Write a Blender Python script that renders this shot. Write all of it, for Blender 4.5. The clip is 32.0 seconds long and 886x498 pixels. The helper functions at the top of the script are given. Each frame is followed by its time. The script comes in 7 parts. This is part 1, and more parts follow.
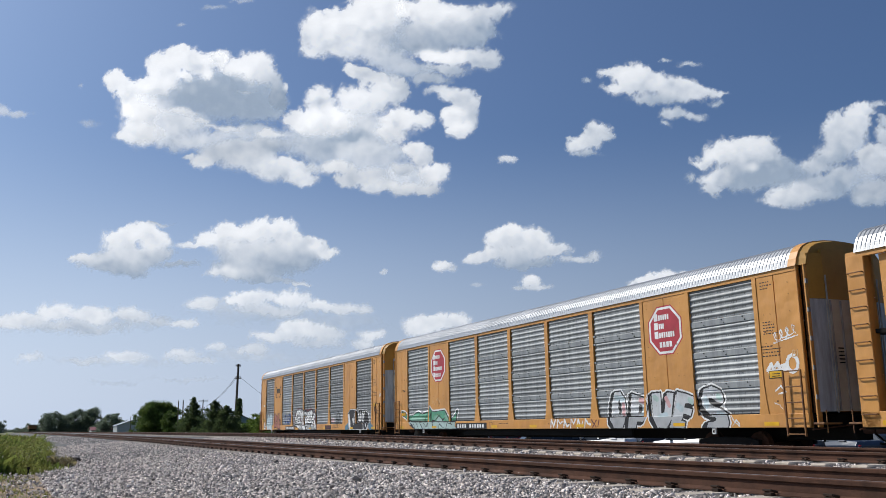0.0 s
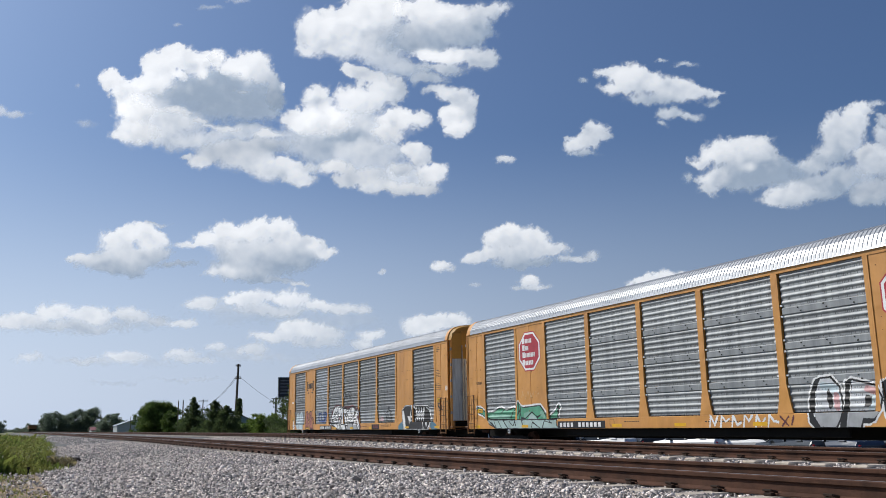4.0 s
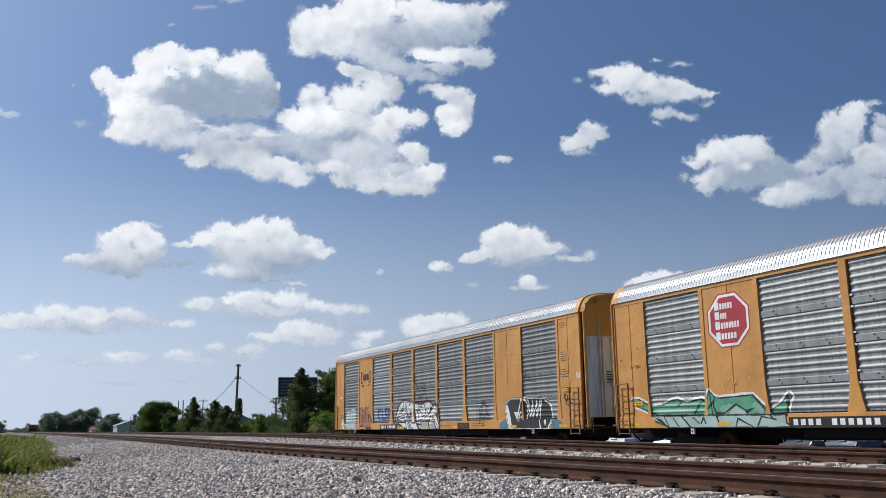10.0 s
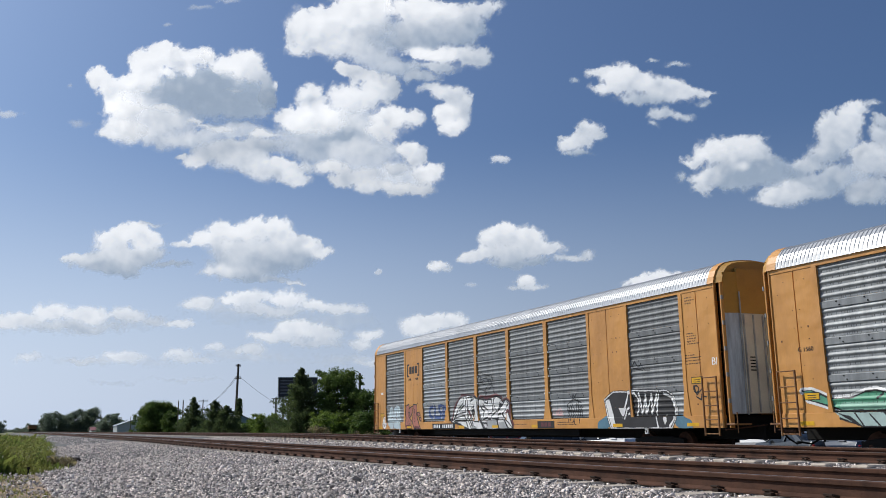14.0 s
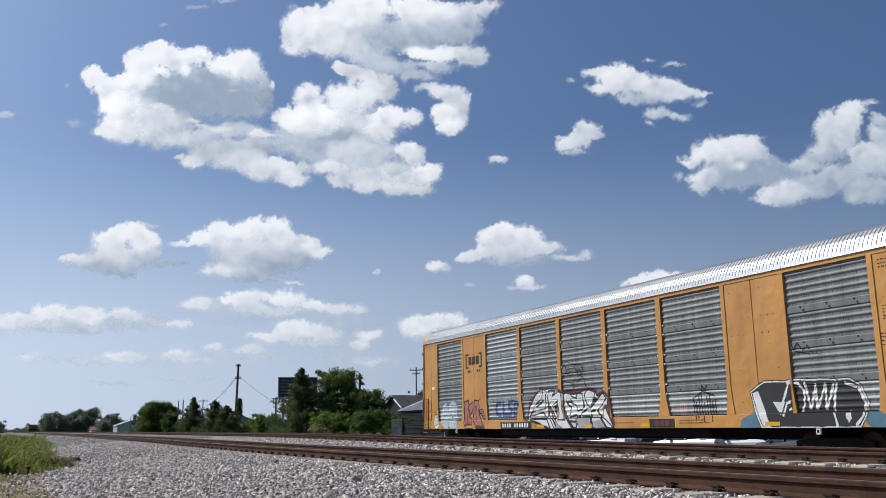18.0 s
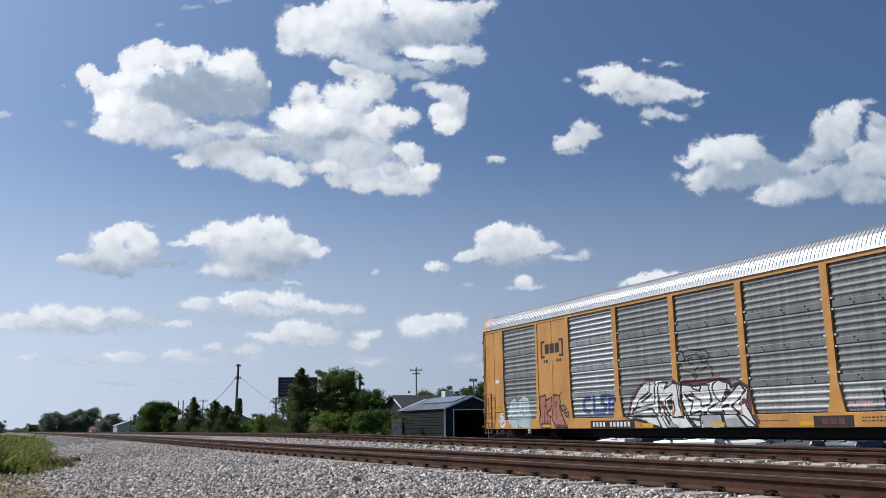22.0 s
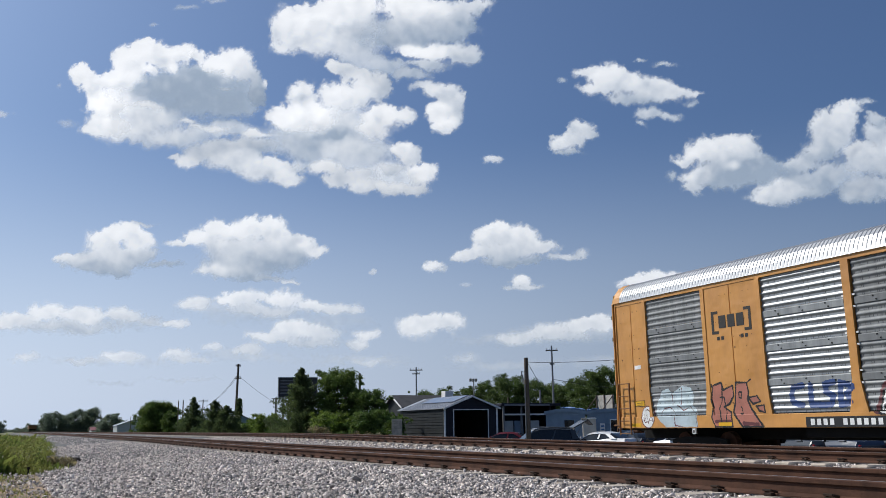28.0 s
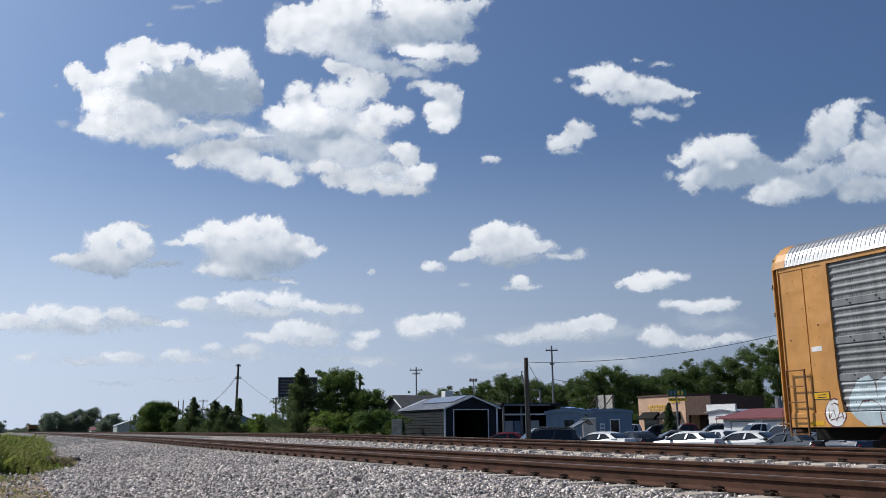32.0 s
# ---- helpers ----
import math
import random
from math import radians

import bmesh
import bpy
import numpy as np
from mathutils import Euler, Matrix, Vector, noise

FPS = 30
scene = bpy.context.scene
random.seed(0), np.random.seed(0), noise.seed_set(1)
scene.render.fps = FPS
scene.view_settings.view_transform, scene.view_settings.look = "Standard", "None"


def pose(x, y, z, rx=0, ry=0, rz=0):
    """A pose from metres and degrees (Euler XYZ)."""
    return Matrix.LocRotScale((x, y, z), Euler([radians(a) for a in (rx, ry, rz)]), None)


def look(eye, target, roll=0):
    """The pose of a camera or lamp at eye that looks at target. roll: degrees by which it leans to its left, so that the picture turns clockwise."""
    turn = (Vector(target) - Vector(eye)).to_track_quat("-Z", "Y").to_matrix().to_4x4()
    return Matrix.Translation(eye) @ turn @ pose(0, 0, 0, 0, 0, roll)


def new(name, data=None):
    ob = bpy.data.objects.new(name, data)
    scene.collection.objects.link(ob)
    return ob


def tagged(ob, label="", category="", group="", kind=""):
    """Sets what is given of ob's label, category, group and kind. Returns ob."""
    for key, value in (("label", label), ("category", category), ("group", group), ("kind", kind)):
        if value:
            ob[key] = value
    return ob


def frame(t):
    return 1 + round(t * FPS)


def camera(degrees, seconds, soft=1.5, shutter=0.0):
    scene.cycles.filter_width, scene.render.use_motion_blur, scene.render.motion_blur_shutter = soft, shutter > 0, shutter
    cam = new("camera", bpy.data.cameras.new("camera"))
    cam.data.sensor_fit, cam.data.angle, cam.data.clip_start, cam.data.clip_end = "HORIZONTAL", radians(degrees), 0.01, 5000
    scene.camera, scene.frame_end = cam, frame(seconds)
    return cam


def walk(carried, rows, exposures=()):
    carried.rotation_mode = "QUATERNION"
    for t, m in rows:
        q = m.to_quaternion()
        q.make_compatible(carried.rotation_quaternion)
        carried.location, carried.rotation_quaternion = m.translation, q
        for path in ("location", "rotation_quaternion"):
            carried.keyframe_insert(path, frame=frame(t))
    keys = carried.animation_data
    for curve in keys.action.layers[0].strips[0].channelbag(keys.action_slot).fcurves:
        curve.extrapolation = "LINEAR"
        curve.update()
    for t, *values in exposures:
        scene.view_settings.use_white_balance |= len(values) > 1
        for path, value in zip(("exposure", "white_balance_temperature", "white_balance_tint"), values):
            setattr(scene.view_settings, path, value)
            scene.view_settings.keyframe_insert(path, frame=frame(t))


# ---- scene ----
cam = camera(54.44, 32.0, soft=0.6)
EYE = pose(0, 0, 1.0, 90 + 11.58, 0, -26.78) @ pose(0, 0, 0, 0, 0, -0.784)
walk(cam, [(0.0, EYE), (32.0, EYE)], exposures=[(0.0, 0.0), (32.0, 0.0)])

# ---- daylight: afternoon sun, high and to the camera's side of the train ----
SUN_AZ, SUN_EL = -39.0, 44.0   # degrees from +y towards +x; height over the horizon
sun_way = Vector((math.sin(radians(SUN_AZ)) * math.cos(radians(SUN_EL)), math.cos(radians(SUN_AZ)) * math.cos(radians(SUN_EL)), math.sin(radians(SUN_EL))))
world = bpy.data.worlds.new("sky")
scene.world = world
world.use_nodes = True
wn, wl = world.node_tree.nodes, world.node_tree.links
sky = wn.new("ShaderNodeTexSky")
sky.sky_type, sky.sun_disc = "NISHITA", False
sky.sun_elevation, sky.sun_rotation = radians(SUN_EL), radians(SUN_AZ)
sky.air_density, sky.dust_density, sky.ozone_density, sky.altitude = 1.0, 3.6, 3.4, 60.0
# haze: the air whitens evenly all round towards the horizon
wc, wz, wr, wm = wn.new("ShaderNodeTexCoord"), wn.new("ShaderNodeSeparateXYZ"), wn.new("ShaderNodeMapRange"), wn.new("ShaderNodeMix")
wm.data_type, wr.interpolation_type = "RGBA", "SMOOTHSTEP"
wr.inputs["From Min"].default_value, wr.inputs["From Max"].default_value = -0.02, 0.34
wr.inputs["To Min"].default_value, wr.inputs["To Max"].default_value = 0.85, 0.03
wl.new(wc.outputs["Generated"], wz.inputs[0]), wl.new(wz.outputs["Z"], wr.inputs["Value"]), wl.new(wr.outputs[0], wm.inputs["Factor"])
wt = wn.new("ShaderNodeVectorMath")
wt.operation, wt.inputs[1].default_value = "MULTIPLY", (0.755, 1.0, 1.315)
wl.new(sky.outputs[0], wt.inputs[0]), wl.new(wt.outputs[0], wm.inputs["A"])
# and more so towards the sun
wd, wf, wb = wn.new("ShaderNodeVectorMath"), wn.new("ShaderNodeMapRange"), wn.new("ShaderNodeMix")
wd.operation, wb.data_type = "DOT_PRODUCT", "RGBA"
wd.inputs[1].default_value = tuple(sun_way)
wf.inputs["From Min"].default_value, wf.inputs["From Max"].default_value = -0.05, 0.62
wb.inputs["A"].default_value, wb.inputs["B"].default_value = (3.45, 4.45, 6.25, 1), (10.5, 12.1, 15.0, 1)
wl.new(wc.outputs["Generated"], wd.inputs[0]), wl.new(wd.outputs["Value"], wf.inputs["Value"]), wl.new(wf.outputs[0], wb.inputs["Factor"])
wl.new(wb.outputs["Result"], wm.inputs["B"])
wl.new(wm.outputs["Result"], wn["Background"].inputs["Color"])
wn["Background"].inputs["Strength"].default_value = 0.0665

sun = new("sun", bpy.data.lights.new("sun", "SUN"))
sun.data.energy, sun.data.angle, sun.data.color = 3.9, radians(0.5), (1.0, 0.95, 0.87)
sun.matrix_world = look(sun_way * 100, (0, 0, 0))


# ---- materials ----
def surface(name, base, rough=0.6, metal=0.0, vary=0.15, scale=3.0, fine=60.0, bump=0.15, second=None, amount=0.3, stretch=(1, 1, 1), per=0.0, island=0.0, spec=0.5, dent=0.0):
    """Paint, metal, wood, stone: a base colour with stains at one scale, grain and relief at another."""
    m = bpy.data.materials.new(name)
    m.use_nodes = True
    n, l = m.node_tree.nodes, m.node_tree.links
    b = n["Principled BSDF"]
    b.inputs["Roughness"].default_value, b.inputs["Metallic"].default_value = rough, metal
    b.inputs["Specular IOR Level"].default_value = spec
    co = n.new("ShaderNodeTexCoord")
    mp = n.new("ShaderNodeMapping")
    mp.inputs["Scale"].default_value = stretch
    l.new(co.outputs["Object"], mp.inputs["Vector"])
    big = n.new("ShaderNodeTexNoise")
    big.inputs["Scale"].default_value, big.inputs["Detail"].default_value, big.inputs["Roughness"].default_value = scale, 6.0, 0.62
    small = n.new("ShaderNodeTexNoise")
    small.inputs["Scale"].default_value, small.inputs["Detail"].default_value = fine, 4.0
    l.new(mp.outputs[0], big.inputs["Vector"]), l.new(mp.outputs[0], small.inputs["Vector"])
    ramp = n.new("ShaderNodeMapRange")
    ramp.inputs["From Min"].default_value, ramp.inputs["From Max"].default_value = 0.52 - amount * 0.3, 0.72 - amount * 0.1
    l.new(big.outputs[0], ramp.inputs["Value"])
    mix = n.new("ShaderNodeMix")
    mix.data_type = "RGBA"
    mix.inputs["A"].default_value = (*base, 1)
    other = second if second else tuple(c * (1 - 2.2 * vary) for c in base)
    mix.inputs["B"].default_value = (*other, 1)
    l.new(ramp.outputs[0], mix.inputs["Factor"])
    val = n.new("ShaderNodeMapRange")
    val.inputs["To Min"].default_value, val.inputs["To Max"].default_value = 1 - vary, 1 + vary
    l.new(small.outputs[0], val.inputs["Value"])
    last = val.outputs[0]
    for source, size in (("ShaderNodeObjectInfo", per), ("ShaderNodeNewGeometry", island)):
        if size > 0:
            rnd = n.new(source)
            r2 = n.new("ShaderNodeMapRange")
            r2.inputs["To Min"].default_value, r2.inputs["To Max"].default_value = 1 - size, 1 + size
            l.new(rnd.outputs["Random" if source == "ShaderNodeObjectInfo" else "Random Per Island"], r2.inputs["Value"])
            mul = n.new("ShaderNodeMath")
            mul.operation = "MULTIPLY"
            l.new(last, mul.inputs[0]), l.new(r2.outputs[0], mul.inputs[1])
            last = mul.outputs[0]
    sc = n.new("ShaderNodeVectorMath")
    sc.operation = "SCALE"
    l.new(mix.outputs["Result"], sc.inputs[0]), l.new(last, sc.inputs["Scale"])
    l.new(sc.outputs[0], b.inputs["Base Color"])
    if bump > 0:
        bp = n.new("ShaderNodeBump")
        bp.inputs["Strength"].default_value, bp.inputs["Distance"].default_value = bump, 0.02
        l.new(small.outputs[0], bp.inputs["Height"]), l.new(bp.outputs[0], b.inputs["Normal"])
        if dent > 0:                       # shallow dents and waves in sheet metal
            wave, bw = n.new("ShaderNodeTexNoise"), n.new("ShaderNodeBump")
            wave.inputs["Scale"].default_value, wave.inputs["Detail"].default_value = 1.6, 2.0
            bw.inputs["Strength"].default_value, bw.inputs["Distance"].default_value = dent, 0.12
            l.new(co.outputs["Object"], wave.inputs["Vector"]), l.new(wave.outputs[0], bw.inputs["Height"]), l.new(bw.outputs[0], bp.inputs["Normal"])
    return m


def leafy(name, base, dry, glow=0.35):
    """Leaves: each clump its own green, some light let through."""
    m = surface(name, base, 0.55, 0.0, 0.2, 0.5, 9.0, 0.0, second=dry, amount=0.4, island=0.45, spec=0.3)
    n, l = m.node_tree.nodes, m.node_tree.links
    b = n["Principled BSDF"]
    tr = n.new("ShaderNodeBsdfTranslucent")
    l.new(b.inputs["Base Color"].links[0].from_socket, tr.inputs["Color"])
    mx = n.new("ShaderNodeMixShader")
    mx.inputs["Fac"].default_value = glow
    l.new(b.outputs[0], mx.inputs[1]), l.new(tr.outputs[0], mx.inputs[2])
    l.new(mx.outputs[0], n["Material Output"].inputs["Surface"])
    return m


def cloud_stuff():
    """Cloud: white, mostly its own glow, light and shade painted per vertex, thinning to nothing at the ragged edge."""
    m = bpy.data.materials.new("cloud")
    m.use_nodes = True
    n, l = m.node_tree.nodes, m.node_tree.links
    n.remove(n["Principled BSDF"])
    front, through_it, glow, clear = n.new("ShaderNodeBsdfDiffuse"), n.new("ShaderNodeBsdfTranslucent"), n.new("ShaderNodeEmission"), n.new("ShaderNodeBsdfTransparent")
    # clouds glow by themselves, with light and shade put into the glow colour
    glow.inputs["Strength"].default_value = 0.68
    both, lit, out = n.new("ShaderNodeAddShader"), n.new("ShaderNodeAddShader"), n.new("ShaderNodeMixShader")
    body, deep, veil = n.new("ShaderNodeAttribute"), n.new("ShaderNodeAttribute"), n.new("ShaderNodeAttribute")
    body.attribute_name, deep.attribute_name, veil.attribute_name = "cloud_body", "cloud_shade", "veil"
    co, fine, broad = n.new("ShaderNodeTexCoord"), n.new("ShaderNodeTexNoise"), n.new("ShaderNodeTexNoise")
    for no, scale in ((fine, 0.045), (broad, 0.02)):
        no.inputs["Scale"].default_value, no.inputs["Detail"].default_value, no.inputs["Roughness"].default_value = scale, 4.0, 0.55
        l.new(co.outputs["Object"], no.inputs["Vector"])

    def sum_of(a, b, k, c):
        """a + k * (b - c)"""
        s = n.new("ShaderNodeMath")
        s.operation = "MULTIPLY_ADD"
        s.inputs[1].default_value = k
        l.new(b, s.inputs[0])
        t = n.new("ShaderNodeMath")
        t.inputs[1].default_value = -k * c
        l.new(a, t.inputs[0]), l.new(t.outputs[0], s.inputs[2])
        return s.outputs[0]

    thick = sum_of(deep.outputs["Fac"], broad.outputs[0], 0.40, 0.5)
    # painted shade: from sunlit white to shaded blue-grey
    for shader, lit_col, shade_col in ((front, (0.26, 0.26, 0.265, 1), (0.20, 0.22, 0.25, 1)), (through_it, (0.26, 0.26, 0.26, 1), (0.07, 0.08, 0.092, 1)), (glow, (0.94, 0.945, 0.965, 1), (0.32, 0.402, 0.53, 1))):
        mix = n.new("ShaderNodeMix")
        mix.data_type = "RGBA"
        mix.inputs["A"].default_value, mix.inputs["B"].default_value = lit_col, shade_col
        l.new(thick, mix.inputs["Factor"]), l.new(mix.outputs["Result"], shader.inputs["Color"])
    edge = n.new("ShaderNodeMapRange")
    edge.interpolation_type = "SMOOTHSTEP"
    edge.inputs["From Min"].default_value, edge.inputs["From Max"].default_value = 0.04, 0.96
    l.new(sum_of(body.outputs["Fac"], fine.outputs[0], 0.30, 0.5), edge.inputs["Value"])
    cut = n.new("ShaderNodeMath")
    cut.operation = "MULTIPLY"
    lim = n.new("ShaderNodeMapRange")
    lim.inputs["From Max"].default_value = 0.12
    l.new(body.outputs["Fac"], lim.inputs["Value"]), l.new(edge.outputs[0], cut.inputs[0]), l.new(lim.outputs[0], cut.inputs[1])
    full = n.new("ShaderNodeMath")
    full.operation = "MULTIPLY"
    l.new(cut.outputs[0], full.inputs[0]), l.new(veil.outputs["Fac"], full.inputs[1])
    l.new(front.outputs[0], both.inputs[0]), l.new(through_it.outputs[0], both.inputs[1])
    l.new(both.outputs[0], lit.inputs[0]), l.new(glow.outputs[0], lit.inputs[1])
    l.new(full.outputs[0], out.inputs["Fac"]), l.new(clear.outputs[0], out.inputs[1]), l.new(lit.outputs[0], out.inputs[2])
    l.new(out.outputs[0], n["Material Output"].inputs["Surface"])
    return m


YELLOW = surface("yellow_paint", (0.60, 0.285, 0.070), 0.5, 0, 0.06, 0.9, 25, 0.03, second=(0.45, 0.21, 0.057), amount=0.35, stretch=(1, 1, 0.35), dent=0.45)
OCHRE = surface("ochre_paint", (0.46, 0.24, 0.04), 0.6, 0, 0.1, 1.2, 30, 0.05)
ENDGREY = surface("end_door_grey", (0.44, 0.42, 0.38), 0.6, 0, 0.12, 1.0, 30, 0.05, second=(0.14, 0.14, 0.15), amount=0.4)
GALV_BRIGHT = surface("bright_galvanised_steel", (0.30, 0.318, 0.33), 0.45, 0.5, 0.10, 1.4, 40, 0.05, second=(0.25, 0.262, 0.275), amount=0.45, stretch=(1, 2.6, 0.16), per=0.08)
GALV = surface("galvanised_steel", (0.30, 0.315, 0.32), 0.58, 0.25, 0.16, 1.4, 40, 0.05, second=(0.20, 0.212, 0.22), amount=0.5, stretch=(1, 2.6, 0.16), per=0.12)
GALV_DULL = surface("dull_galvanised_steel", (0.205, 0.216, 0.22), 0.65, 0.15, 0.12, 1.4, 40, 0.05, second=(0.135, 0.142, 0.148), amount=0.5, stretch=(1, 2.6, 0.16), per=0.1)
ROOFING = surface("bare_roof_metal", (0.43, 0.437, 0.445), 0.42, 0.5, 0.1, 0.6, 30, 0.04, second=(0.34, 0.35, 0.36), amount=0.25)
LADDER = surface("worn_brown_paint", (0.24, 0.115, 0.035), 0.7, 0, 0.2, 3, 40, 0.1, second=(0.12, 0.05, 0.025), amount=0.5)
STEEL_DULL = surface("dull_hinge_steel", (0.30, 0.30, 0.31), 0.6, 0.4, 0.15, 4, 40, 0.1)
BEIGE = surface("beige_end_door", (0.66, 0.59, 0.48), 0.65, 0, 0.1, 1.0, 30, 0.05, second=(0.52, 0.46, 0.37), amount=0.4)
STREAKY = surface("streaky_blue_grey_door", (0.56, 0.62, 0.68), 0.5, 0.1, 0.15, 1.2, 30, 0.05, second=(0.20, 0.21, 0.23), amount=0.5, stretch=(3, 3, 0.3))
BLACK = surface("black_underframe", (0.008, 0.0075, 0.007), 0.8, 0, 0.2, 3, 40, 0.1, spec=0.2)
# dark colour standing in for the shade inside the screens' vent slots
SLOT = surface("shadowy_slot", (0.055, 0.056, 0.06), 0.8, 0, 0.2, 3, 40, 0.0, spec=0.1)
CLIPS = surface("rusty_clip", (0.028, 0.017, 0.012), 0.8, 0, 0.2, 3, 40, 0.1, spec=0.2)
RUST = surface("rusty_rail", (0.094, 0.047, 0.031), 0.85, 0, 0.18, 3, 50, 0.2, second=(0.045, 0.025, 0.018), amount=0.4, spec=0.15)
POLISH = surface("worn_rail_head", (0.26, 0.23, 0.22), 0.35, 0.8, 0.1, 3, 50, 0.05)
CONCRETE = surface("concrete", (0.52, 0.44, 0.36), 0.9, 0, 0.12, 3, 50, 0.2, second=(0.30, 0.27, 0.23), amount=0.35, per=0.12)
# both beds far darker than the stones: shade of the gaps put into the colour
BALLAST = surface("gap_shaded_ballast", (0.14, 0.135, 0.13), 0.9, 0, 0.25, 12, 60, 0.6, second=(0.09, 0.085, 0.08), amount=0.5)
PITTED = surface("rough_gap_shaded_ballast", (0.31, 0.30, 0.285), 0.9, 0, 0.35, 38, 120, 0.8, second=(0.06, 0.056, 0.053), amount=0.75)
STONES = surface("crushed_stone", (0.75, 0.665, 0.61), 0.85, 0, 0.2, 30, 90, 0.6, second=(0.31, 0.275, 0.255), amount=0.45, island=0.75)
SOIL = surface("dry_soil", (0.30, 0.20, 0.125), 0.95, 0, 0.35, 1.5, 24, 0.8, second=(0.20, 0.165, 0.09), amount=0.5)
ASPHALT = surface("asphalt", (0.06, 0.06, 0.062), 0.9, 0, 0.2, 0.6, 30, 0.3)
MEADOW = surface("meadow", (0.10, 0.13, 0.04), 0.95, 0, 0.3, 0.2, 4, 0.5, second=(0.17, 0.15, 0.07), amount=0.5)
WHITE = surface("white_paint", (0.78, 0.78, 0.76), 0.5, 0, 0.05, 2, 30, 0.03)
BARK = surface("bark", (0.11, 0.085, 0.065), 0.95, 0, 0.3, 4, 30, 0.6)
OLDWOOD = surface("weathered_pole_wood", (0.13, 0.10, 0.08), 0.9, 0, 0.25, 3, 40, 0.4, stretch=(1, 1, 0.15))
LEAF = leafy("leaves", (0.076, 0.132, 0.028), (0.135, 0.185, 0.042), 0.45)
LEAF_DARK = leafy("dark_leaves", (0.078, 0.112, 0.044), (0.115, 0.145, 0.055), 0.5)
LEAF_BRIGHT = leafy("bright_leaves", (0.12, 0.19, 0.03), (0.17, 0.22, 0.05), 0.55)
# distance haze put into the leaf colour: paler and greyer than near trees
LEAF_HAZED = leafy("hazed_far_leaves", (0.135, 0.175, 0.125), (0.165, 0.205, 0.14), 0.5)
LEAF_BELT = leafy("belt_leaves", (0.080, 0.125, 0.036), (0.12, 0.165, 0.048), 0.4)
GRASS = leafy("grass_blades", (0.125, 0.19, 0.034), (0.27, 0.24, 0.08), 0.5)
NAVY = surface("navy_metal_siding", (0.014, 0.016, 0.026), 0.55, 0, 0.15, 1, 30, 0.04, spec=0.2)
SLATE = surface("dark_grey_siding", (0.030, 0.034, 0.036), 0.6, 0, 0.12, 1, 30, 0.04, spec=0.2)
TINROOF = surface("grey_metal_roof", (0.36, 0.38, 0.42), 0.4, 0.5, 0.12, 0.7, 30, 0.04)
DRY = leafy("dry_weed", (0.26, 0.22, 0.11), (0.32, 0.27, 0.15), 0.45)
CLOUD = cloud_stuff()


# ---- mesh helpers ----
def thing(name, m=None, label="", category="", group="", kind=""):
    ob = tagged(new(name), label, category, group, kind)
    ob.empty_display_size = 0.2
    if m is not None:
        ob.matrix_world = m
    return ob


def part(name, bm, material, parent, label=""):
    me = bpy.data.meshes.new(name)
    bm.to_mesh(me)
    bm.free()
    me.materials.append(material)
    ob = new(name, me)
    ob.parent = parent
    if label:
        ob["label"] = label
    return ob


def share(name, me, parent, m=None, label=""):
    ob = new(name, me)
    ob.parent = parent
    if m is not None:
        ob.matrix_basis = m
    if label:
        ob["label"] = label
    return ob


def solid(name, bm, material, label="", category="", group="", kind="", m=None):
    ob = part(name, bm, material, None)
    if m is not None:
        ob.matrix_world = m
    return tagged(ob, label, category, group, kind)


def box(bm, x0, x1, y0, y1, z0, z1, bevel=0.0):
    g = bmesh.ops.create_cube(bm, size=1.0)
    bmesh.ops.transform(bm, matrix=Matrix.LocRotScale(((x0 + x1) / 2, (y0 + y1) / 2, (z0 + z1) / 2), None, (abs(x1 - x0), abs(y1 - y0), abs(z1 - z0))), verts=g["verts"])
    if bevel > 0:
        edges = list({e for v in g["verts"] for e in v.link_edges})
        bmesh.ops.bevel(bm, geom=edges, offset=bevel, segments=1, affect="EDGES")
    return bm


def rod(bm, a, b, r0, r1=None, seg=10):
    a, b = Vector(a), Vector(b)
    r1 = r0 if r1 is None else r1
    turn = (b - a).to_track_quat("Z", "Y").to_matrix().to_4x4()
    bmesh.ops.create_cone(bm, cap_ends=True, segments=seg, radius1=r0, radius2=r1, depth=(b - a).length, matrix=Matrix.Translation((a + b) / 2) @ turn)
    return bm


def slab(bm, outline, depth, way=(1, 0, 0)):
    """A flat outline (3D points) given a thickness along way."""
    vs = [bm.verts.new(p) for p in outline]
    f = bm.faces.new(vs)
    g = bmesh.ops.extrude_face_region(bm, geom=[f])
    bmesh.ops.translate(bm, vec=Vector(way) * depth, verts=[v for v in g["geom"] if isinstance(v, bmesh.types.BMVert)])
    bmesh.ops.recalc_face_normals(bm, faces=bm.faces)
    return bm


def raw(name, verts, faces, material, parent=None, smooth=False, label=""):
    me = bpy.data.meshes.new(name)
    me.from_pydata(verts, [], faces)
    me.materials.append(material)
    if smooth:
        me.polygons.foreach_set("use_smooth", [True] * len(me.polygons))
    me.update()
    return share(name, me, parent, None, label)


def fast_mesh(name, verts, quads, material):
    """Many equal polygons at once from arrays."""
    me = bpy.data.meshes.new(name)
    nv, (nf, k) = len(verts), quads.shape
    me.vertices.add(nv)
    me.vertices.foreach_set("co", np.ascontiguousarray(verts, dtype=np.float32).ravel())
    me.loops.add(nf * k)
    me.loops.foreach_set("vertex_index", np.ascontiguousarray(quads, dtype=np.int32).ravel())
    me.polygons.add(nf)
    me.polygons.foreach_set("loop_start", np.arange(0, nf * k, k, dtype=np.int32))
    me.update(calc_edges=True)
    me.validate()
    me.materials.append(material)
    return me


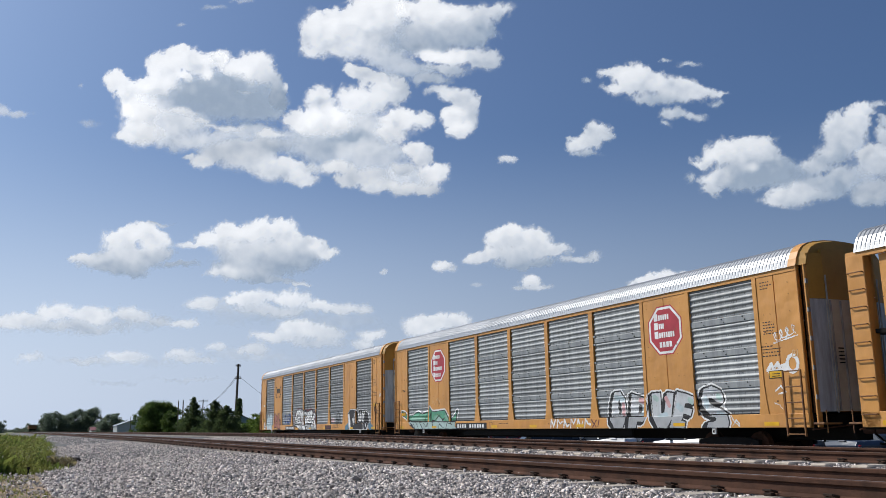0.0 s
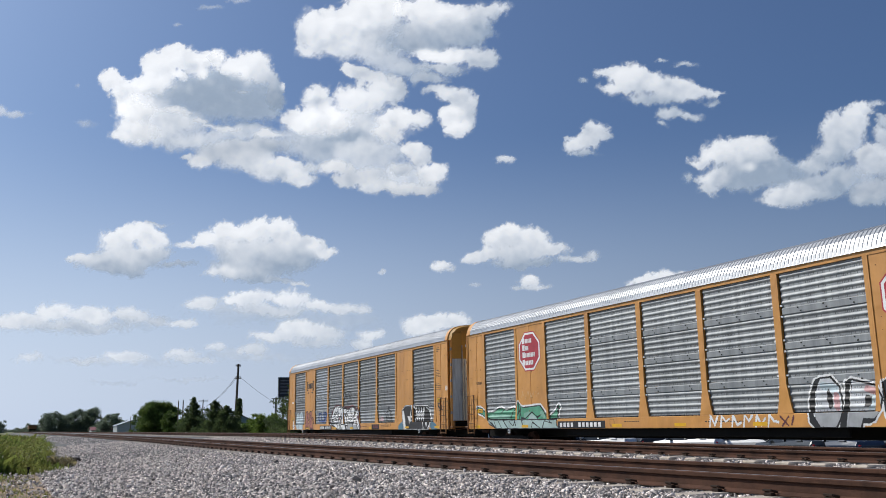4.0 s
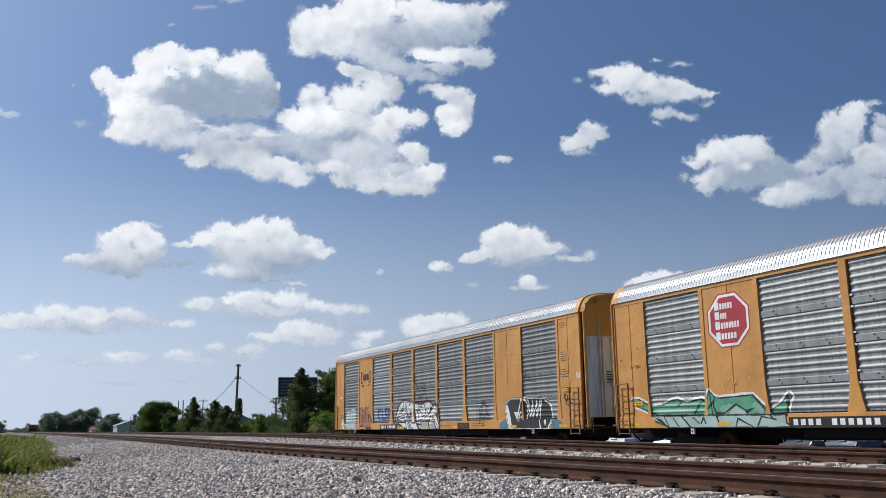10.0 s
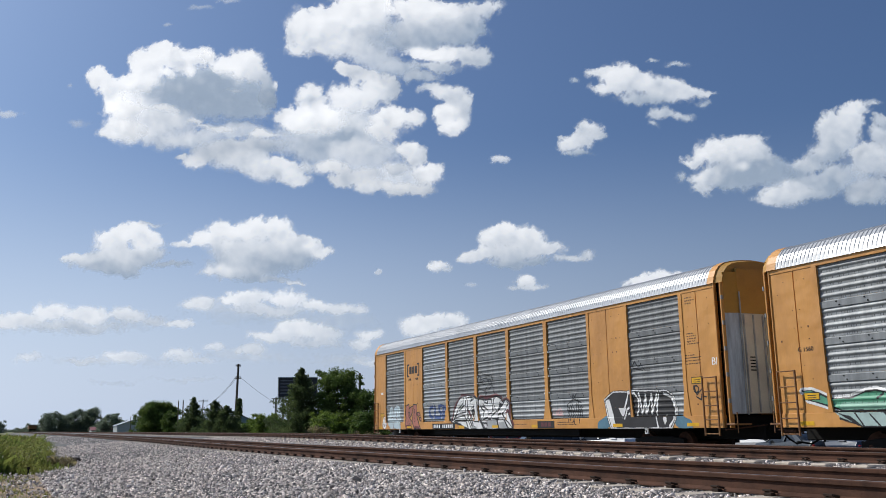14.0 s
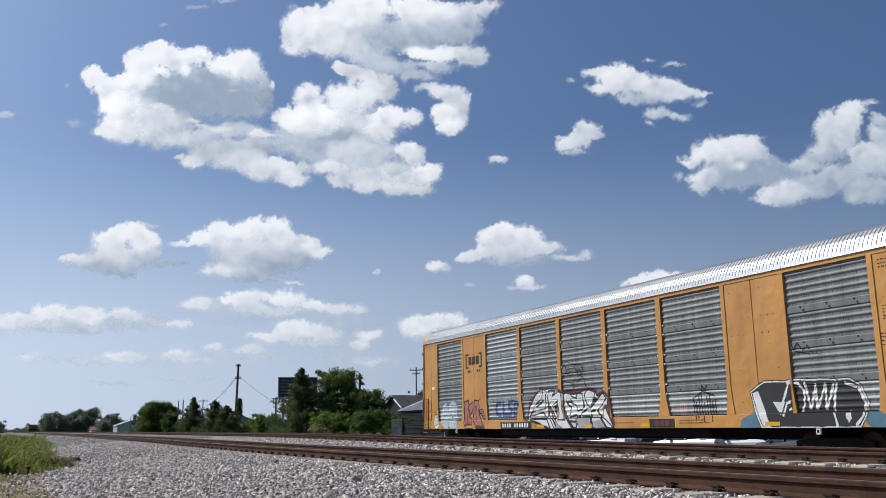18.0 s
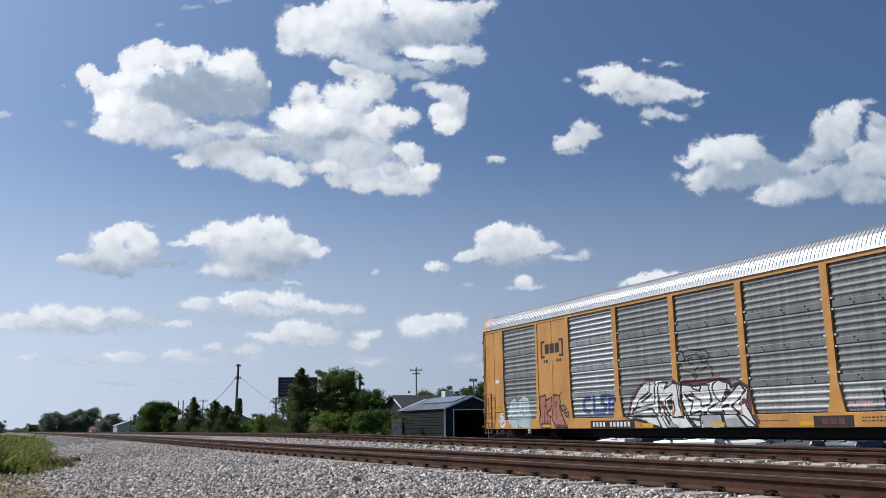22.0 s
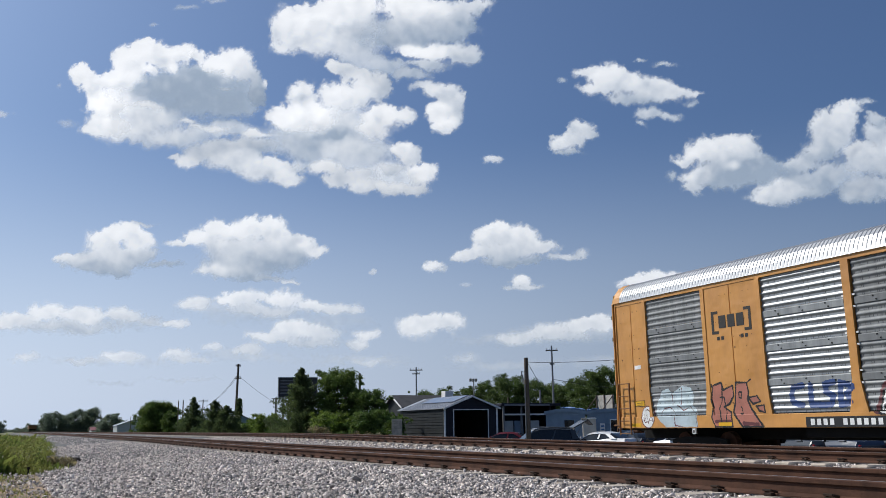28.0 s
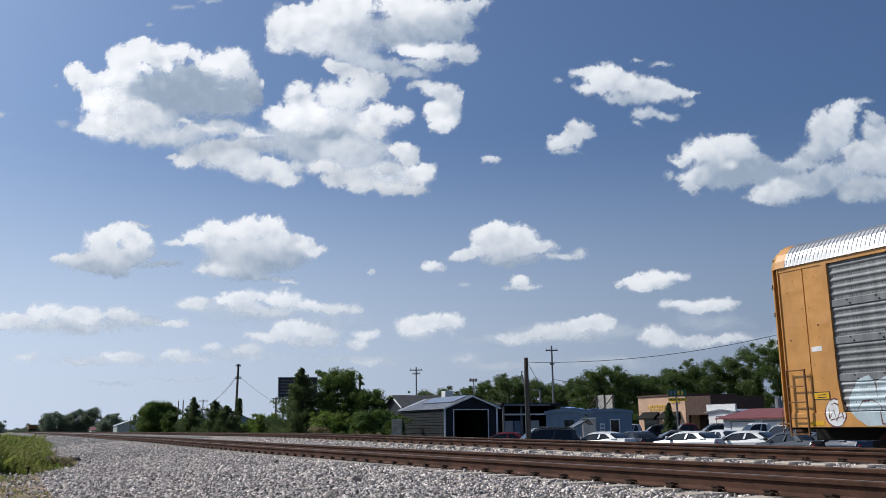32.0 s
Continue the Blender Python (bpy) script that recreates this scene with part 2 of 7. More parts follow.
def smoothstep(a, b, x):
    t = np.clip((np.asarray(x, float) - a) / (b - a), 0, 1)
    return t * t * (3 - 2 * t)

# ---- ground ----
TRAIN_X = 18.96                      # middle of the train, square to its own line
A_RAILS, B_RAILS, C_RAILS = (5.9, 7.405), (10.3, 11.805), (TRAIN_X - 0.7525, TRAIN_X + 0.7525)   # lines of the rails across the ground
TRAIN_LINE = pose(0, 0, 0, 0, 0, -1.02)   # the third track leaves the others by a degree


def top_a(y):
    return 0.545 + 0.065 * smoothstep(20, 46, y) + 0.04 * smoothstep(46, 90, y)


def top_b(y):
    return 0.57 + 0.185 * smoothstep(4, 40, y)


def top_c(y):
    return 0.0 + 0.0 * np.asarray(y, float)


def ground_z(x, y):
    """The land: ballast bed under the two near tracks, falling to the lower track and the car park beyond."""
    x = np.asarray(x, float)
    bed_a, bed_b, bed_c = top_a(y) - 0.190, top_b(y) - 0.178, -0.20 + 0 * x
    z = 0.22 + 0.0 * x
    z = z + (bed_a - z) * smoothstep(1.5, 5.0, x)
    z = z + (bed_b - z) * smoothstep(8.4, 9.6, x)
    z = z - 0.035 * (smoothstep(8.0, 8.6, x) - smoothstep(9.72, 9.95, x))
    z = z + (bed_c - z) * smoothstep(12.9, 15.5, x)
    z = z + (-1.0 - z) * smoothstep(22.3, 26.0, x)
    z = z + 0.22 * np.exp(-((x + 1.6) / 1.3) ** 2) * smoothstep(7, 12, y)
    z = z - 0.35 * smoothstep(-3.5, -9, x)
    return z


def sheet(name, xs, ys, material, lift=0.0, label="", rough=0.0, smooth=True):
    gx, gy = np.meshgrid(xs, ys)
    gz = ground_z(gx, gy) + lift
    if rough:
        gz = gz + np.random.default_rng(5).normal(0, rough, gz.shape)
    v = np.stack([gx, gy, gz], -1).reshape(-1, 3)
    nx, ny = len(xs), len(ys)
    i = (np.arange(ny - 1)[:, None] * nx + np.arange(nx - 1)[None, :]).ravel()
    me = fast_mesh(name, v, np.stack([i, i + 1, i + nx + 1, i + nx], -1), material)
    me.polygons.foreach_set("use_smooth", [smooth] * len(me.polygons))
    return tagged(new(name, me), label, "ground", "", "structure")


def spread(lo, hi, near, n):
    """Steps that are fine at near and coarse far off."""
    t = np.linspace(-1, 1, n)
    c = np.sign(t) * (np.abs(t) ** 3)
    return np.unique(np.round(np.where(c < 0, near + c * (near - lo), near + c * (hi - near)), 3))


sheet("ground", spread(-4600, 4600, 12, 121), spread(-4600, 4600, 15, 121), MEADOW, -0.06, "flat green and dry land reaching to the horizon")
sheet("gravel_bed", np.arange(0.62, 23.4, 0.15), np.concatenate([np.arange(-12, 60, 0.25), np.arange(60, 330, 3)]), BALLAST, 0.0, "grey crushed stone bed under the tracks", 0.008)
sheet("car_park", np.arange(24, 80, 1.5), np.arange(-30, 110, 2.0), ASPHALT, 0.0, "dark asphalt car park beside the railway")


# ---- tracks ----
def track(name, rails, top, ties_from, ties_to, label, high=0.137, line=None):
    t = thing(name, line, label, "railway track", "railway tracks", "structure")
    ys = np.concatenate([np.arange(-16, 60, 1.0), np.arange(60, 400, 6.0)])
    prof = [(-0.07, -0.137), (0.07, -0.137), (0.07, -0.127), (0.012, -0.108), (0.010, -0.046), (0.033, -0.034), (0.035, -0.008), (0.027, 0.0), (-0.027, 0.0), (-0.035, -0.008), (-0.033, -0.034), (-0.010, -0.046), (-0.012, -0.108), (-0.07, -0.127)]
    for rx in rails:
        zs = top(ys)
        v = [(rx + px, ys[j], zs[j] + pz * high / 0.137) for j in range(len(ys)) for px, pz in prof]
        k = len(prof)
        f = [(j * k + i, j * k + (i + 1) % k, (j + 1) * k + (i + 1) % k, (j + 1) * k + i) for j in range(len(ys) - 1) for i in range(k)]
        r = raw("rail", v, f, RUST, t, False, "rusty steel rail with a worn bright head")
        r.data.materials.append(POLISH)
        r.data.polygons.foreach_set("material_index", [1 if i % k == 7 else 0 for i in range(len(f))])
    mid = (rails[0] + rails[1]) / 2
    bm = bmesh.new()
    box(bm, -1.3, 1.3, -0.13, 0.13, -0.2, 0, 0.02)
    tie_me = bpy.data.meshes.new("tie")
    bm.to_mesh(tie_me), bm.free()
    tie_me.materials.append(CONCRETE)
    bm = bmesh.new()
    for sx in (-1, 1):
        box(bm, sx * 0.075, sx * 0.135, -0.05, 0.05, 0, 0.03, 0.006)
        rod(bm, (sx * 0.06, -0.06, 0.035), (sx * 0.13, -0.05, 0.05), 0.011, seg=6)
        rod(bm, (sx * 0.06, 0.06, 0.035), (sx * 0.13, 0.05, 0.05), 0.011, seg=6)
        rod(bm, (sx * 0.13, -0.05, 0.05), (sx * 0.13, 0.05, 0.05), 0.011, seg=6)
    clip_me = bpy.data.meshes.new("rail_clip")
    bm.to_mesh(clip_me), bm.free()
    clip_me.materials.append(CLIPS)
    n = int((ties_to - ties_from) / 0.61)
    for i in range(n):
        y = ties_from + i * 0.61
        z = float(top(y)) - high - 0.002
        share("tie", tie_me, t, pose(mid, y, z, 0, 0, random.uniform(-0.6, 0.6)))
        for rx in rails:
            share("rail_clip", clip_me, t, pose(rx, y, z) @ Matrix.Diagonal((0.9, 0.85, 0.95, 1)))
    return t


track("track_1", A_RAILS, top_a, -11.6, 50, "rusty railway track on concrete ties in grey ballast", 0.160)
track("track_2", B_RAILS, top_b, -11.2, 70, "rusty railway track on concrete ties, behind the first")
track("track_3", C_RAILS, top_c, -11.4, 60, "low railway track on which the train rolls", 0.137, TRAIN_LINE)


def pebbles(name, rects, size, seed, label):
    """Loose crushed stones, each a crooked eight-cornered lump."""
    rng = np.random.default_rng(seed)
    base = np.array([(-1, -1, -1), (1, -1, -1), (1, 1, -1), (-1, 1, -1), (-1, -1, 1), (1, -1, 1), (1, 1, 1), (-1, 1, 1)], float) * 0.5
    quads = np.array([(0, 3, 2, 1), (4, 5, 6, 7), (0, 1, 5, 4), (1, 2, 6, 5), (2, 3, 7, 6), (3, 0, 4, 7)])
    allv, allq, count = [], [], 0
    for x0, x1, y0, y1, n in rects:
        c = np.stack([rng.uniform(x0, x1, n), rng.uniform(y0, y1, n)], -1)
        z = ground_z(c[:, 0], c[:, 1])
        s = size * rng.lognormal(0, 0.3, n) * (0.92 + 0.008 * c[:, 1])
        dims = s[:, None] * rng.uniform(0.65, 1.3, (n, 3)) * np.array((1.55, 0.95, 0.62))
        v = base[None] * dims[:, None, :] + rng.normal(0, 0.17, (n, 8, 3)) * s[:, None, None]
        q = rng.normal(0, 1, (n, 4))
        q /= np.linalg.norm(q, axis=1)[:, None]
        w, x, y, zz = q.T
        R = np.stack([1 - 2 * (y * y + zz * zz), 2 * (x * y - zz * w), 2 * (x * zz + y * w), 2 * (x * y + zz * w), 1 - 2 * (x * x + zz * zz), 2 * (y * zz - x * w), 2 * (x * zz - y * w), 2 * (y * zz + x * w), 1 - 2 * (x * x + y * y)], -1).reshape(n, 3, 3)
        v = np.einsum("nij,nkj->nki", R, v)
        v += np.stack([c[:, 0], c[:, 1], z + s * rng.uniform(-0.3, 0.75, n)], -1)[:, None, :]
        allv.append(v.reshape(-1, 3))
        allq.append((quads[None] + (np.arange(n) * 8)[:, None, None] + count).reshape(-1, 4))
        count += n * 8
    me = fast_mesh(name, np.concatenate(allv), np.concatenate(allq), STONES)
    return tagged(new(name, me), label, "gravel", "", "stuff")


sheet("gravel_surface", np.arange(0.8, 5.6, 0.026), np.concatenate([np.arange(-6, 3.6, 0.05), np.arange(3.6, 14, 0.026), np.arange(14, 30, 0.05)]), PITTED, 0.004, "grey crushed stone, rough and broken", 0.011, False)
pebbles("gravel", [(1.6, 5.5, 3.6, 7, 14000), (0.8, 5.5, 7, 11, 21000), (0.6, 5.5, 11, 16, 25000), (0.8, 5.5, 16, 24, 24000), (1.6, 5.5, 24, 45, 16000), (3, 5.5, 45, 100, 3000), (8.2, 10.2, 6, 16, 9000), (8.2, 10.2, 16, 40, 9000), (9.0, 9.95, 6, 18, 6000), (9.0, 9.95, 18, 45, 8000), (5.0, 8.2, 3.6, 13, 9000), (-0.4, 0.9, 8, 24, 1800), (0.9, 5.5, -6, 3.6, 12000), (8.2, 10.2, -6, 6, 4500), (12.2, 15.5, -6, 20, 8000)], 0.0172, 3, "loose grey crushed stone ballast")


def edge_x(y):
    """Where the gravel ends and grass begins."""
    return 0.55 + 0.045 * np.clip(np.asarray(y, float) - 12, 0, 60)


def grass(name, n, x0, y0, y1, h0, h1, seed, material, label, lean=0.16):
    rng = np.random.default_rng(seed)
    y = y0 + (y1 - y0) * rng.uniform(0, 1, n) ** 1.5
    right = edge_x(y) + rng.normal(0, 0.14, n) - 0.1 + 0.15 * np.sin(y * 1.7) + 0.1 * np.sin(y * 0.6 + 1)
    x = right - rng.uniform(0, 1, n) ** 1.1 * (right - x0)
    clump = 0.5 + 0.5 * np.sin(x * 2.1 + 1.3 * np.sin(y * 0.9)) * np.sin(y * 1.3 + x)
    h = (h0 + (h1 - h0) * clump) * rng.uniform(0.55, 1.2, n) * np.clip((right - x) / 1.3 + 0.15, 0.15, 1)
    z = ground_z(x, y)
    q = rng.uniform(0, 6.283, n)
    w = 0.003 + 0.003 * rng.random(n) + 0.00012 * y
    tip = np.stack([x + rng.normal(0, lean, n) * h, y + rng.normal(0, lean, n) * h, z + h], -1)
    mid = np.stack([x, y, z + h * 0.55], -1) * 0.7 + 0.3 * tip
    a = np.stack([x - np.cos(q) * w, y - np.sin(q) * w, z - 0.03], -1)
    b = np.stack([x + np.cos(q) * w, y + np.sin(q) * w, z - 0.03], -1)
    side = np.stack([np.cos(q) * w, np.sin(q) * w, 0 * w], -1) * 1.6
    v = np.stack([a, b, mid + side, tip], 1).reshape(-1, 3)
    me = fast_mesh(name, v, np.arange(n * 4).reshape(-1, 4), material)
    return tagged(new(name, me), label, "grass", "", "stuff")


sheet("soil", np.arange(-12, 1.3, 0.2), np.arange(-6, 60, 0.4), SOIL, -0.012, "bare brown soil and thin grass beside the gravel", 0.012)
grass("tall_grass", 90000, -7, 17.5, 60, 0.16, 0.56, 8, GRASS, "tall green grass and weeds beside the gravel", 0.3)
grass("short_grass", 5000, -3, 9, 18.5, 0.015, 0.07, 9, GRASS, "short thin grass on the soil")


def weeds(name, n, seed, label):
    """Upright weed stalks with small leaves among the grass."""
    rng = np.random.default_rng(seed)
    y = rng.uniform(17.5, 32, n)
    x = edge_x(y) - 0.15 - rng.uniform(0, 1, n) ** 1.4 * 2.6
    h = rng.uniform(0.3, 0.72, n)
    m = 34
    t = rng.uniform(0.1, 1.0, (n, m))
    base = np.stack([x, y, ground_z(x, y)], -1)[:, None, :]
    p = base + np.stack([rng.normal(0, 0.05, (n, m)), rng.normal(0, 0.05, (n, m)), t * h[:, None]], -1)
    a = rng.normal(0, 1, (n, m, 3)) + (0, 0, 0.6)
    a /= np.linalg.norm(a, axis=-1)[..., None]
    b = np.cross(a, rng.normal(0, 1, (n, m, 3)))
    b /= np.linalg.norm(b, axis=-1)[..., None]
    s = rng.uniform(0.018, 0.045, (n, m, 1)) * (1.25 - 0.6 * t[..., None])
    v = np.stack([p - a * s, p + b * s * 0.4, p + a * s, p - b * s * 0.4], 2).reshape(-1, 3)
    me = fast_mesh(name, v, np.arange(len(v)).reshape(-1, 4), GRASS)
    return tagged(new(name, me), label, "weeds", "", "stuff")


weeds("weeds", 420, 12, "upright leafy weeds growing in the tall grass")
# ---- autorack freight cars ----
LEN, PITCH_CAR, HALF = 26.55, 28.56, 1.5
SILL0, SILL1, SCR1, EAVE = 0.83, 1.18, 4.76, 4.87
BAYS = [(1.48, 4.13), (6.25, 8.88), (9.18, 11.74), (12.03, 14.52), (14.82, 17.38), (17.68, 20.30), (22.43, 25.08)]
WIDE = [(4.13, 6.25), (20.30, 22.43)]
ENDS = [(0.0, 1.48), (25.08, LEN)]
EDGES = (1.48, 4.13, 6.25, 20.30, 22.43, 25.08)
FIELD, RIB = 0.89, 0.172


def keep(bm, name, material):
    me = bpy.data.meshes.new(name)
    bm.to_mesh(me), bm.free()
    me.materials.append(material)
    return me


def screen_profile():
    """Ribs of a screen from foot to head: four fields of ribs parted by flat bands."""
    prof = []
    for k in range(4):
        z = SILL1 + 0.02 + k * FIELD
        for i in range(4 if k < 3 else 5):
            prof += [(z, 0.0)] + [(z + RIB * (0.28 + 0.72 * q / 11), -0.025 * math.sin(math.pi * q / 11) ** 1.6) for q in range(11)]
            z += RIB
        if k < 3:
            prof += [(z, 0.0), (z + 0.02, -0.012), (z + 0.17, -0.012), (z + 0.19, 0.0)]
        else:
            prof += [(z, 0.0), (z + 0.03, 0.0)]
    return [(min(p, SCR1 - 0.005), x) for p, x in prof]


SCREEN_PROFILE = screen_profile()
BANDS = [SILL1 + 0.02 + 4 * RIB + 0.1 + k * FIELD for k in range(3)]


def field(k):
    """Profile of one ribbed sheet (0 to 3), or of the flat bands between the sheets."""
    lo = SILL1 + 0.02 + k * FIELD
    return [p for p in SCREEN_PROFILE if lo - 0.001 <= p[0] <= lo + (4 * RIB + 0.003 if k < 3 else 0.95)]


def sheet_mesh(width, k, material):
    """One ribbed steel sheet of a side screen."""
    prof = field(k)
    n = len(prof)
    v = [(dx, y, zz) for y in (0.0, -width) for zz, dx in prof]
    me = bpy.data.meshes.new("ribbed_sheet")
    me.from_pydata(v, [], [(i, i + 1, n + i + 1, n + i) for i in range(n - 1)])
    me.materials.append(material)
    return me


def band_mesh(width, material):
    """The flat folded bands that join the sheets of a screen."""
    v, f = [], []
    for z in BANDS:
        b = len(v)
        prof = [(0.0, z - 0.1), (-0.03, z - 0.085), (-0.034, z + 0.07), (0.0, z + 0.098)]
        v += [(dx, y, zz) for y in (0.0, -width) for dx, zz in prof]
        f += [(b + i, b + i + 1, b + 5 + i, b + 4 + i) for i in range(3)]
    me = bpy.data.meshes.new("screen")
    me.from_pydata(v, [], f)
    me.materials.append(material)
    return me


def slots(width):
    """Columns of fine dark quads laid on the troughs between the ribs, painting the shade inside vent slots, short
    dashes beside them.
    """
    v, f = [], []

    def hole(y, w, z0, z1, x=-0.0025):
        b = len(v)
        v.extend([(x, -y, z0), (x, -y - w, z0), (x, -y - w, z1), (x, -y, z1)])
        f.append((b, b + 1, b + 2, b + 3))

    rng = np.random.default_rng(int(width * 100))
    y, cols = 0.06, []
    while y < width - 0.06:
        cols.append((y, rng.random(), rng.random()))
        y += rng.choice((0.045, 0.07, 0.11, 0.16), p=(0.35, 0.3, 0.2, 0.15))
    for k in range(4):
        z = SILL1 + 0.02 + k * FIELD
        for i in range(4 if k < 3 else 5):
            for y, a, b in cols:
                if (a + 0.31 * k) % 1.0 < 0.75 and (b * 7 + i * 0.37 + k) % 1.0 < 0.85:
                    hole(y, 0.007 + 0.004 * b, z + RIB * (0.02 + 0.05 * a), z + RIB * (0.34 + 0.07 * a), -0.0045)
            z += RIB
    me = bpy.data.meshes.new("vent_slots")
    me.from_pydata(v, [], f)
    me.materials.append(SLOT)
    return me


def brackets(width):
    bm = bmesh.new()
    for z in BANDS:
        for y in (0.0, -width):
            for dz in (-0.16, 0.12):
                box(bm, -0.05, -0.02, y - 0.035, y + 0.035, z + dz, z + dz + 0.045)
    return keep(bm, "brackets", WHITE)


def bolt_rows(width):
    bm = bmesh.new()
    for z in BANDS:
        for i in range(3):
            y = -width * (0.2 + 0.3 * i)
            box(bm, -0.045, 0.0, y - 0.018, y + 0.018, z + 0.03, z + 0.06)
            box(bm, -0.045, 0.0, y - 0.10, y - 0.065, z - 0.06, z - 0.03)
    return keep(bm, "bolts", BLACK)


SCREENS = {}


def roof_profile():
    pts = [(-HALF - 0.03, EAVE), (-HALF + 0.02, EAVE + 0.18), (-HALF + 0.11, EAVE + 0.36), (-HALF + 0.25, EAVE + 0.51), (-HALF + 0.45, EAVE + 0.61), (-HALF + 0.7, EAVE + 0.67), (-0.4, EAVE + 0.72), (0, EAVE + 0.74)]
    return pts + [(-x, z) for x, z in pts[-2::-1]]


def autorack(name, label, group, dull, open_end=False):
    car = thing(name, TRAIN_LINE @ pose(TRAIN_X, 0, 0), label, "freight car", group)
    for sx in (-1, 1):
        bm = box(bmesh.new(), sx * HALF, sx * (HALF - 0.12), -LEN, 0, SILL0, SILL1, 0.01)
        part("side_sill", bm, YELLOW, car)
        bm = box(bmesh.new(), sx * (HALF - 0.005), sx * (HALF - 0.1), -LEN + 0.02, -0.02, SCR1, EAVE + 0.03)
        part("top_chord", bm, YELLOW, car)
        for k, (a0, a1) in enumerate(WIDE):
            bm = bmesh.new()
            mid = (a0 + a1) / 2
            box(bm, sx * (HALF - 0.02), sx * (HALF - 0.08), -mid + 0.012, -a0, SILL1, SCR1, 0.004)
            box(bm, sx * (HALF - 0.02), sx * (HALF - 0.08), -a1, -mid - 0.012, SILL1, SCR1, 0.004)
            box(bm, sx * (HALF - 0.05), sx * (HALF - 0.09), -mid - 0.02, -mid + 0.02, SILL1, SCR1)
            part("wide_panel", bm, YELLOW, car)
        for a0, a1 in ENDS:
            bm = bmesh.new()
            if open_end and a0 < 1:               # a corner column with grab irons, an open gap, a panel set back
                part("corner_column", box(bmesh.new(), sx * HALF, sx * (HALF - 0.3), -0.5, 0, SILL0, SCR1 + 0.06, 0.015), YELLOW, car)
                part("inner_panel", box(bmesh.new(), sx * (HALF - 0.12), sx * (HALF - 0.18), -a1, -0.82, SILL1, SCR1, 0.006), YELLOW, car)
                for k in range(9):
                    iron = bmesh.new()
                    ends_ = [(sx * (HALF + 0.055), -0.05, 1.12 + 0.41 * k), (sx * (HALF + 0.055), -0.45, 1.12 + 0.41 * k)]
                    rod(iron, *ends_, 0.014, seg=6)
                    for e in ends_:
                        rod(iron, e, (sx * (HALF - 0.01), e[1], e[2]), 0.014, seg=6)
                    part("grab_iron", iron, LADDER, car)
                continue
            mid = 0.80 if a0 < 1 else LEN - 0.80
            box(bm, sx * (HALF - 0.02), sx * (HALF - 0.08), -mid + 0.012, -a0, SILL1, SCR1, 0.004)
            box(bm, sx * (HALF - 0.02), sx * (HALF - 0.08), -a1, -mid - 0.012, SILL1, SCR1, 0.004)
            box(bm, sx * (HALF - 0.05), sx * (HALF - 0.09), -mid - 0.02, -mid + 0.02, SILL1, SCR1)
            part("end_panel", bm, YELLOW, car)
        for a0, a1 in BAYS:
            # black strip added to paint the shade in the gap over the sill
            part("gap_shade_strip", box(bmesh.new(), sx * (HALF - 0.02), sx * (HALF - 0.1), -a1 + 0.02, -a0 - 0.02, SILL1 - 0.005, SILL1 + 0.03), BLACK, car)
        for a0, a1 in WIDE + ENDS:
            bm = bmesh.new()
            rng_ = np.random.default_rng(int(a0 * 7) + 3)
            for z in (1.5, 2.0, 2.35, 3.0, 3.3, 3.75, 4.2, 4.5):
                for u_ in np.arange(0.25, a1 - a0 - 0.15, 0.22 if (int(z * 10) % 2) else 0.44):
                    if rng_.random() < 0.55:
                        r_ = 0.010 + 0.012 * (rng_.random() < 0.2)
                        box(bm, sx * (HALF - 0.012), sx * (HALF - 0.03), -a0 - u_ - r_, -a0 - u_ + r_, z - r_, z + r_)
            tagged(part("rivets", bm, LADDER, car), kind="stuff")
        # posts with feet that widen on to the sill
        cuts = list(EDGES) + [(BAYS[i][1] + BAYS[i + 1][0]) / 2 for i in range(1, 5)]
        for c in cuts:
            inner = c not in EDGES
            h = 0.11 if inner else 0.07
            foot = 0.26 if inner else 0.16
            x0 = sx * HALF
            lo = [(x0, -c - foot, SILL1), (x0, -c + foot, SILL1), (x0, -c + foot * 0.75, SILL1 + 0.25), (x0, -c + h, SILL1 + 0.75), (x0, -c + h, SCR1), (x0, -c - h, SCR1), (x0, -c - h, SILL1 + 0.75), (x0, -c - foot * 0.75, SILL1 + 0.25)]
            part("post", slab(bmesh.new(), lo, 0.09, (-sx, 0, 0)), YELLOW, car)
        for k, (a0, a1) in enumerate(BAYS):
            steel = dull.get(k, GALV)
            width = round(a1 - a0, 2)
            key = (width, steel.name)
            if key not in SCREENS:
                SCREENS[key] = (band_mesh(width, GALV_DULL if steel is GALV_DULL else GALV), bolt_rows(width), slots(width), brackets(width))
                for q in range(4):
                    SCREENS[key] += (sheet_mesh(width, q, GALV if q == 0 and steel is GALV_DULL else steel),)
            s = share("screen", SCREENS[key][0], car, pose(sx * (HALF - 0.07), -a0 if sx < 0 else -a1, 0, 0, 0, 0 if sx < 0 else 180), "ribbed galvanised steel screen")
            for me in SCREENS[key][4:]:
                share("ribbed_sheet", me, s)
            for nm, me in zip(("bolting", "vent_pattern", "bracketing"), SCREENS[key][1:4]):
                tagged(share(nm, me, s), kind="stuff")
    # roof of ribbed sheet, yellow bows at both ends
    prof = roof_profile()
    n = len(prof)
    v, f = [], []
    steps = np.arange(0.28, LEN - 0.22, 0.0205)
    for j, a in enumerate(steps):
        for x, z in prof:
            lift = (0.014 if j % 6 in (1, 2, 3, 4) else 0.0) * (z > EAVE + 0.01)
            up = Vector((x * 0.9, 0, (z - 4.4))).normalized() * lift
            v.append((x + up.x, -a, z + up.z))
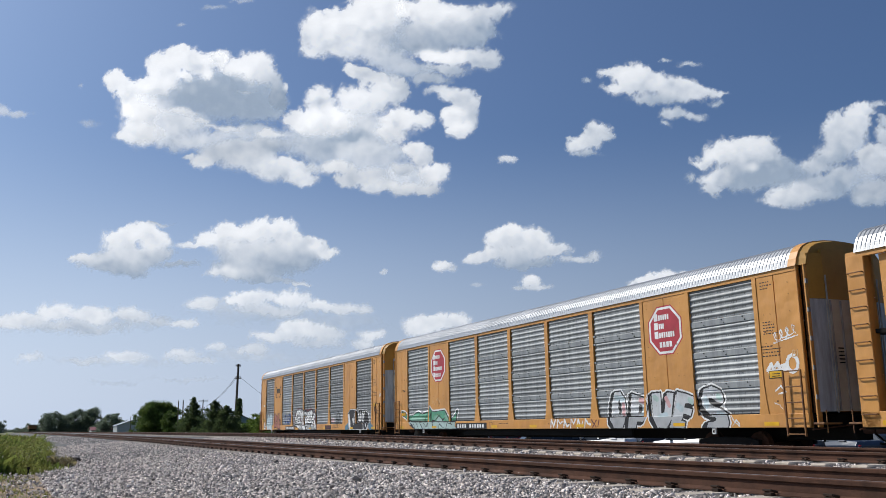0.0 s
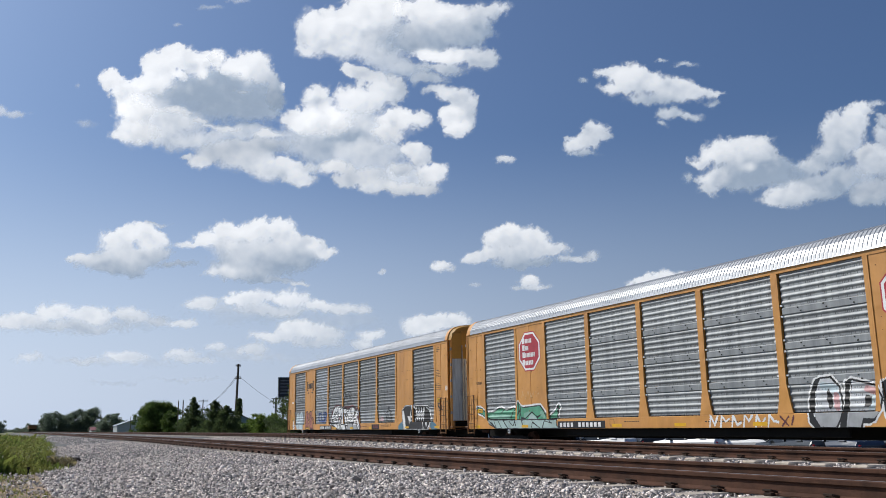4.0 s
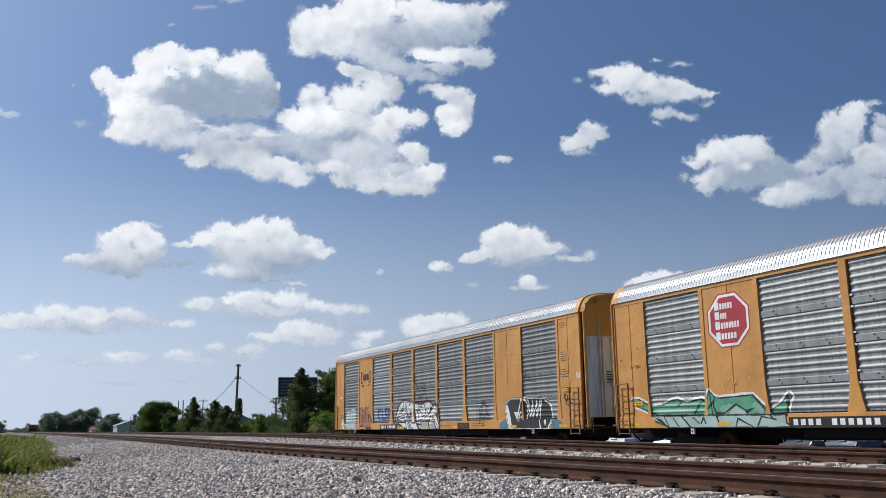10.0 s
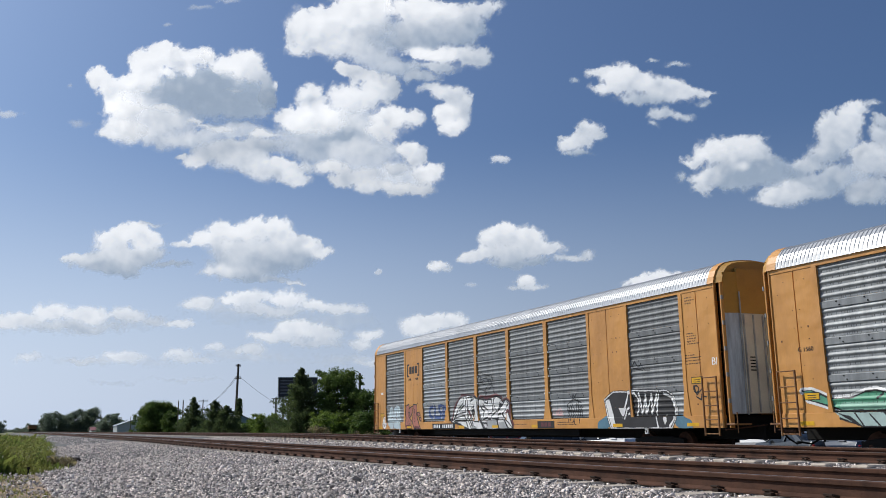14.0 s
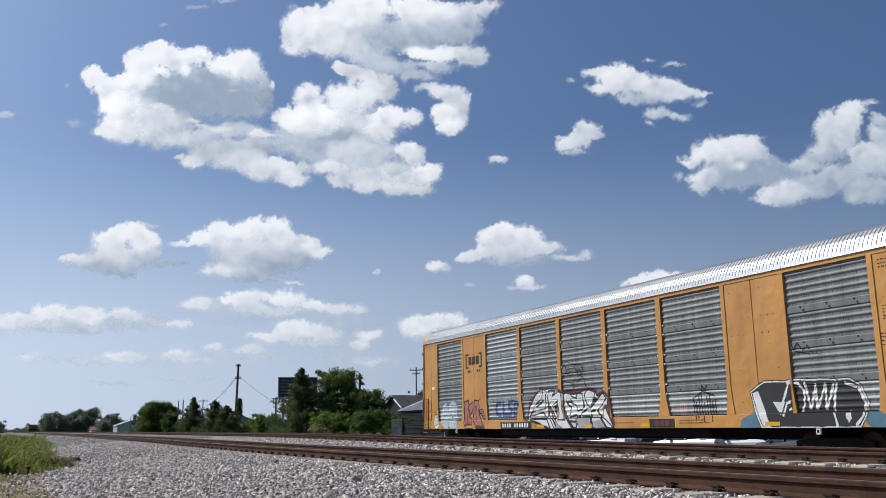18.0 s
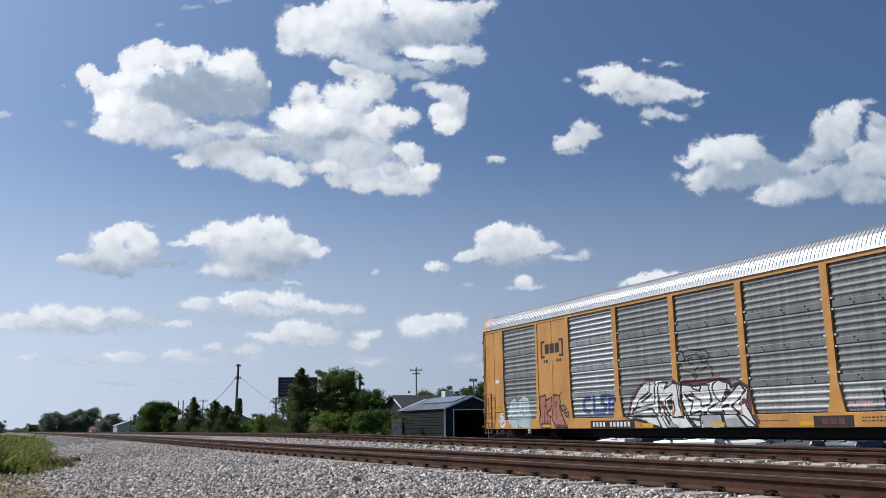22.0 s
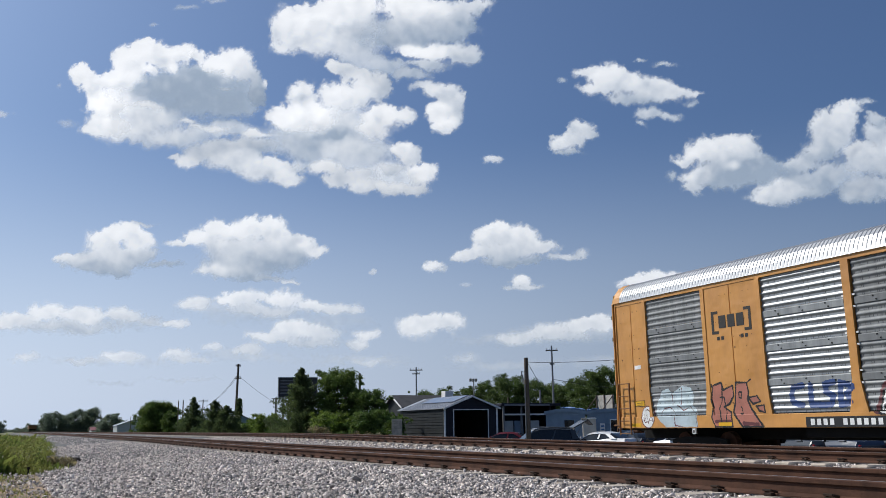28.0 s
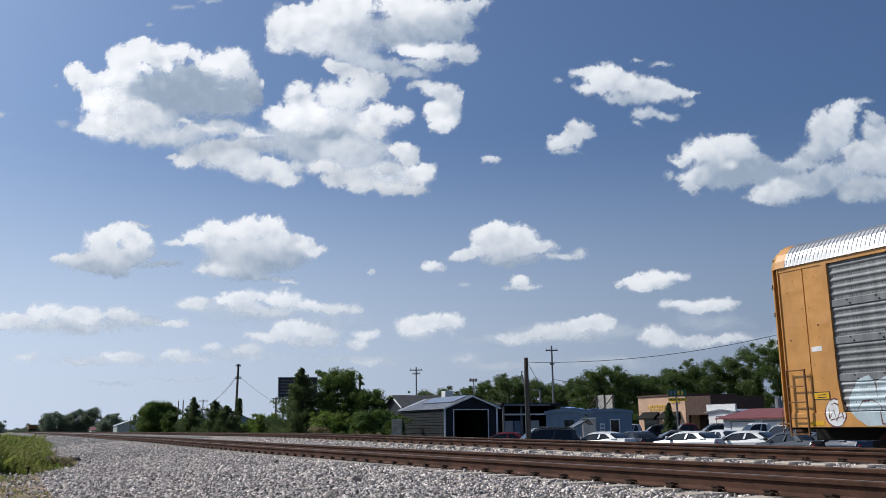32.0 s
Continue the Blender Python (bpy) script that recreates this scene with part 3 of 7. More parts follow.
    f = [(j * n + i, j * n + i + 1, (j + 1) * n + i + 1, (j + 1) * n + i) for j in range(len(steps) - 1) for i in range(n - 1)]
    raw("roof", v, f, ROOFING, car, False, "arched roof of bare ribbed metal")
    for a0, a1 in ((-0.02, 0.30), (LEN - 0.24, LEN + 0.02)):
        if open_end and a0 < 0:
            continue
        v = [(x * 1.008, -a, EAVE + (z - EAVE) * 1.03) for a in (a0, a0 + 0.06, a1 - 0.06, a1) for x, z in prof]
        f = [(j * n + i, j * n + i + 1, (j + 1) * n + i + 1, (j + 1) * n + i) for j in range(3) for i in range(n - 1)]
        f += [tuple(range(n)), tuple(range(3 * n, 4 * n))]
        raw("end_bow", v, f, YELLOW, car)
    # deck, centre sill, end doors
    part("deck", box(bmesh.new(), -HALF + 0.1, HALF - 0.1, -LEN + 0.1, -0.1, 0.95, 1.12), BLACK, car)
    part("centre_sill", box(bmesh.new(), -0.3, 0.3, -LEN - 0.3, 0.3, 0.5, 0.95, 0.02), BLACK, car)
    part("side_girder", box(bmesh.new(), -HALF + 0.25, -HALF + 0.32, -19.2, -7.2, 0.58, SILL0, 0.02), BLACK, car)
    part("upper_deck", box(bmesh.new(), -HALF + 0.15, HALF - 0.15, -LEN + 0.3, -0.3, 2.95, 3.05), BLACK, car)
    for end, face in ((0.0, 1), (LEN, -1)):
        y = -end
        if not (open_end and face > 0):       # beyond a dark recess stand narrow flanges, slanting leaves and flat folding doors
            out = y + face * 0.36
            for sx in (-1, 1):
                # recess plate brown, not yellow: shade of the recess put into its colour
                part("recess_plate", box(bmesh.new(), sx * (HALF - 0.17), sx * (HALF - 0.21), y - face * 0.02, y + face * 0.16, SILL1, EAVE + 0.1), LADDER, car)
                part("corner_post", box(bmesh.new(), sx * (HALF + 0.012), sx * (HALF - 0.10), y - face * 0.05, y + face * 0.0, SILL0, EAVE + 0.02, 0.012), YELLOW, car)
                part("door_flange", box(bmesh.new(), sx * (HALF - 0.04), sx * (HALF - 0.20), y + face * 0.15, y + face * 0.21, SILL0, EAVE + 0.02, 0.012), YELLOW, car)
                for k in range(5):
                    part("hinge", box(bmesh.new(), sx * (HALF - 0.02), sx * (HALF - 0.10), y + face * 0.20, y + face * 0.25, 1.5 + k * 0.72, 1.62 + k * 0.72, 0.008), STEEL_DULL, car)
                door = part("end_door", box(bmesh.new(), sx * 0.01, sx * 0.94, out - face * 0.02, out - face * 0.08, SILL1 + 0.03, 4.0, 0.01), BEIGE, car, "folding end door with worn cream paint")
                for nm, z0, z1, mt in (("edge_leaf", SILL1 + 0.03, 4.0, STREAKY), ("leaf_head", 4.005, EAVE + 0.3, OCHRE)):
                    part(nm, slab(bmesh.new(), [(sx * (HALF - 0.13), y + face * 0.22, z0), (sx * 0.96, out - face * 0.02, z0), (sx * 0.96, out - face * 0.02, z1), (sx * (HALF - 0.13), y + face * 0.22, z1)], 0.05, (-sx * 0.4, -face * 0.9, 0)), mt, door, "streaky blue-grey leaf" if mt is STREAKY else "")
                for i in range(3):
                    xx = sx * (0.10 + i * 0.36)
                    part("door_rib", box(bmesh.new(), xx - 0.025, xx + 0.025, out + face * 0.02, out - face * 0.02, SILL1 + 0.06, 3.96, 0.01), ENDGREY, door)
                part("door_rod", rod(bmesh.new(), (sx * 0.95, out + face * 0.03, SILL1), (sx * 0.95, out + face * 0.03, 4.6), 0.022, seg=6), ENDGREY, door)
            mark = bmesh.new()
            loop_ = [(0.62 + 0.09 * math.cos(q * 0.7), 1.62 + 0.07 * q / 2 + 0.06 * math.sin(q * 0.7)) for q in range(10)]
            for (p0, q0), (p1, q1) in zip(loop_, loop_[1:]):
                rod(mark, (-face * p0, out + face * 0.002, q0), (-face * p1, out + face * 0.002, q1), 0.014, seg=5)
            part("scribble", mark, BLACK, car)
            part("end_header", box(bmesh.new(), -0.955, 0.955, out - face * 0.02, out - face * 0.08, 4.0, EAVE + 0.42), OCHRE, car)
            vv_ = [(x * 0.985, y, z) for x, z in prof] + [(x * 0.93, y + face * 0.24, EAVE + (z - EAVE) * 0.93) for x, z in prof]
            raw("end_hood", vv_, [(i, i + 1, n + i + 1, n + i) for i in range(n - 1)] + [tuple(range(n, 2 * n))], OCHRE, car)
            for k in range(5):
                part("text_bar", box(bmesh.new(), -0.68 if face < 0 else 0.5, -0.5 if face < 0 else 0.68, out + face * 0.001, out - face * 0.019, 2.75 - k * 0.09, 2.78 - k * 0.09), BLACK, car)
        part("end_sill", box(bmesh.new(), -HALF + 0.1, HALF - 0.1, y + face * 0.02, y - face * 0.35, 0.78, SILL1 - 0.02, 0.02), BLACK, car)
        cp = part("coupler", box(bmesh.new(), -0.13, 0.13, y + face * 0.1, y + face * 0.75, 0.72, 0.96, 0.03), BLACK, car)
        bm = box(bmesh.new(), -0.22, 0.1, y + face * 0.75, y + face * 1.08, 0.66, 1.0, 0.05)
        part("knuckle", bm, RUST, cp)
        bm = rod(bmesh.new(), (-HALF - 0.02, y + face * 0.06, 0.78), (-0.2, y + face * 0.3, 0.9), 0.02, seg=6)
        part("uncoupling_lever", bm, RUST, car)
        hose = bmesh.new()
        bend = [(0.35, y + face * 0.25, 0.72), (0.38, y + face * 0.5, 0.5), (0.36, y + face * 0.75, 0.38), (0.3, y + face * 1.0, 0.42)]
        for p, q in zip(bend, bend[1:]):
            rod(hose, p, q, 0.028, seg=6)
        part("brake_hose", hose, BLACK, car)
        for sx in (-1, 1):
            part("end_step", box(bmesh.new(), sx * (HALF - 0.02), sx * 0.85, y + face * 0.03, y + face * 0.38, 0.90, 0.95, 0.008), LADDER, car)
            part("grab_iron", rod(bmesh.new(), (sx * (HALF - 0.15), y + face * 0.36, 0.7), (sx * (HALF - 0.15), y + face * 0.36, 1.25), 0.016, seg=6), LADDER, car)
            pad = part("jack_pad", box(bmesh.new(), sx * (HALF - 0.02), sx * (HALF - 0.08), -abs(end - 3.4) - 0.07, -abs(end - 3.4) + 0.07, 0.66, SILL0, 0.008), WHITE, car, "white jack pad")
            part("pad_hole", box(bmesh.new(), sx * (HALF - 0.015), sx * (HALF - 0.03), -abs(end - 3.4) - 0.03, -abs(end - 3.4) + 0.03, 0.70, 0.77), BLACK, pad)
        # ladder on the side
        for sx in (-1, 1):
            a0, a1 = (0.1, 0.66) if end == 0 else (LEN - 0.66, LEN - 0.1)
            if open_end and end == 0:
                continue
            ztop = 2.25
            lad = thing("ladder")
            lad.parent = car
            for a in (a0, a1):
                part("ladder_rail", box(bmesh.new(), sx * (HALF + 0.06), sx * (HALF + 0.11), -a - 0.02, -a + 0.02, 0.62, ztop, 0.006), LADDER, lad)
            z = 0.67
            while z < ztop:
                part("rung", rod(bmesh.new(), (sx * (HALF + 0.09), -a0, z), (sx * (HALF + 0.09), -a1, z), 0.016, seg=6), LADDER, lad)
                z += 0.39
    # trucks
    for c in (3.15, 23.25):
        tr = thing("truck")
        tr.parent = car
        tr.location = (0, -c, 0)
        part("bolster", box(bmesh.new(), -0.95, 0.95, -0.2, 0.2, 0.32, 0.55, 0.03), BLACK, tr)
        for sx in (-1, 1):
            fr = [(sx * 0.98, -1.15, 0.50), (sx * 0.98, -0.6, 0.58), (sx * 0.98, 0.6, 0.58), (sx * 0.98, 1.15, 0.50), (sx * 0.98, 1.15, 0.36), (sx * 0.98, 0.75, 0.34), (sx * 0.98, 0.35, 0.14), (sx * 0.98, -0.35, 0.14), (sx * 0.98, -0.75, 0.34), (sx * 0.98, -1.15, 0.36)]
            part("side_frame", slab(bmesh.new(), fr, 0.12, (sx, 0, 0)), BLACK, tr)
            for i in range(3):
                part("spring", rod(bmesh.new(), (sx * 1.0, -0.2 + 0.2 * i, 0.2), (sx * 1.0, -0.2 + 0.2 * i, 0.45), 0.07, seg=8), RUST, tr)
        for wy in (-0.89, 0.89):
            bm = bmesh.new()
            for sx in (-1, 1):
                rod(bm, (sx * 0.69, 0, 0), (sx * 0.82, 0, 0), 0.357, seg=28)
                rod(bm, (sx * 0.66, 0, 0), (sx * 0.69, 0, 0), 0.385, seg=28)
                rod(bm, (sx * 0.82, 0, 0), (sx * 0.84, 0, 0), 0.16, seg=14)
                for k in range(6):
                    q = k * math.pi / 3
                    box(bm, sx * 0.815, sx * 0.828, 0.22 * math.cos(q) - 0.03, 0.22 * math.cos(q) + 0.03, 0.22 * math.sin(q) - 0.03, 0.22 * math.sin(q) + 0.03)
            rod(bm, (-1.1, 0, 0), (1.1, 0, 0), 0.075, seg=12)
            w = part("wheelset", bm, RUST, tr)
            w.location = (0, wy, 0.357)
            WHEELS.append((w, wy))
    return car


WHEELS = []
rack_last = autorack("autorack", "yellow autorack freight car, dull ribbed screens, graffiti, last in train", "freight train", {0: GALV_DULL, 1: GALV_BRIGHT, 2: GALV_DULL, 3: GALV_DULL, 4: GALV_DULL, 5: GALV_DULL, 6: GALV_DULL})
rack_red = autorack("autorack", "yellow autorack freight car with red octagon emblems and green graffiti", "freight train", {})
rack_next = autorack("autorack", "yellow autorack freight car with grab irons up its corner column", "freight train", {}, True)

# ---- trees and bushes ----
def leaf_cloud(rng, centres, radii, per, size, flat=0.75, droop=0.0):
    """Small crooked leaf clumps strewn over and in a set of balls; four corners each."""
    vs = []
    for c, r, n in zip(centres, radii, per):
        d = rng.normal(0, 1, (n, 3))
        d /= np.linalg.norm(d, axis=1)[:, None]
        d[:, 2] *= flat
        p = np.asarray(c) + d * (r * np.minimum(np.abs(rng.normal(0.62, 0.32, n)), 1.12))[:, None]
        a = rng.normal(0, 1, (n, 3))
        a[:, 2] -= droop
        a /= np.linalg.norm(a, axis=1)[:, None]
        b = np.cross(a, rng.normal(0, 1, (n, 3)))
        b /= np.linalg.norm(b, axis=1)[:, None]
        s = size * rng.uniform(0.6, 1.5, n)[:, None]
        quad = np.stack([p - a * s, p + b * s * 0.45, p + a * s, p - b * s * 0.45 + np.cross(a, b) * s * 0.2], 1)
        vs.append(quad)
    v = np.concatenate(vs)
    return v.reshape(-1, 3), np.arange(len(v) * 4).reshape(-1, 4)


def tree(name, x, y, height, width, seed, material, label, size=0.22, density=1.0, low=0.18, base=None, group="", category="tree"):
    """Tapered trunk, forking limbs, crown of leaf clumps round the limbs' ends."""
    rng = np.random.default_rng(seed)
    z0 = float(ground_z(x, y)) - 0.06 if base is None else base
    t = thing(name, pose(x, y, z0), label, category, group)
    bm = bmesh.new()
    h1 = height * (low + 0.12)
    rod(bm, (0, 0, -0.2), (rng.normal(0, 0.1), rng.normal(0, 0.1), h1), 0.022 * height + 0.04, 0.016 * height + 0.02, 8)
    cen, rad = [], []
    n = 16 + int(width * 3.4)
    for i in range(n):
        q = i * 2.399 + rng.uniform(-0.4, 0.4)
        k = rng.uniform(0.25, 1.0)
        zc = height * (low + (0.93 - low) * ((i + 0.5) / n)) 
        spread_r = width / 2 * (1.0 - 0.75 * abs((zc / height - 0.5) / 0.55) ** 2.2) * (0.45 + 0.55 * k)
        c = (math.cos(q) * spread_r * 0.8, math.sin(q) * spread_r * 0.8, zc)
        rod(bm, (0, 0, min(h1 * rng.uniform(0.6, 1.0), zc)), c, 0.010 * height + 0.01, 0.012, 5)
        cen.append(c), rad.append(width * rng.uniform(0.10, 0.17) + 0.15)
        for _ in range(3):
            o = rng.normal(0, 1, 3) * rad[-1 - _] * 0.85
            cen.append((c[0] + o[0], c[1] + o[1], min(c[2] + o[2] * 0.6, height * 0.95))), rad.append(rad[-1 - _] * rng.uniform(0.35, 0.65))
    part("trunk", bm, BARK, t)
    per = [max(12, int(density * 8.5 * (r / size) ** 2)) for r in rad]
    v, q = leaf_cloud(rng, cen, rad, per, size)
    share("crown", fast_mesh("crown", v, q, material), t)
    return t


def conifer(name, x, y, height, width, seed, label, base=None, group="", taper=0.8):
    rng = np.random.default_rng(seed)
    z0 = float(ground_z(x, y)) - 0.06 if base is None else base
    t0 = thing(name, pose(x, y, z0), label, "tree", group)
    bm = bmesh.new()
    rod(bm, (0, 0, -0.2), (0, 0, height * 0.97), 0.02 * height, 0.012, 7)
    n = int(34 * height ** 0.9)
    vs = []
    for i in range(n):
        k = (i / n) ** 1.25
        zc = height * (0.03 + 0.93 * k)
        r = width / 2 * (1 - k) ** taper * rng.uniform(0.35, 1.3) + 0.08
        q = i * 2.399 + rng.uniform(-0.6, 0.6)
        e = np.array((math.cos(q) * r, math.sin(q) * r, 0.25 * r + rng.uniform(-0.1, 0.2) * r))
        o = np.array((0, 0, zc - 0.1 * r))
        if i % 2 == 0:
            rod(bm, tuple(o), tuple(o + e * 0.9), 0.025, 0.008, 4)
        # sprays of needles along the branch, pointing outwards and up
        m = 28 + int(80 * r)
        t = rng.uniform(0.15, 1.0, m)[:, None]
        p = o + e * t + rng.normal(0, 1, (m, 3)) * (0.05 + 0.13 * r * (1.15 - t))
        w = e / np.linalg.norm(e) + rng.normal(0, 0.45, (m, 3)) + (0, 0, 0.35)
        w /= np.linalg.norm(w, axis=1)[:, None]
        c = np.cross(w, rng.normal(0, 1, (m, 3)))
        c /= np.linalg.norm(c, axis=1)[:, None]
        sz = rng.uniform(0.05, 0.15, m)[:, None]
        vs.append(np.stack([p - w * sz, p + c * sz * 0.32, p + w * sz * 1.2, p - c * sz * 0.32], 1))
    part("trunk", bm, BARK, t0)
    v = np.concatenate(vs).reshape(-1, 3)
    share("crown", fast_mesh("crown", v, np.arange(len(v)).reshape(-1, 4), LEAF_DARK), t0)
    return t0


def woods(name, spots, seed, material, label, size=0.3, dense=5.0):
    """A far belt of trees: domed crowns of many heads run together, uneven on top, leafy to the ground."""
    rng = np.random.default_rng(seed)
    cen, rad = [], []
    for x, y, w, h, base in spots:
        for i in range(17):
            k = (i + rng.uniform(0.2, 0.8)) / 17
            q = i * 2.399 + rng.uniform(-0.5, 0.5)
            r = w * 0.42 * math.sqrt(max(0.0, 1 - max(0.0, (k - 0.4) / 0.62) ** 2)) * rng.uniform(0.45, 1.05)
            cr = w * rng.uniform(0.10, 0.2)
            c = (x + r * math.cos(q), y + r * math.sin(q), base + max(0.3, h * k - cr * 0.8))
            cen.append(c), rad.append(cr)
            for _ in range(2):
                o = rng.normal(0, 1, 3) * cr * 0.75
                cen.append((c[0] + o[0], c[1] + o[1], max(base + 0.3, c[2] + o[2] * 0.7))), rad.append(cr * rng.uniform(0.3, 0.55))
    per = [int(dense * (r / size) ** 2) + 12 for r in rad]
    v, q = leaf_cloud(rng, cen, rad, per, size)
    return tagged(new(name, fast_mesh(name, v, q, material)), label, "woods", "", "stuff")


def at(az, d):
    """A spot on the land: degrees from the line of the tracks, metres from the camera's foot."""
    return d * math.sin(radians(az)), d * math.cos(radians(az))


tree("tree", *at(8.6, 190), 7.4, 8.6, 11, LEAF, "broad green tree with a full crown beside the railway", 0.15, 1.0)
tree("tree", *at(9.4, 180), 5.6, 3.6, 16, LEAF, "small green tree with a round crown beside the railway", 0.14, 1.0)
conifer("cedar", *at(17.45, 84), 7.8, 8.0, 21, "dark green cedar tree with an uneven pointed crown", taper=0.95)
tree("tree", *at(19.95, 84), 7.6, 5.0, 12, LEAF, "tall leafy tree with a dense bright crown by the shed", 0.085, 1.0)
tree("tree", *at(21.9, 82), 5.6, 3.6, 13, LEAF, "leafy tree with a rounded crown by the shed", 0.085, 1.0)
tree("bush", *at(19.3, 80), 3.4, 3.8, 14, LEAF_BRIGHT, "green bush with bright shoots under the trees", 0.085, 0.8, 0.05, None, "bushes by the tracks", "bush")
tree("bush", *at(21.6, 78), 3.4, 3.6, 15, LEAF, "green bush under the trees", 0.085, 0.8, 0.05, None, "bushes by the tracks", "bush")
for i, (az, d, h, w) in enumerate(((10.6, 120, 2.9, 3.2), (11.4, 118, 2.3, 3.0), (12.9, 112, 2.9, 3.0), (13.8, 110, 2.6, 3.0), (14.6, 104, 3.0, 2.8), (15.4, 100, 3.6, 3.4), (16.2, 98, 2.9, 3.0), (18.2, 92, 3.2, 3.4), (23.6, 76, 2.9, 2.0), (22.85, 79, 3.5, 2.6))):
    tree("bush", *at(az, d), h, w, 30 + i, LEAF_BRIGHT if i in (4, 5) else LEAF, "green bush growing beside the railway", 0.10, 0.8, 0.05, None, "bushes by the tracks", "bush")
for i, (az, d, h, w) in enumerate(((10.75, 112, 5.2, 4.2), (12.05, 106, 4.6, 5.0), (12.75, 104, 4.0, 4.8))):
    conifer("cedar", *at(az, d), h, w, 50 + i, "dark green young cedar in the hedge by the railway", None, "young cedars")
for i, (az, h, w) in enumerate(((18.2, 1.6, 1.5), (18.8, 1.9, 1.3), (20.7, 1.7, 1.8), (21.3, 1.5, 1.5), (22.0, 1.7, 1.4))):
    x, y = at(az, 75.5)
    db = thing("dry_brush", pose(x, y, float(ground_z(x, y)) - 0.05), "dry pale brush and twigs at the foot of the hedge", "brush", "dry brush")
    rng1 = np.random.default_rng(300 + i)
    bm = bmesh.new()
    for k in range(26):
        q, r = rng1.uniform(0, 6.283), rng1.uniform(0.2, 0.55) * w
        rod(bm, (0.3 * r * math.cos(q), 0.3 * r * math.sin(q), 0), (r * math.cos(q), r * math.sin(q), h * rng1.uniform(0.6, 1.05)), 0.022, 0.010, 4)
    part("twigs", bm, OLDWOOD, db)
    v, q = leaf_cloud(rng1, [(rng1.normal(0, w * 0.25), rng1.normal(0, w * 0.25), h * rng1.uniform(0.35, 0.85)) for _ in range(9)], [w * 0.24] * 9, [70] * 9, 0.07)
    share("leaves", fast_mesh("leaves", v, q, DRY), db)
woods("far_woods", [(*at(2.55, 400), 13, 9.8, -0.5), (*at(3.2, 410), 14, 8.5, -0.5), (*at(4.0, 400), 15, 10.6, -0.5), (*at(4.75, 395), 13, 11.2, -0.5), (*at(1.7, 420), 14, 4.6, -0.5), (*at(5.9, 300), 10, 7.0, -0.5), (*at(5.4, 320), 8, 5.0, -0.5), (*at(-0.3, 600), 12, 8, -0.5), (*at(1.0, 700), 20, 4, -0.5), (*at(7.2, 340), 16, 5.0, -0.5)], 71, LEAF_HAZED, "dark far line of trees along the railway", 0.22, 10.0)
belt = []
for az, d, top in ((22.5, 190, 6), (24.0, 180, 6), (25.3, 180, 9.6), (26.6, 180, 10), (27.9, 180, 10), (29.2, 180, 11.5), (30.3, 175, 12.2), (31.3, 175, 12), (32.6, 175, 11.5), (33.8, 175, 10.6), (35.0, 170, 11), (36.2, 165, 12.5), (37.2, 165, 13.3), (38.3, 165, 12), (39.3, 165, 11.3), (40.3, 170, 11.5), (41.3, 170, 12.6), (42.4, 170, 14), (43.5, 170, 14), (44.7, 170, 14.5), (45.9, 170, 16), (47.1, 165, 16.5), (48.4, 165, 17), (50, 165, 17), (52, 165, 17), (54, 165, 17)):
    belt.append((*at(az, d), 10, top, -1))
    belt.append((*at(az + 0.6, d + 9), 9, top * 0.96, -1))
woods("woods", belt, 72, LEAF_BELT, "green belt of trees behind the shops", 0.13, 7.5)


conifer("arborvitae", *at(41.1, 92), 4.1, 1.6, 61, "narrow dark green arborvitae in front of the shop")
# ---- more materials for the things beyond the tracks ----
GLASS = surface("dark_car_glass", (0.012, 0.014, 0.016), 0.06, 0, 0.05, 2, 20, 0.0)
RUBBER = surface("tyre_rubber", (0.02, 0.02, 0.02), 0.85, 0, 0.1, 5, 60, 0.1)
CHROME = surface("bright_wheel_metal", (0.55, 0.55, 0.56), 0.3, 0.9, 0.05, 5, 60, 0.0)
LAMP_RED = surface("red_lamp_glass", (0.35, 0.02, 0.02), 0.15, 0, 0.05, 5, 60, 0.0)
LAMP_CLEAR = surface("clear_lamp_glass", (0.6, 0.6, 0.6), 0.1, 0.2, 0.05, 5, 60, 0.0)
BLUEWALL = surface("blue_grey_siding", (0.18, 0.26, 0.345), 0.7, 0, 0.08, 1.5, 30, 0.1)
BLUEPATCH = surface("blue_roof_patch", (0.11, 0.17, 0.28), 0.7, 0.0, 0.1, 1.2, 30, 0.05, second=(0.20, 0.23, 0.28), amount=0.35)
TARP = surface("blue_tarpaulin", (0.07, 0.17, 0.36), 0.5, 0, 0.15, 3, 20, 0.5, second=(0.5, 0.55, 0.6), amount=0.15)
TAN = surface("tan_stucco", (0.62, 0.40, 0.27), 0.9, 0, 0.06, 0.8, 30, 0.1)
BROWN = surface("brown_brick", (0.10, 0.06, 0.045), 0.9, 0, 0.15, 2, 30, 0.2)
REDROOF = surface("red_metal_roof", (0.20, 0.055, 0.05), 0.55, 0.1, 0.1, 1, 30, 0.05)
SHINGLE = surface("grey_shingle_roof", (0.06, 0.06, 0.064), 0.9, 0, 0.18, 1.5, 30, 0.3)
SIGNYELLOW = surface("yellow_sign_paint", (0.75, 0.48, 0.03), 0.5, 0, 0.04, 2, 30, 0.0)
SIGNGREEN = surface("green_sign_paint", (0.02, 0.12, 0.06), 0.5, 0, 0.04, 2, 30, 0.0)
BOARD = surface("dark_billboard_face", (0.028, 0.03, 0.042), 0.6, 0, 0.15, 0.6, 20, 0.03)
FADED = surface("faded_print", (0.16, 0.17, 0.21), 0.7, 0, 0.1, 2, 30, 0.0)
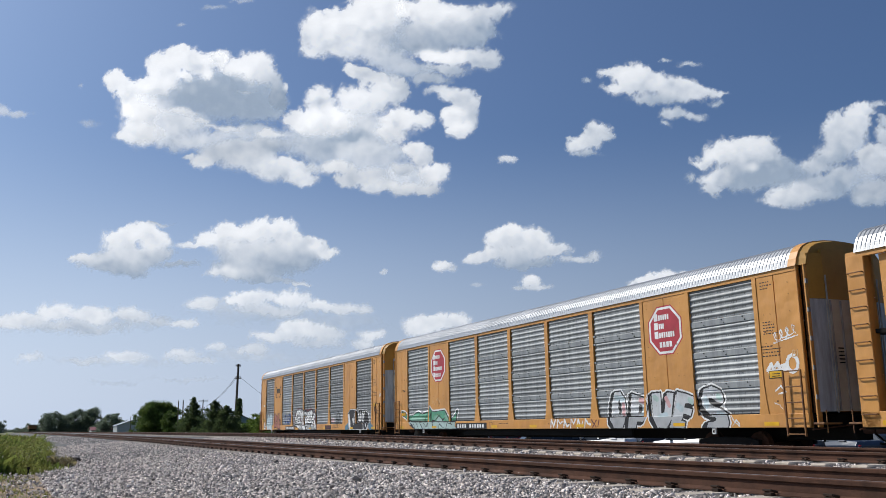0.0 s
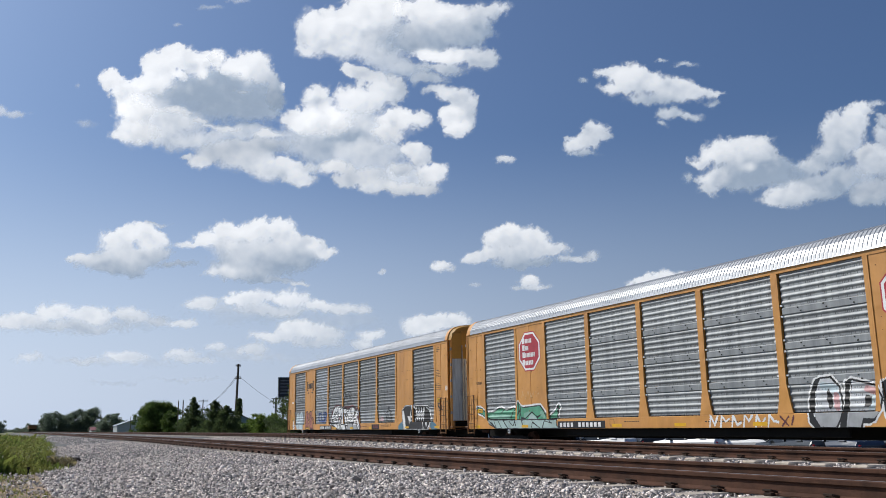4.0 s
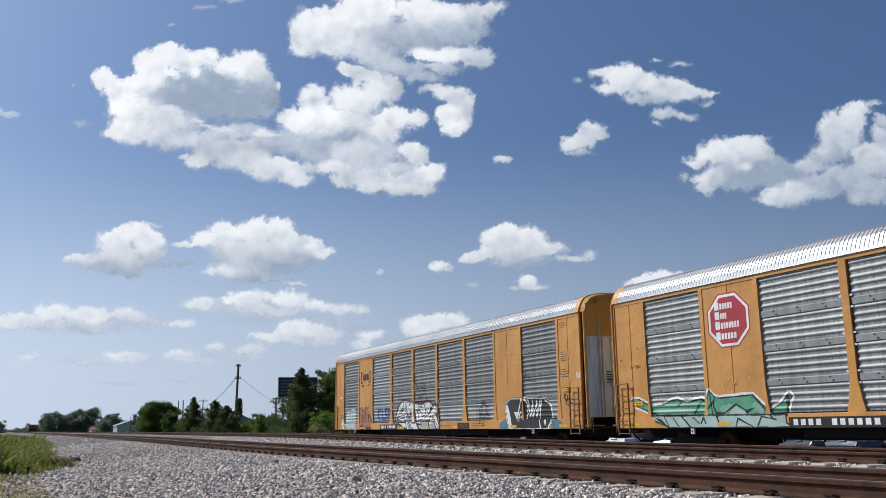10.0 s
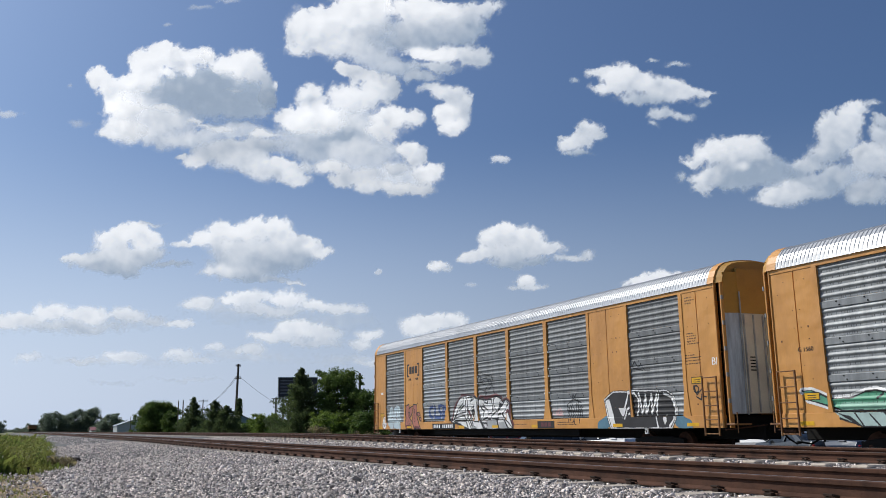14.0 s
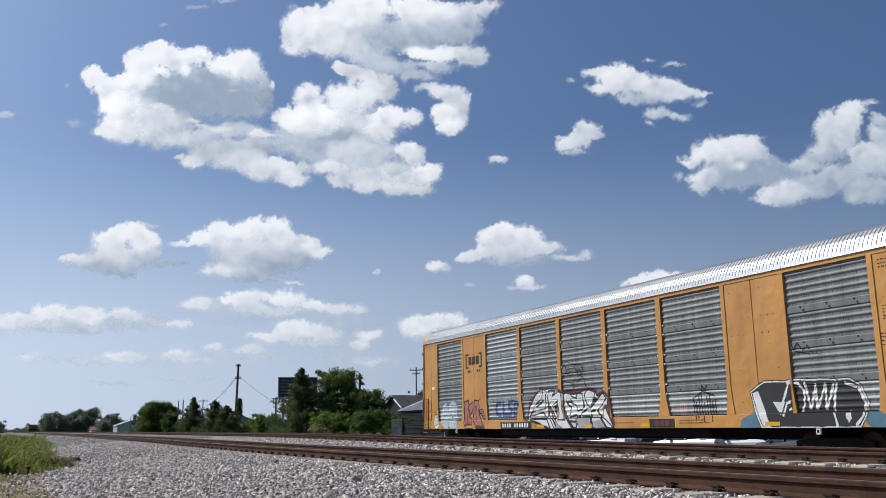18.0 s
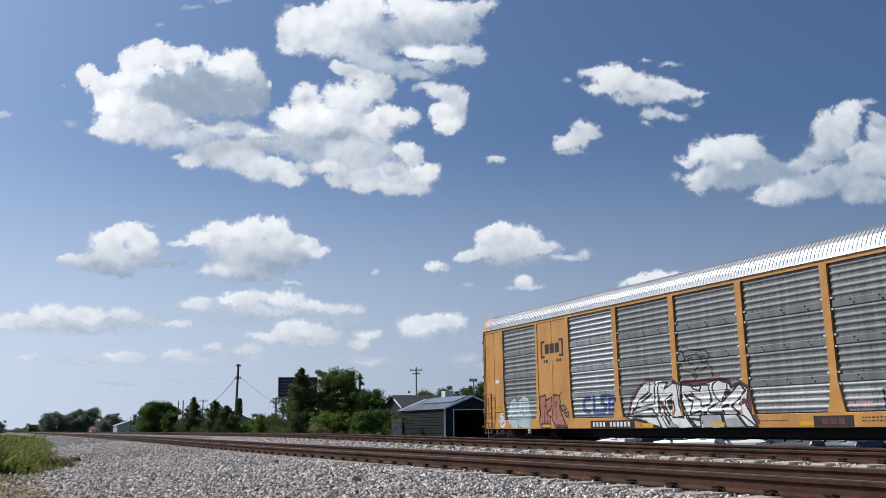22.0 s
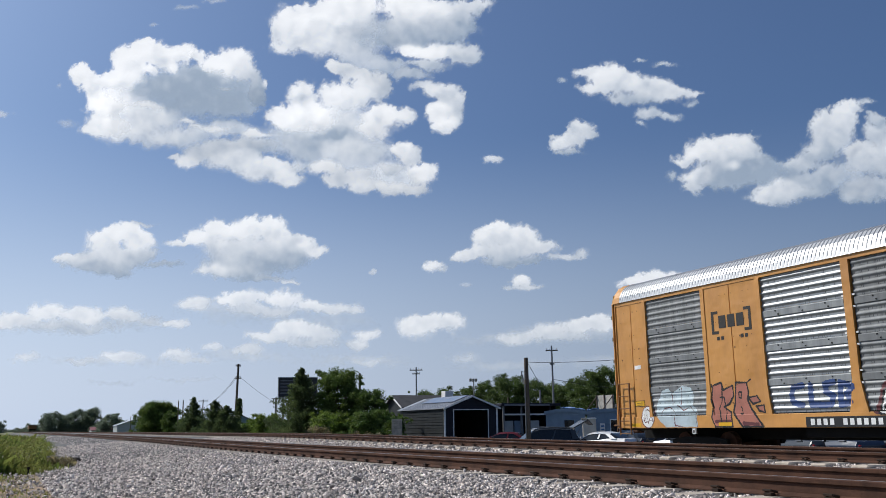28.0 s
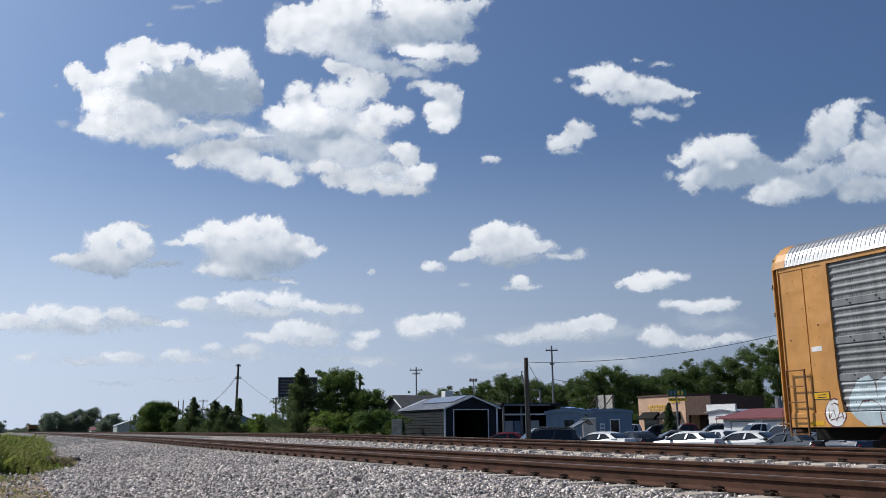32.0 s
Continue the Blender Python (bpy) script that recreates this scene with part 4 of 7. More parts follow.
STEEL = surface("grey_steel", (0.22, 0.22, 0.23), 0.6, 0.5, 0.1, 2, 30, 0.05)
PALEWALL = surface("pale_grey_siding", (0.40, 0.43, 0.43), 0.7, 0, 0.08, 1.5, 30, 0.1)
PAINTS = {}
for nm, col in (("white", (0.60, 0.60, 0.60)), ("black", (0.014, 0.014, 0.016)), ("charcoal", (0.05, 0.055, 0.06)), ("dark red", (0.11, 0.013, 0.016)), ("silver", (0.36, 0.37, 0.38)), ("navy", (0.025, 0.035, 0.06))):
    PAINTS[nm] = surface(nm.replace(" ", "_") + "_car_paint", col, 0.22, 0.05, 0.03, 1, 20, 0.0)


# ---- vehicles in the car park ----
def loft(bm, rings):
    """Joins rings of equal corner count, capped at both ends."""
    rows = [[bm.verts.new(p) for p in r] for r in rings]
    k = len(rows[0])
    for a, b in zip(rows, rows[1:]):
        for i in range(k):
            bm.faces.new((a[i], a[(i + 1) % k], b[(i + 1) % k], b[i]))
    bm.faces.new(rows[0]), bm.faces.new(rows[-1])
    bmesh.ops.recalc_face_normals(bm, faces=bm.faces)
    return bm


def section(x, half, z0, z1, tuck=0.06):
    """A cross-section of a car body: tucked in at the foot, rounded at the shoulder."""
    return [(x, -half + tuck, z0), (x, -half, z0 + 0.25 * (z1 - z0)), (x, -half + 0.01, z0 + 0.75 * (z1 - z0)), (x, -half + 0.14, z1), (x, half - 0.14, z1), (x, half - 0.01, z0 + 0.75 * (z1 - z0)), (x, half, z0 + 0.25 * (z1 - z0)), (x, half - tuck, z0)]


SHAPES = {
    "sedan": (4.7, 0.91, 1.45, [(-2.35, 0.55, 0.90), (-2.2, 0.28, 1.08), (-1.4, 0.22, 1.11), (0.9, 0.22, 1.04), (1.9, 0.24, 0.92), (2.3, 0.35, 0.70)], [(-1.7, 1.09), (-0.95, 1.42), (0.25, 1.45), (1.1, 1.05)]),
    "suv": (4.8, 0.95, 1.75, [(-2.4, 0.5, 0.95), (-2.3, 0.3, 1.08), (-1.4, 0.26, 1.12), (1.0, 0.26, 1.10), (1.95, 0.28, 1.02), (2.38, 0.4, 0.75)], [(-2.28, 1.08), (-1.95, 1.7), (0.35, 1.75), (1.25, 1.08)]),
    "pickup": (5.7, 0.98, 1.85, [(-2.85, 0.55, 1.05), (-2.8, 0.4, 1.12), (-0.6, 0.36, 1.12), (1.2, 0.36, 1.12), (2.3, 0.38, 1.08), (2.82, 0.5, 0.85)], [(-0.55, 1.1), (-0.3, 1.8), (0.85, 1.85), (1.6, 1.1)]),
}


def vehicle(kind, colour, az, d, heading, hatch=False):
    length, half, high, body, cab = SHAPES[kind]
    x, y = at(az, d)
    name = {"sedan": "sedan_car", "suv": "suv_car", "pickup": "pickup_truck"}[kind]
    state = ", its tailgate open," if hatch else ""
    v = thing(name, pose(x, y, float(ground_z(x, y)), 0, 0, heading), f"parked {colour} {kind}{state} standing in the car park", "pickup truck" if kind == "pickup" else "car", "parked vehicles")
    paint = PAINTS[colour]
    bm = loft(bmesh.new(), [section(px_, half * (0.86 if i in (0, len(body) - 1) else 1.0), z0, z1) for i, (px_, z0, z1) in enumerate(body)])
    bmesh.ops.bevel(bm, geom=list(bm.edges), offset=0.03, segments=2, affect="EDGES", profile=0.6)
    part("body", bm, paint, v)
    (xa, za), (xb, zb), (xc, zc), (xd, zd) = cab
    hi, lo = half - 0.26, half - 0.08

    def crown(x):
        """Height of the roof line over x: rising from the tail, arched, falling to the bonnet."""
        k = (x - xa) / (xd - xa)
        kb, kc = (xb - xa) / (xd - xa), (xc - xa) / (xd - xa)
        if k < kb:
            t = k / kb
            return za + (zb - za) * (1 - (1 - t) ** 1.7)
        if k > kc:
            t = (k - kc) / (1 - kc)
            return zc + (zd - zc) * t ** 1.25
        return zb + (zc - zb) * (k - kb) / (kc - kb) + 0.05 * math.sin(math.pi * (k - kb) / (kc - kb))

    def ring_at(x, grow=0.0, floor=None):
        z1 = crown(x) + grow
        z0 = (za + zd) / 2 - 0.1 if floor is None else z1 - floor
        f = max(0.0, min(1.0, (z1 - za) / (high - za)))
        h = lo + (hi - lo) * f + grow
        w0 = lo + grow if floor is None else h + 0.03
        return [(x, -w0, z0), (x, -h, z1 - 0.09), (x, -h + 0.14, z1), (x, h - 0.14, z1), (x, h, z1 - 0.09), (x, w0, z0)]

    part("window_glass", loft(bmesh.new(), [ring_at(xa + 0.03 + (xd - xa - 0.06) * i / 12) for i in range(13)]), GLASS, v, "dark tinted glass")
    part("roof", loft(bmesh.new(), [ring_at(xb - 0.12 + (xc - xb + 0.3) * i / 8, 0.012, 0.12) for i in range(9)]), paint, v)
    for s in (-1, 1):
        for (p0, z0), (q0, z1), wd in (((xd - 0.02, zd), (xc + 0.1, zc), 0.07), (((xa + xd) / 2, za), ((xb + xc) / 2, zb), 0.06), ((xa + 0.3, za), (xb + 0.1, zb), 0.19)):
            part("pillar", slab(bmesh.new(), [(p0 - wd, s * (lo + 0.012), z0 - 0.02), (p0 + wd, s * (lo + 0.012), z0 - 0.02), (q0 + wd * 0.8, s * (hi + 0.014), z1 - 0.05), (q0 - wd * 0.8, s * (hi + 0.014), z1 - 0.05)], 0.012, (0, s, 0)), paint, v)
    for s in (-1, 1):
        part("mirror", box(bmesh.new(), xd - 0.35, xd - 0.2, s * (half - 0.02), s * (half + 0.18), zd + 0.02, zd + 0.16, 0.03), paint, v)
        part("headlight", box(bmesh.new(), length / 2 - 0.22, length / 2 - 0.04, s * (half - 0.45), s * (half - 0.16), 0.62, 0.76, 0.03), LAMP_CLEAR, v)
        part("tail_light", box(bmesh.new(), -length / 2 + 0.02, -length / 2 + 0.14, s * (half - 0.42), s * (half - 0.1), 0.78, 0.92, 0.03), LAMP_RED, v)
        for wx in (-length * 0.29, length * 0.3):
            w = part("wheel", rod(bmesh.new(), (wx, s * (half - 0.22), 0.33), (wx, s * (half + 0.01), 0.33), 0.33, seg=20), RUBBER, v)
            part("rim", rod(bmesh.new(), (wx, s * (half + 0.005), 0.33), (wx, s * (half + 0.02), 0.33), 0.21, seg=14), CHROME, w)
    for nm, xx in (("front_bumper", length / 2 - 0.02), ("rear_bumper", -length / 2 + 0.02)):
        part(nm, box(bmesh.new(), xx - 0.08, xx + 0.08, -half * 0.8, half * 0.8, 0.35, 0.55, 0.04), paint, v)
    if hatch:
        gate = part("tailgate", slab(bmesh.new(), [(xb, -hi, zb), (xb, hi, zb), (xb - 0.95, hi + 0.05, zb + 0.5), (xb - 0.95, -hi - 0.05, zb + 0.5)], 0.07, (0, 0, 1)), paint, v)
        part("gate_lip", slab(bmesh.new(), [(xb - 0.93, -hi - 0.05, zb + 0.56), (xb - 0.93, hi + 0.05, zb + 0.56), (xb - 1.3, hi + 0.02, zb + 0.2), (xb - 1.3, -hi - 0.02, zb + 0.2)], 0.09, (0.6, 0, 0.8)), paint, gate)
        for s in (-1, 1):
            part("gas_strut", rod(bmesh.new(), (xb - 0.15, s * (hi - 0.02), zb - 0.45), (xb - 0.6, s * (hi - 0.02), zb + 0.31), 0.02, seg=6), STEEL, gate)
    if kind == "suv":
        for s in (-1, 1):
            part("roof_rail", rod(bmesh.new(), (xb + 0.2, s * (hi - 0.1), zb + 0.08), (xc - 0.1, s * (hi - 0.1), zc + 0.08), 0.025, seg=6), STEEL, v)
    return v


for kind, colour, az, d, heading, hatch in (
        ("sedan", "dark red", 30.6, 63, 142, False), ("suv", "charcoal", 32.95, 56, 160, True), ("sedan", "white", 36.8, 56, 110, False), ("sedan", "black", 38.9, 57, 80, False),
        ("sedan", "white", 42.2, 53, 104, False), ("sedan", "white", 44.2, 60, 80, False), ("sedan", "white", 45.6, 52, 106, False), ("pickup", "white", 46.6, 76, 150, False),
        ("suv", "silver", 48.0, 62, 80, False), ("sedan", "charcoal", 48.3, 46, 80, False), ("sedan", "navy", 50.4, 45, 85, False), ("suv", "charcoal", 49.6, 54, 150, False),
        ("pickup", "silver", 39.0, 98, 150, False), ("suv", "black", 40.3, 96, 150, False), ("pickup", "dark red", 42.4, 92, 150, False), ("suv", "charcoal", 43.8, 90, 150, False), ("sedan", "charcoal", 41.4, 62, 150, False), ("sedan", "charcoal", 52.5, 46, 78, False)):
    vehicle(kind, colour, az, d, heading, hatch)


# ---- sheds, houses and shops ----
def clad(bm, a, b, z0, z1, out, pitch=0.3, proud=0.02):
    """Long boards or ribs laid on a wall from a to b, one above another."""
    a, b, out = Vector(a), Vector(b), Vector(out)
    z = z0 + pitch * 0.5
    while z < z1 - 0.05:
        p, q = a.lerp(b, 0.004), a.lerp(b, 0.996)
        pts = [Vector((p.x, p.y, z)), Vector((q.x, q.y, z)), Vector((q.x, q.y, z + pitch * 0.55)), Vector((p.x, p.y, z + pitch * 0.55))]
        slab(bm, pts, proud, out)
        z += pitch
    return bm


def metal_shed():
    s = thing("metal_shed", pose(34.6, 68.8, -1.0), "dark metal shed with open front door, pale trim, grey roof", "shed")
    w, l, h, r = 5.4, 9.4, 3.5, 1.0
    side = part("side_wall", box(bmesh.new(), 0, 0.08, 0, l, 0, h), SLATE, s)
    part("ribs", clad(bmesh.new(), (0, 0, 0), (0, l, 0), 0, h, (-1, 0, 0), 0.24, 0.035), SLATE, side)
    part("side_wall", box(bmesh.new(), w - 0.08, w, 0, l, 0, h), SLATE, s)
    part("back_wall", slab(bmesh.new(), [(0.08, l, 0), (w - 0.08, l, 0), (w - 0.08, l, h), (w / 2, l, h + r), (0.08, l, h)], 0.08, (0, -1, 0)), NAVY, s)
    part("front_wall", slab(bmesh.new(), [(0.08, 0, 0), (0.95, 0, 0), (0.95, 0, h - 0.15), (4.4, 0, h - 0.15), (4.4, 0, 0), (w - 0.08, 0, 0), (w - 0.08, 0, h), (w / 2, 0, h + r), (0.08, 0, h)], 0.08, (0, 1, 0)), NAVY, s)
    for sx in (0, 1):
        x0 = -0.2 if sx == 0 else w + 0.2
        rf = part("roof", slab(bmesh.new(), [(x0, -0.3, h - 0.08), (w / 2, -0.3, h + r + 0.02), (w / 2, -0.3, h + r + 0.09), (x0, -0.3, h)], l + 0.6, (0, 1, 0)), TINROOF, s)
        bm = bmesh.new()
        for i in range(int(l / 0.6)):
            yy = -0.2 + i * 0.62
            slab(bm, [(x0, yy, h + 0.005), (w / 2, yy, h + r + 0.095), (w / 2, yy, h + r + 0.13), (x0, yy, h + 0.04)], 0.05, (0, 1, 0))
        part("seam_ribbing", bm, TINROOF, rf)
        part("rake_trim", slab(bmesh.new(), [(x0, -0.36, h - 0.14), (w / 2, -0.36, h + r - 0.04), (w / 2, -0.36, h + r + 0.1), (x0, -0.36, h + 0.02)], 0.05, (0, 1, 0)), WHITE, s)
        part("corner_trim", box(bmesh.new(), (0 if sx == 0 else w - 0.12) - 0.02, (0.14 if sx == 0 else w + 0.02), -0.05, -0.01, 0, h), WHITE, s)
    part("door_trim", box(bmesh.new(), 0.88, 0.96, -0.06, -0.01, 0, h - 0.1), WHITE, s)
    part("door_trim", box(bmesh.new(), 4.39, 4.47, -0.06, -0.01, 0, h - 0.1), WHITE, s)
    part("door_header", box(bmesh.new(), 0.96, 4.39, -0.06, -0.01, h - 0.18, h - 0.10), WHITE, s)
    part("floor", box(bmesh.new(), 0.1, w - 0.1, 0.1, l - 0.1, 0.0, 0.06), CONCRETE, s)
    part("roof_patch", slab(bmesh.new(), [(1.1, 0.3, h + 0.56), (w / 2 - 0.15, 0.3, h + r + 0.1), (w / 2 - 0.15, 0.3, h + r + 0.13), (1.1, 0.3, h + 0.59)], l * 0.72, (0, 1, 0)), BLUEPATCH, s, "pale blue patch on the roof")
    return s


wbn = thing("bench", pose(35.75, 69.0, -0.94), "low white bench standing inside the open shed", "bench")
part("top", box(bmesh.new(), 0, 1.6, 0, 0.7, 0.78, 0.9, 0.02), WHITE, wbn)
for a in (0.1, 1.4):
    for b in (0.08, 0.56):
        part("leg", box(bmesh.new(), a, a + 0.09, b, b + 0.07, 0, 0.78), WHITE, wbn)


metal_shed()


def gable_house(name, x, y, w, l, h, r, wall, roof, label, category, along="y", overhang=0.3, turn=0.0):
    s = thing(name, pose(x, y, -1.0, 0, 0, turn), label, category)
    bm = box(bmesh.new(), 0, w, 0, l, 0, h)
    part("wall", bm, wall, s)
    o = overhang
    if along == "y":
        for sx in (0, 1):
            x0 = -o if sx == 0 else w + o
            part("roof", slab(bmesh.new(), [(x0, -o, h - 0.1), (w / 2, -o, h + r), (w / 2, -o, h + r + 0.12), (x0, -o, h + 0.02)], l + 2 * o, (0, 1, 0)), roof, s)
        for yy in (0.0, l - 0.1):
            part("gable", slab(bmesh.new(), [(0, yy, h), (w, yy, h), (w / 2, yy, h + r)], 0.1, (0, 1, 0)), wall, s)
    else:
        for sy in (0, 1):
            y0 = -o if sy == 0 else l + o
            part("roof", slab(bmesh.new(), [(-o, y0, h - 0.1), (-o, l / 2, h + r), (-o, l / 2, h + r + 0.12), (-o, y0, h + 0.02)], w + 2 * o, (1, 0, 0)), roof, s)
        for xx in (0.0, w - 0.1):
            part("gable", slab(bmesh.new(), [(xx, 0, h), (xx, l, h), (xx, l / 2, h + r)], 0.1, (1, 0, 0)), wall, s)
    return s


def opening(parent, name, x, y0, y1, z0, z1, glass, trim, face="x"):
    """A window or door in a wall that faces the tracks (x) or along them (y)."""
    t = 0.09
    if face == "x":
        w = part(name, box(bmesh.new(), x - 0.03, x + 0.02, y0, y1, z0, z1), glass, parent)
        for a, b, c, e in ((y0 - t, y0, z0 - t, z1 + t), (y1, y1 + t, z0 - t, z1 + t), (y0, y1, z1, z1 + t), (y0, y1, z0 - t, z0)):
            part("frame", box(bmesh.new(), x - 0.06, x + 0.02, a, b, c, e), trim, w)
    else:
        w = part(name, box(bmesh.new(), y0, y1, x - 0.03, x + 0.02, z0, z1), glass, parent)
        for a, b, c, e in ((y0 - t, y0, z0 - t, z1 + t), (y1, y1 + t, z0 - t, z1 + t), (y0, y1, z1, z1 + t), (y0, y1, z0 - t, z0)):
            part("frame", box(bmesh.new(), a, b, x - 0.06, x + 0.02, c, e), trim, w)
    return w


# house behind the trees
hs = gable_house("house", 38.6, 86.5, 9.0, 5.0, 3.95, 1.3, SLATE, SHINGLE, "dark grey house with shingle roof and white gable trim", "house", "x", 0.35)
opening(hs, "window", 0.0, 1.2, 2.2, 1.2, 2.4, GLASS, WHITE)
opening(hs, "window", 0.0, 3.0, 4.0, 1.2, 2.4, GLASS, WHITE)
for y0 in (-0.35, 5.35):
    part("rake_trim", slab(bmesh.new(), [(-0.42, y0, 3.80), (-0.42, 2.5, 5.2), (-0.42, 2.5, 5.4), (-0.42, y0, 4.0)], 0.06, (1, 0, 0)), WHITE, hs)
part("vent_box", box(bmesh.new(), 5.6, 6.6, 1.0, 2.0, 4.4, 5.8, 0.03), WHITE, hs)
# end of an old block wall left of the shed
wl_ = thing("block_wall", pose(*at(23.62, 75), -1.0, 0, 0, -24), "end of a grey-brown concrete block wall beside the shed", "wall")
for k in range(13):
    for i in range(2):
        part("block", box(bmesh.new(), -0.45 + 0.46 * i - 0.2 * (k % 2) * (i == 1) + 0.005, 0.0 + 0.45 * i - 0.2 * (k % 2) * (i == 0), 0.0, 0.25, 0.2 * k + 0.004, 0.2 * k + 0.196, 0.008), CONCRETE, wl_)
dp = thing("door_post", pose(*at(23.2, 75.5), -1.0, 0, 0, -24), "narrow white painted door post beside the block wall", "post")
part("board", box(bmesh.new(), -0.14, 0.14, 0, 0.1, 0, 1.6, 0.01), WHITE, dp)
part("cap", box(bmesh.new(), -0.17, 0.17, -0.03, 0.13, 1.6, 1.65, 0.01), WHITE, dp)
# dark open shed beside the metal one
cs = thing("open_carport", pose(41.6, 70.6, -1.0), "dark open carport with pale trim and white doors inside", "carport")
part("roof", box(bmesh.new(), -0.3, 6.3, -0.4, 5.0, 3.7, 3.95, 0.03), NAVY, cs)
part("fascia", box(bmesh.new(), 0.0, 5.0, -0.48, -0.41, 3.72, 3.86), STEEL, cs)
part("back_wall", box(bmesh.new(), 0.1, 6.0, 4.6, 4.7, 0, 3.7), NAVY, cs)
part("side_wall", box(bmesh.new(), 5.9, 6.0, 0, 4.6, 0, 3.7), NAVY, cs)
for a in (0.05, 2.0, 5.2):
    part("post", box(bmesh.new(), a, a + 0.16, -0.05, 0.11, 0, 3.7, 0.01), NAVY if a > 4 else STEEL, cs)
part("header", box(bmesh.new(), 0.2, 5.3, -0.08, -0.02, 2.85, 3.0), WHITE, cs)
for a in (0.5, 1.6, 3.4):
    part("door", box(bmesh.new(), a, a + 0.95, 0.5, 0.6, 0, 2.35, 0.01), PALEWALL if a != 1.6 else BLUEWALL, cs)


def cabin_shed(x, y, w, l, h, tarp, label):
    s = thing("cabin", pose(x, y, -1.0, 0, 0, 53), label, "cabin", "blue cabins")
    body = part("wall", box(bmesh.new(), 0, w, 0, l, 0, h), BLUEWALL, s)
    part("cladding", clad(bmesh.new(), (0, 0, 0), (0, l, 0), 0, h, (-1, 0, 0), 0.2, 0.015), BLUEWALL, body)
    rng = np.random.default_rng(int(x * 10))

    def cover(x0, x1, y0, y1, lift, rough, thick, n=14):
        bm = bmesh.new()
        vs = [[bm.verts.new((x0 + (x1 - x0) * i / 5, y0 + (y1 - y0) * j / n, h + lift + 0.2 * math.sin(math.pi * max(0, min(1, (y0 + (y1 - y0) * j / n) / l))) + rng.uniform(-0.5, 1) * rough)) for j in range(n + 1)] for i in range(6)]
        for i in range(5):
            for j in range(n):
                bm.faces.new((vs[i][j], vs[i + 1][j], vs[i + 1][j + 1], vs[i][j + 1]))
        g = bmesh.ops.extrude_face_region(bm, geom=list(bm.faces))
        bmesh.ops.translate(bm, vec=(0, 0, -thick), verts=[q for q in g["geom"] if isinstance(q, bmesh.types.BMVert)])
        bmesh.ops.recalc_face_normals(bm, faces=bm.faces)
        return bm

    part("roof", cover(-0.12, w + 0.12, -0.12, l + 0.12, 0.07, 0.0, 0.26), BLUEWALL, s)
    part("tarpaulin", cover(0.0, w * 0.7, tarp[0] * l, tarp[1] * l, 0.16, 0.1, 0.07), TARP, s, "crumpled blue tarpaulin over part of the roof")
    return s


c1 = cabin_shed(43.9, 60.8, 3.0, 3.3, 3.0, (0.0, 0.62), "blue-grey wooden cabin with a blue tarpaulin on its roof")
opening(c1, "window", 0.0, 0.95, 1.75, 1.1, 2.3, GLASS, BLUEWALL)
c2 = cabin_shed(47.0, 58.5, 3.0, 3.7, 2.95, (0.72, 1.0), "blue-grey wooden cabin with white door and roof tarpaulin")
opening(c2, "door", 0.0, 1.1, 1.75, 0.2, 2.25, GLASS, WHITE)
nb = part("notice_board", box(bmesh.new(), -0.07, -0.01, 2.25, 2.65, 0.7, 2.0, 0.01), WHITE, c2, "white board with blue bars leaning on the wall")
for k in range(4):
    part("bar", box(bmesh.new(), -0.078, -0.071, 2.3, 2.6, 0.85 + 0.28 * k, 1.0 + 0.28 * k), TARP, nb)
cb = thing("cupboard", pose(*at(36.5, 72.5), -1.0, 0, 0, 53), "tall beige metal cupboard standing between the blue cabins", "cupboard")
part("body", box(bmesh.new(), 0, 0.9, 0, 1.1, 0, 2.35, 0.03), BEIGE, cb)
part("top", box(bmesh.new(), -0.05, 0.95, -0.05, 1.15, 2.35, 2.45, 0.02), WHITE, cb)
for k in range(2):
    part("door", box(bmesh.new(), -0.03, -0.002, 0.04 + 0.52 * k, 0.53 + 0.52 * k, 0.1, 2.25, 0.01), BEIGE, cb)
fr = thing("sign_frame", pose(50.6, 65.5, -1.0), "weathered wooden frame with a pale board, seen from behind", "frame")
part("board", box(bmesh.new(), 0, 0.06, 0.0, 2.6, 3.3, 4.6), surface("pale_board", (0.42, 0.40, 0.36), 0.8, 0, 0.15, 2, 30, 0.1), fr)
for a in (0.0, 1.3, 2.5):
    part("post", box(bmesh.new(), -0.1, 0.0, a, a + 0.1, 0, 4.65), OLDWOOD, fr)
for a in (0.05, 2.5):
    part("brace", rod(bmesh.new(), (-0.05, a, 4.5), (-1.6, a, 2.9), 0.05, seg=6), OLDWOOD, fr)

# tan shop and its brown neighbour
shop = thing("shop", pose(79.1, 87.5, -1.0), "tan stucco shop with dark awnings and yellow sign letters", "shop")
part("wall", box(bmesh.new(), 0, 9, 0, 9.4, 0, 5.4), TAN, shop)
part("parapet", box(bmesh.new(), -0.12, 9.1, -0.12, 9.52, 5.4, 5.65, 0.03), BROWN, shop)
part("front_bay", box(bmesh.new(), -0.02, 9.2, -4.6, -0.13, 2.9, 5.25), BROWN, shop)
for y0, y1 in ((-4.6, -4.25), (-0.5, -0.13)):
    part("pier", box(bmesh.new(), -0.02, 0.4, y0, y1, 0, 2.9), BROWN, shop)
part("porch_wall", box(bmesh.new(), 2.2, 9.2, -4.6, -0.13, 0, 2.9), BROWN, shop)
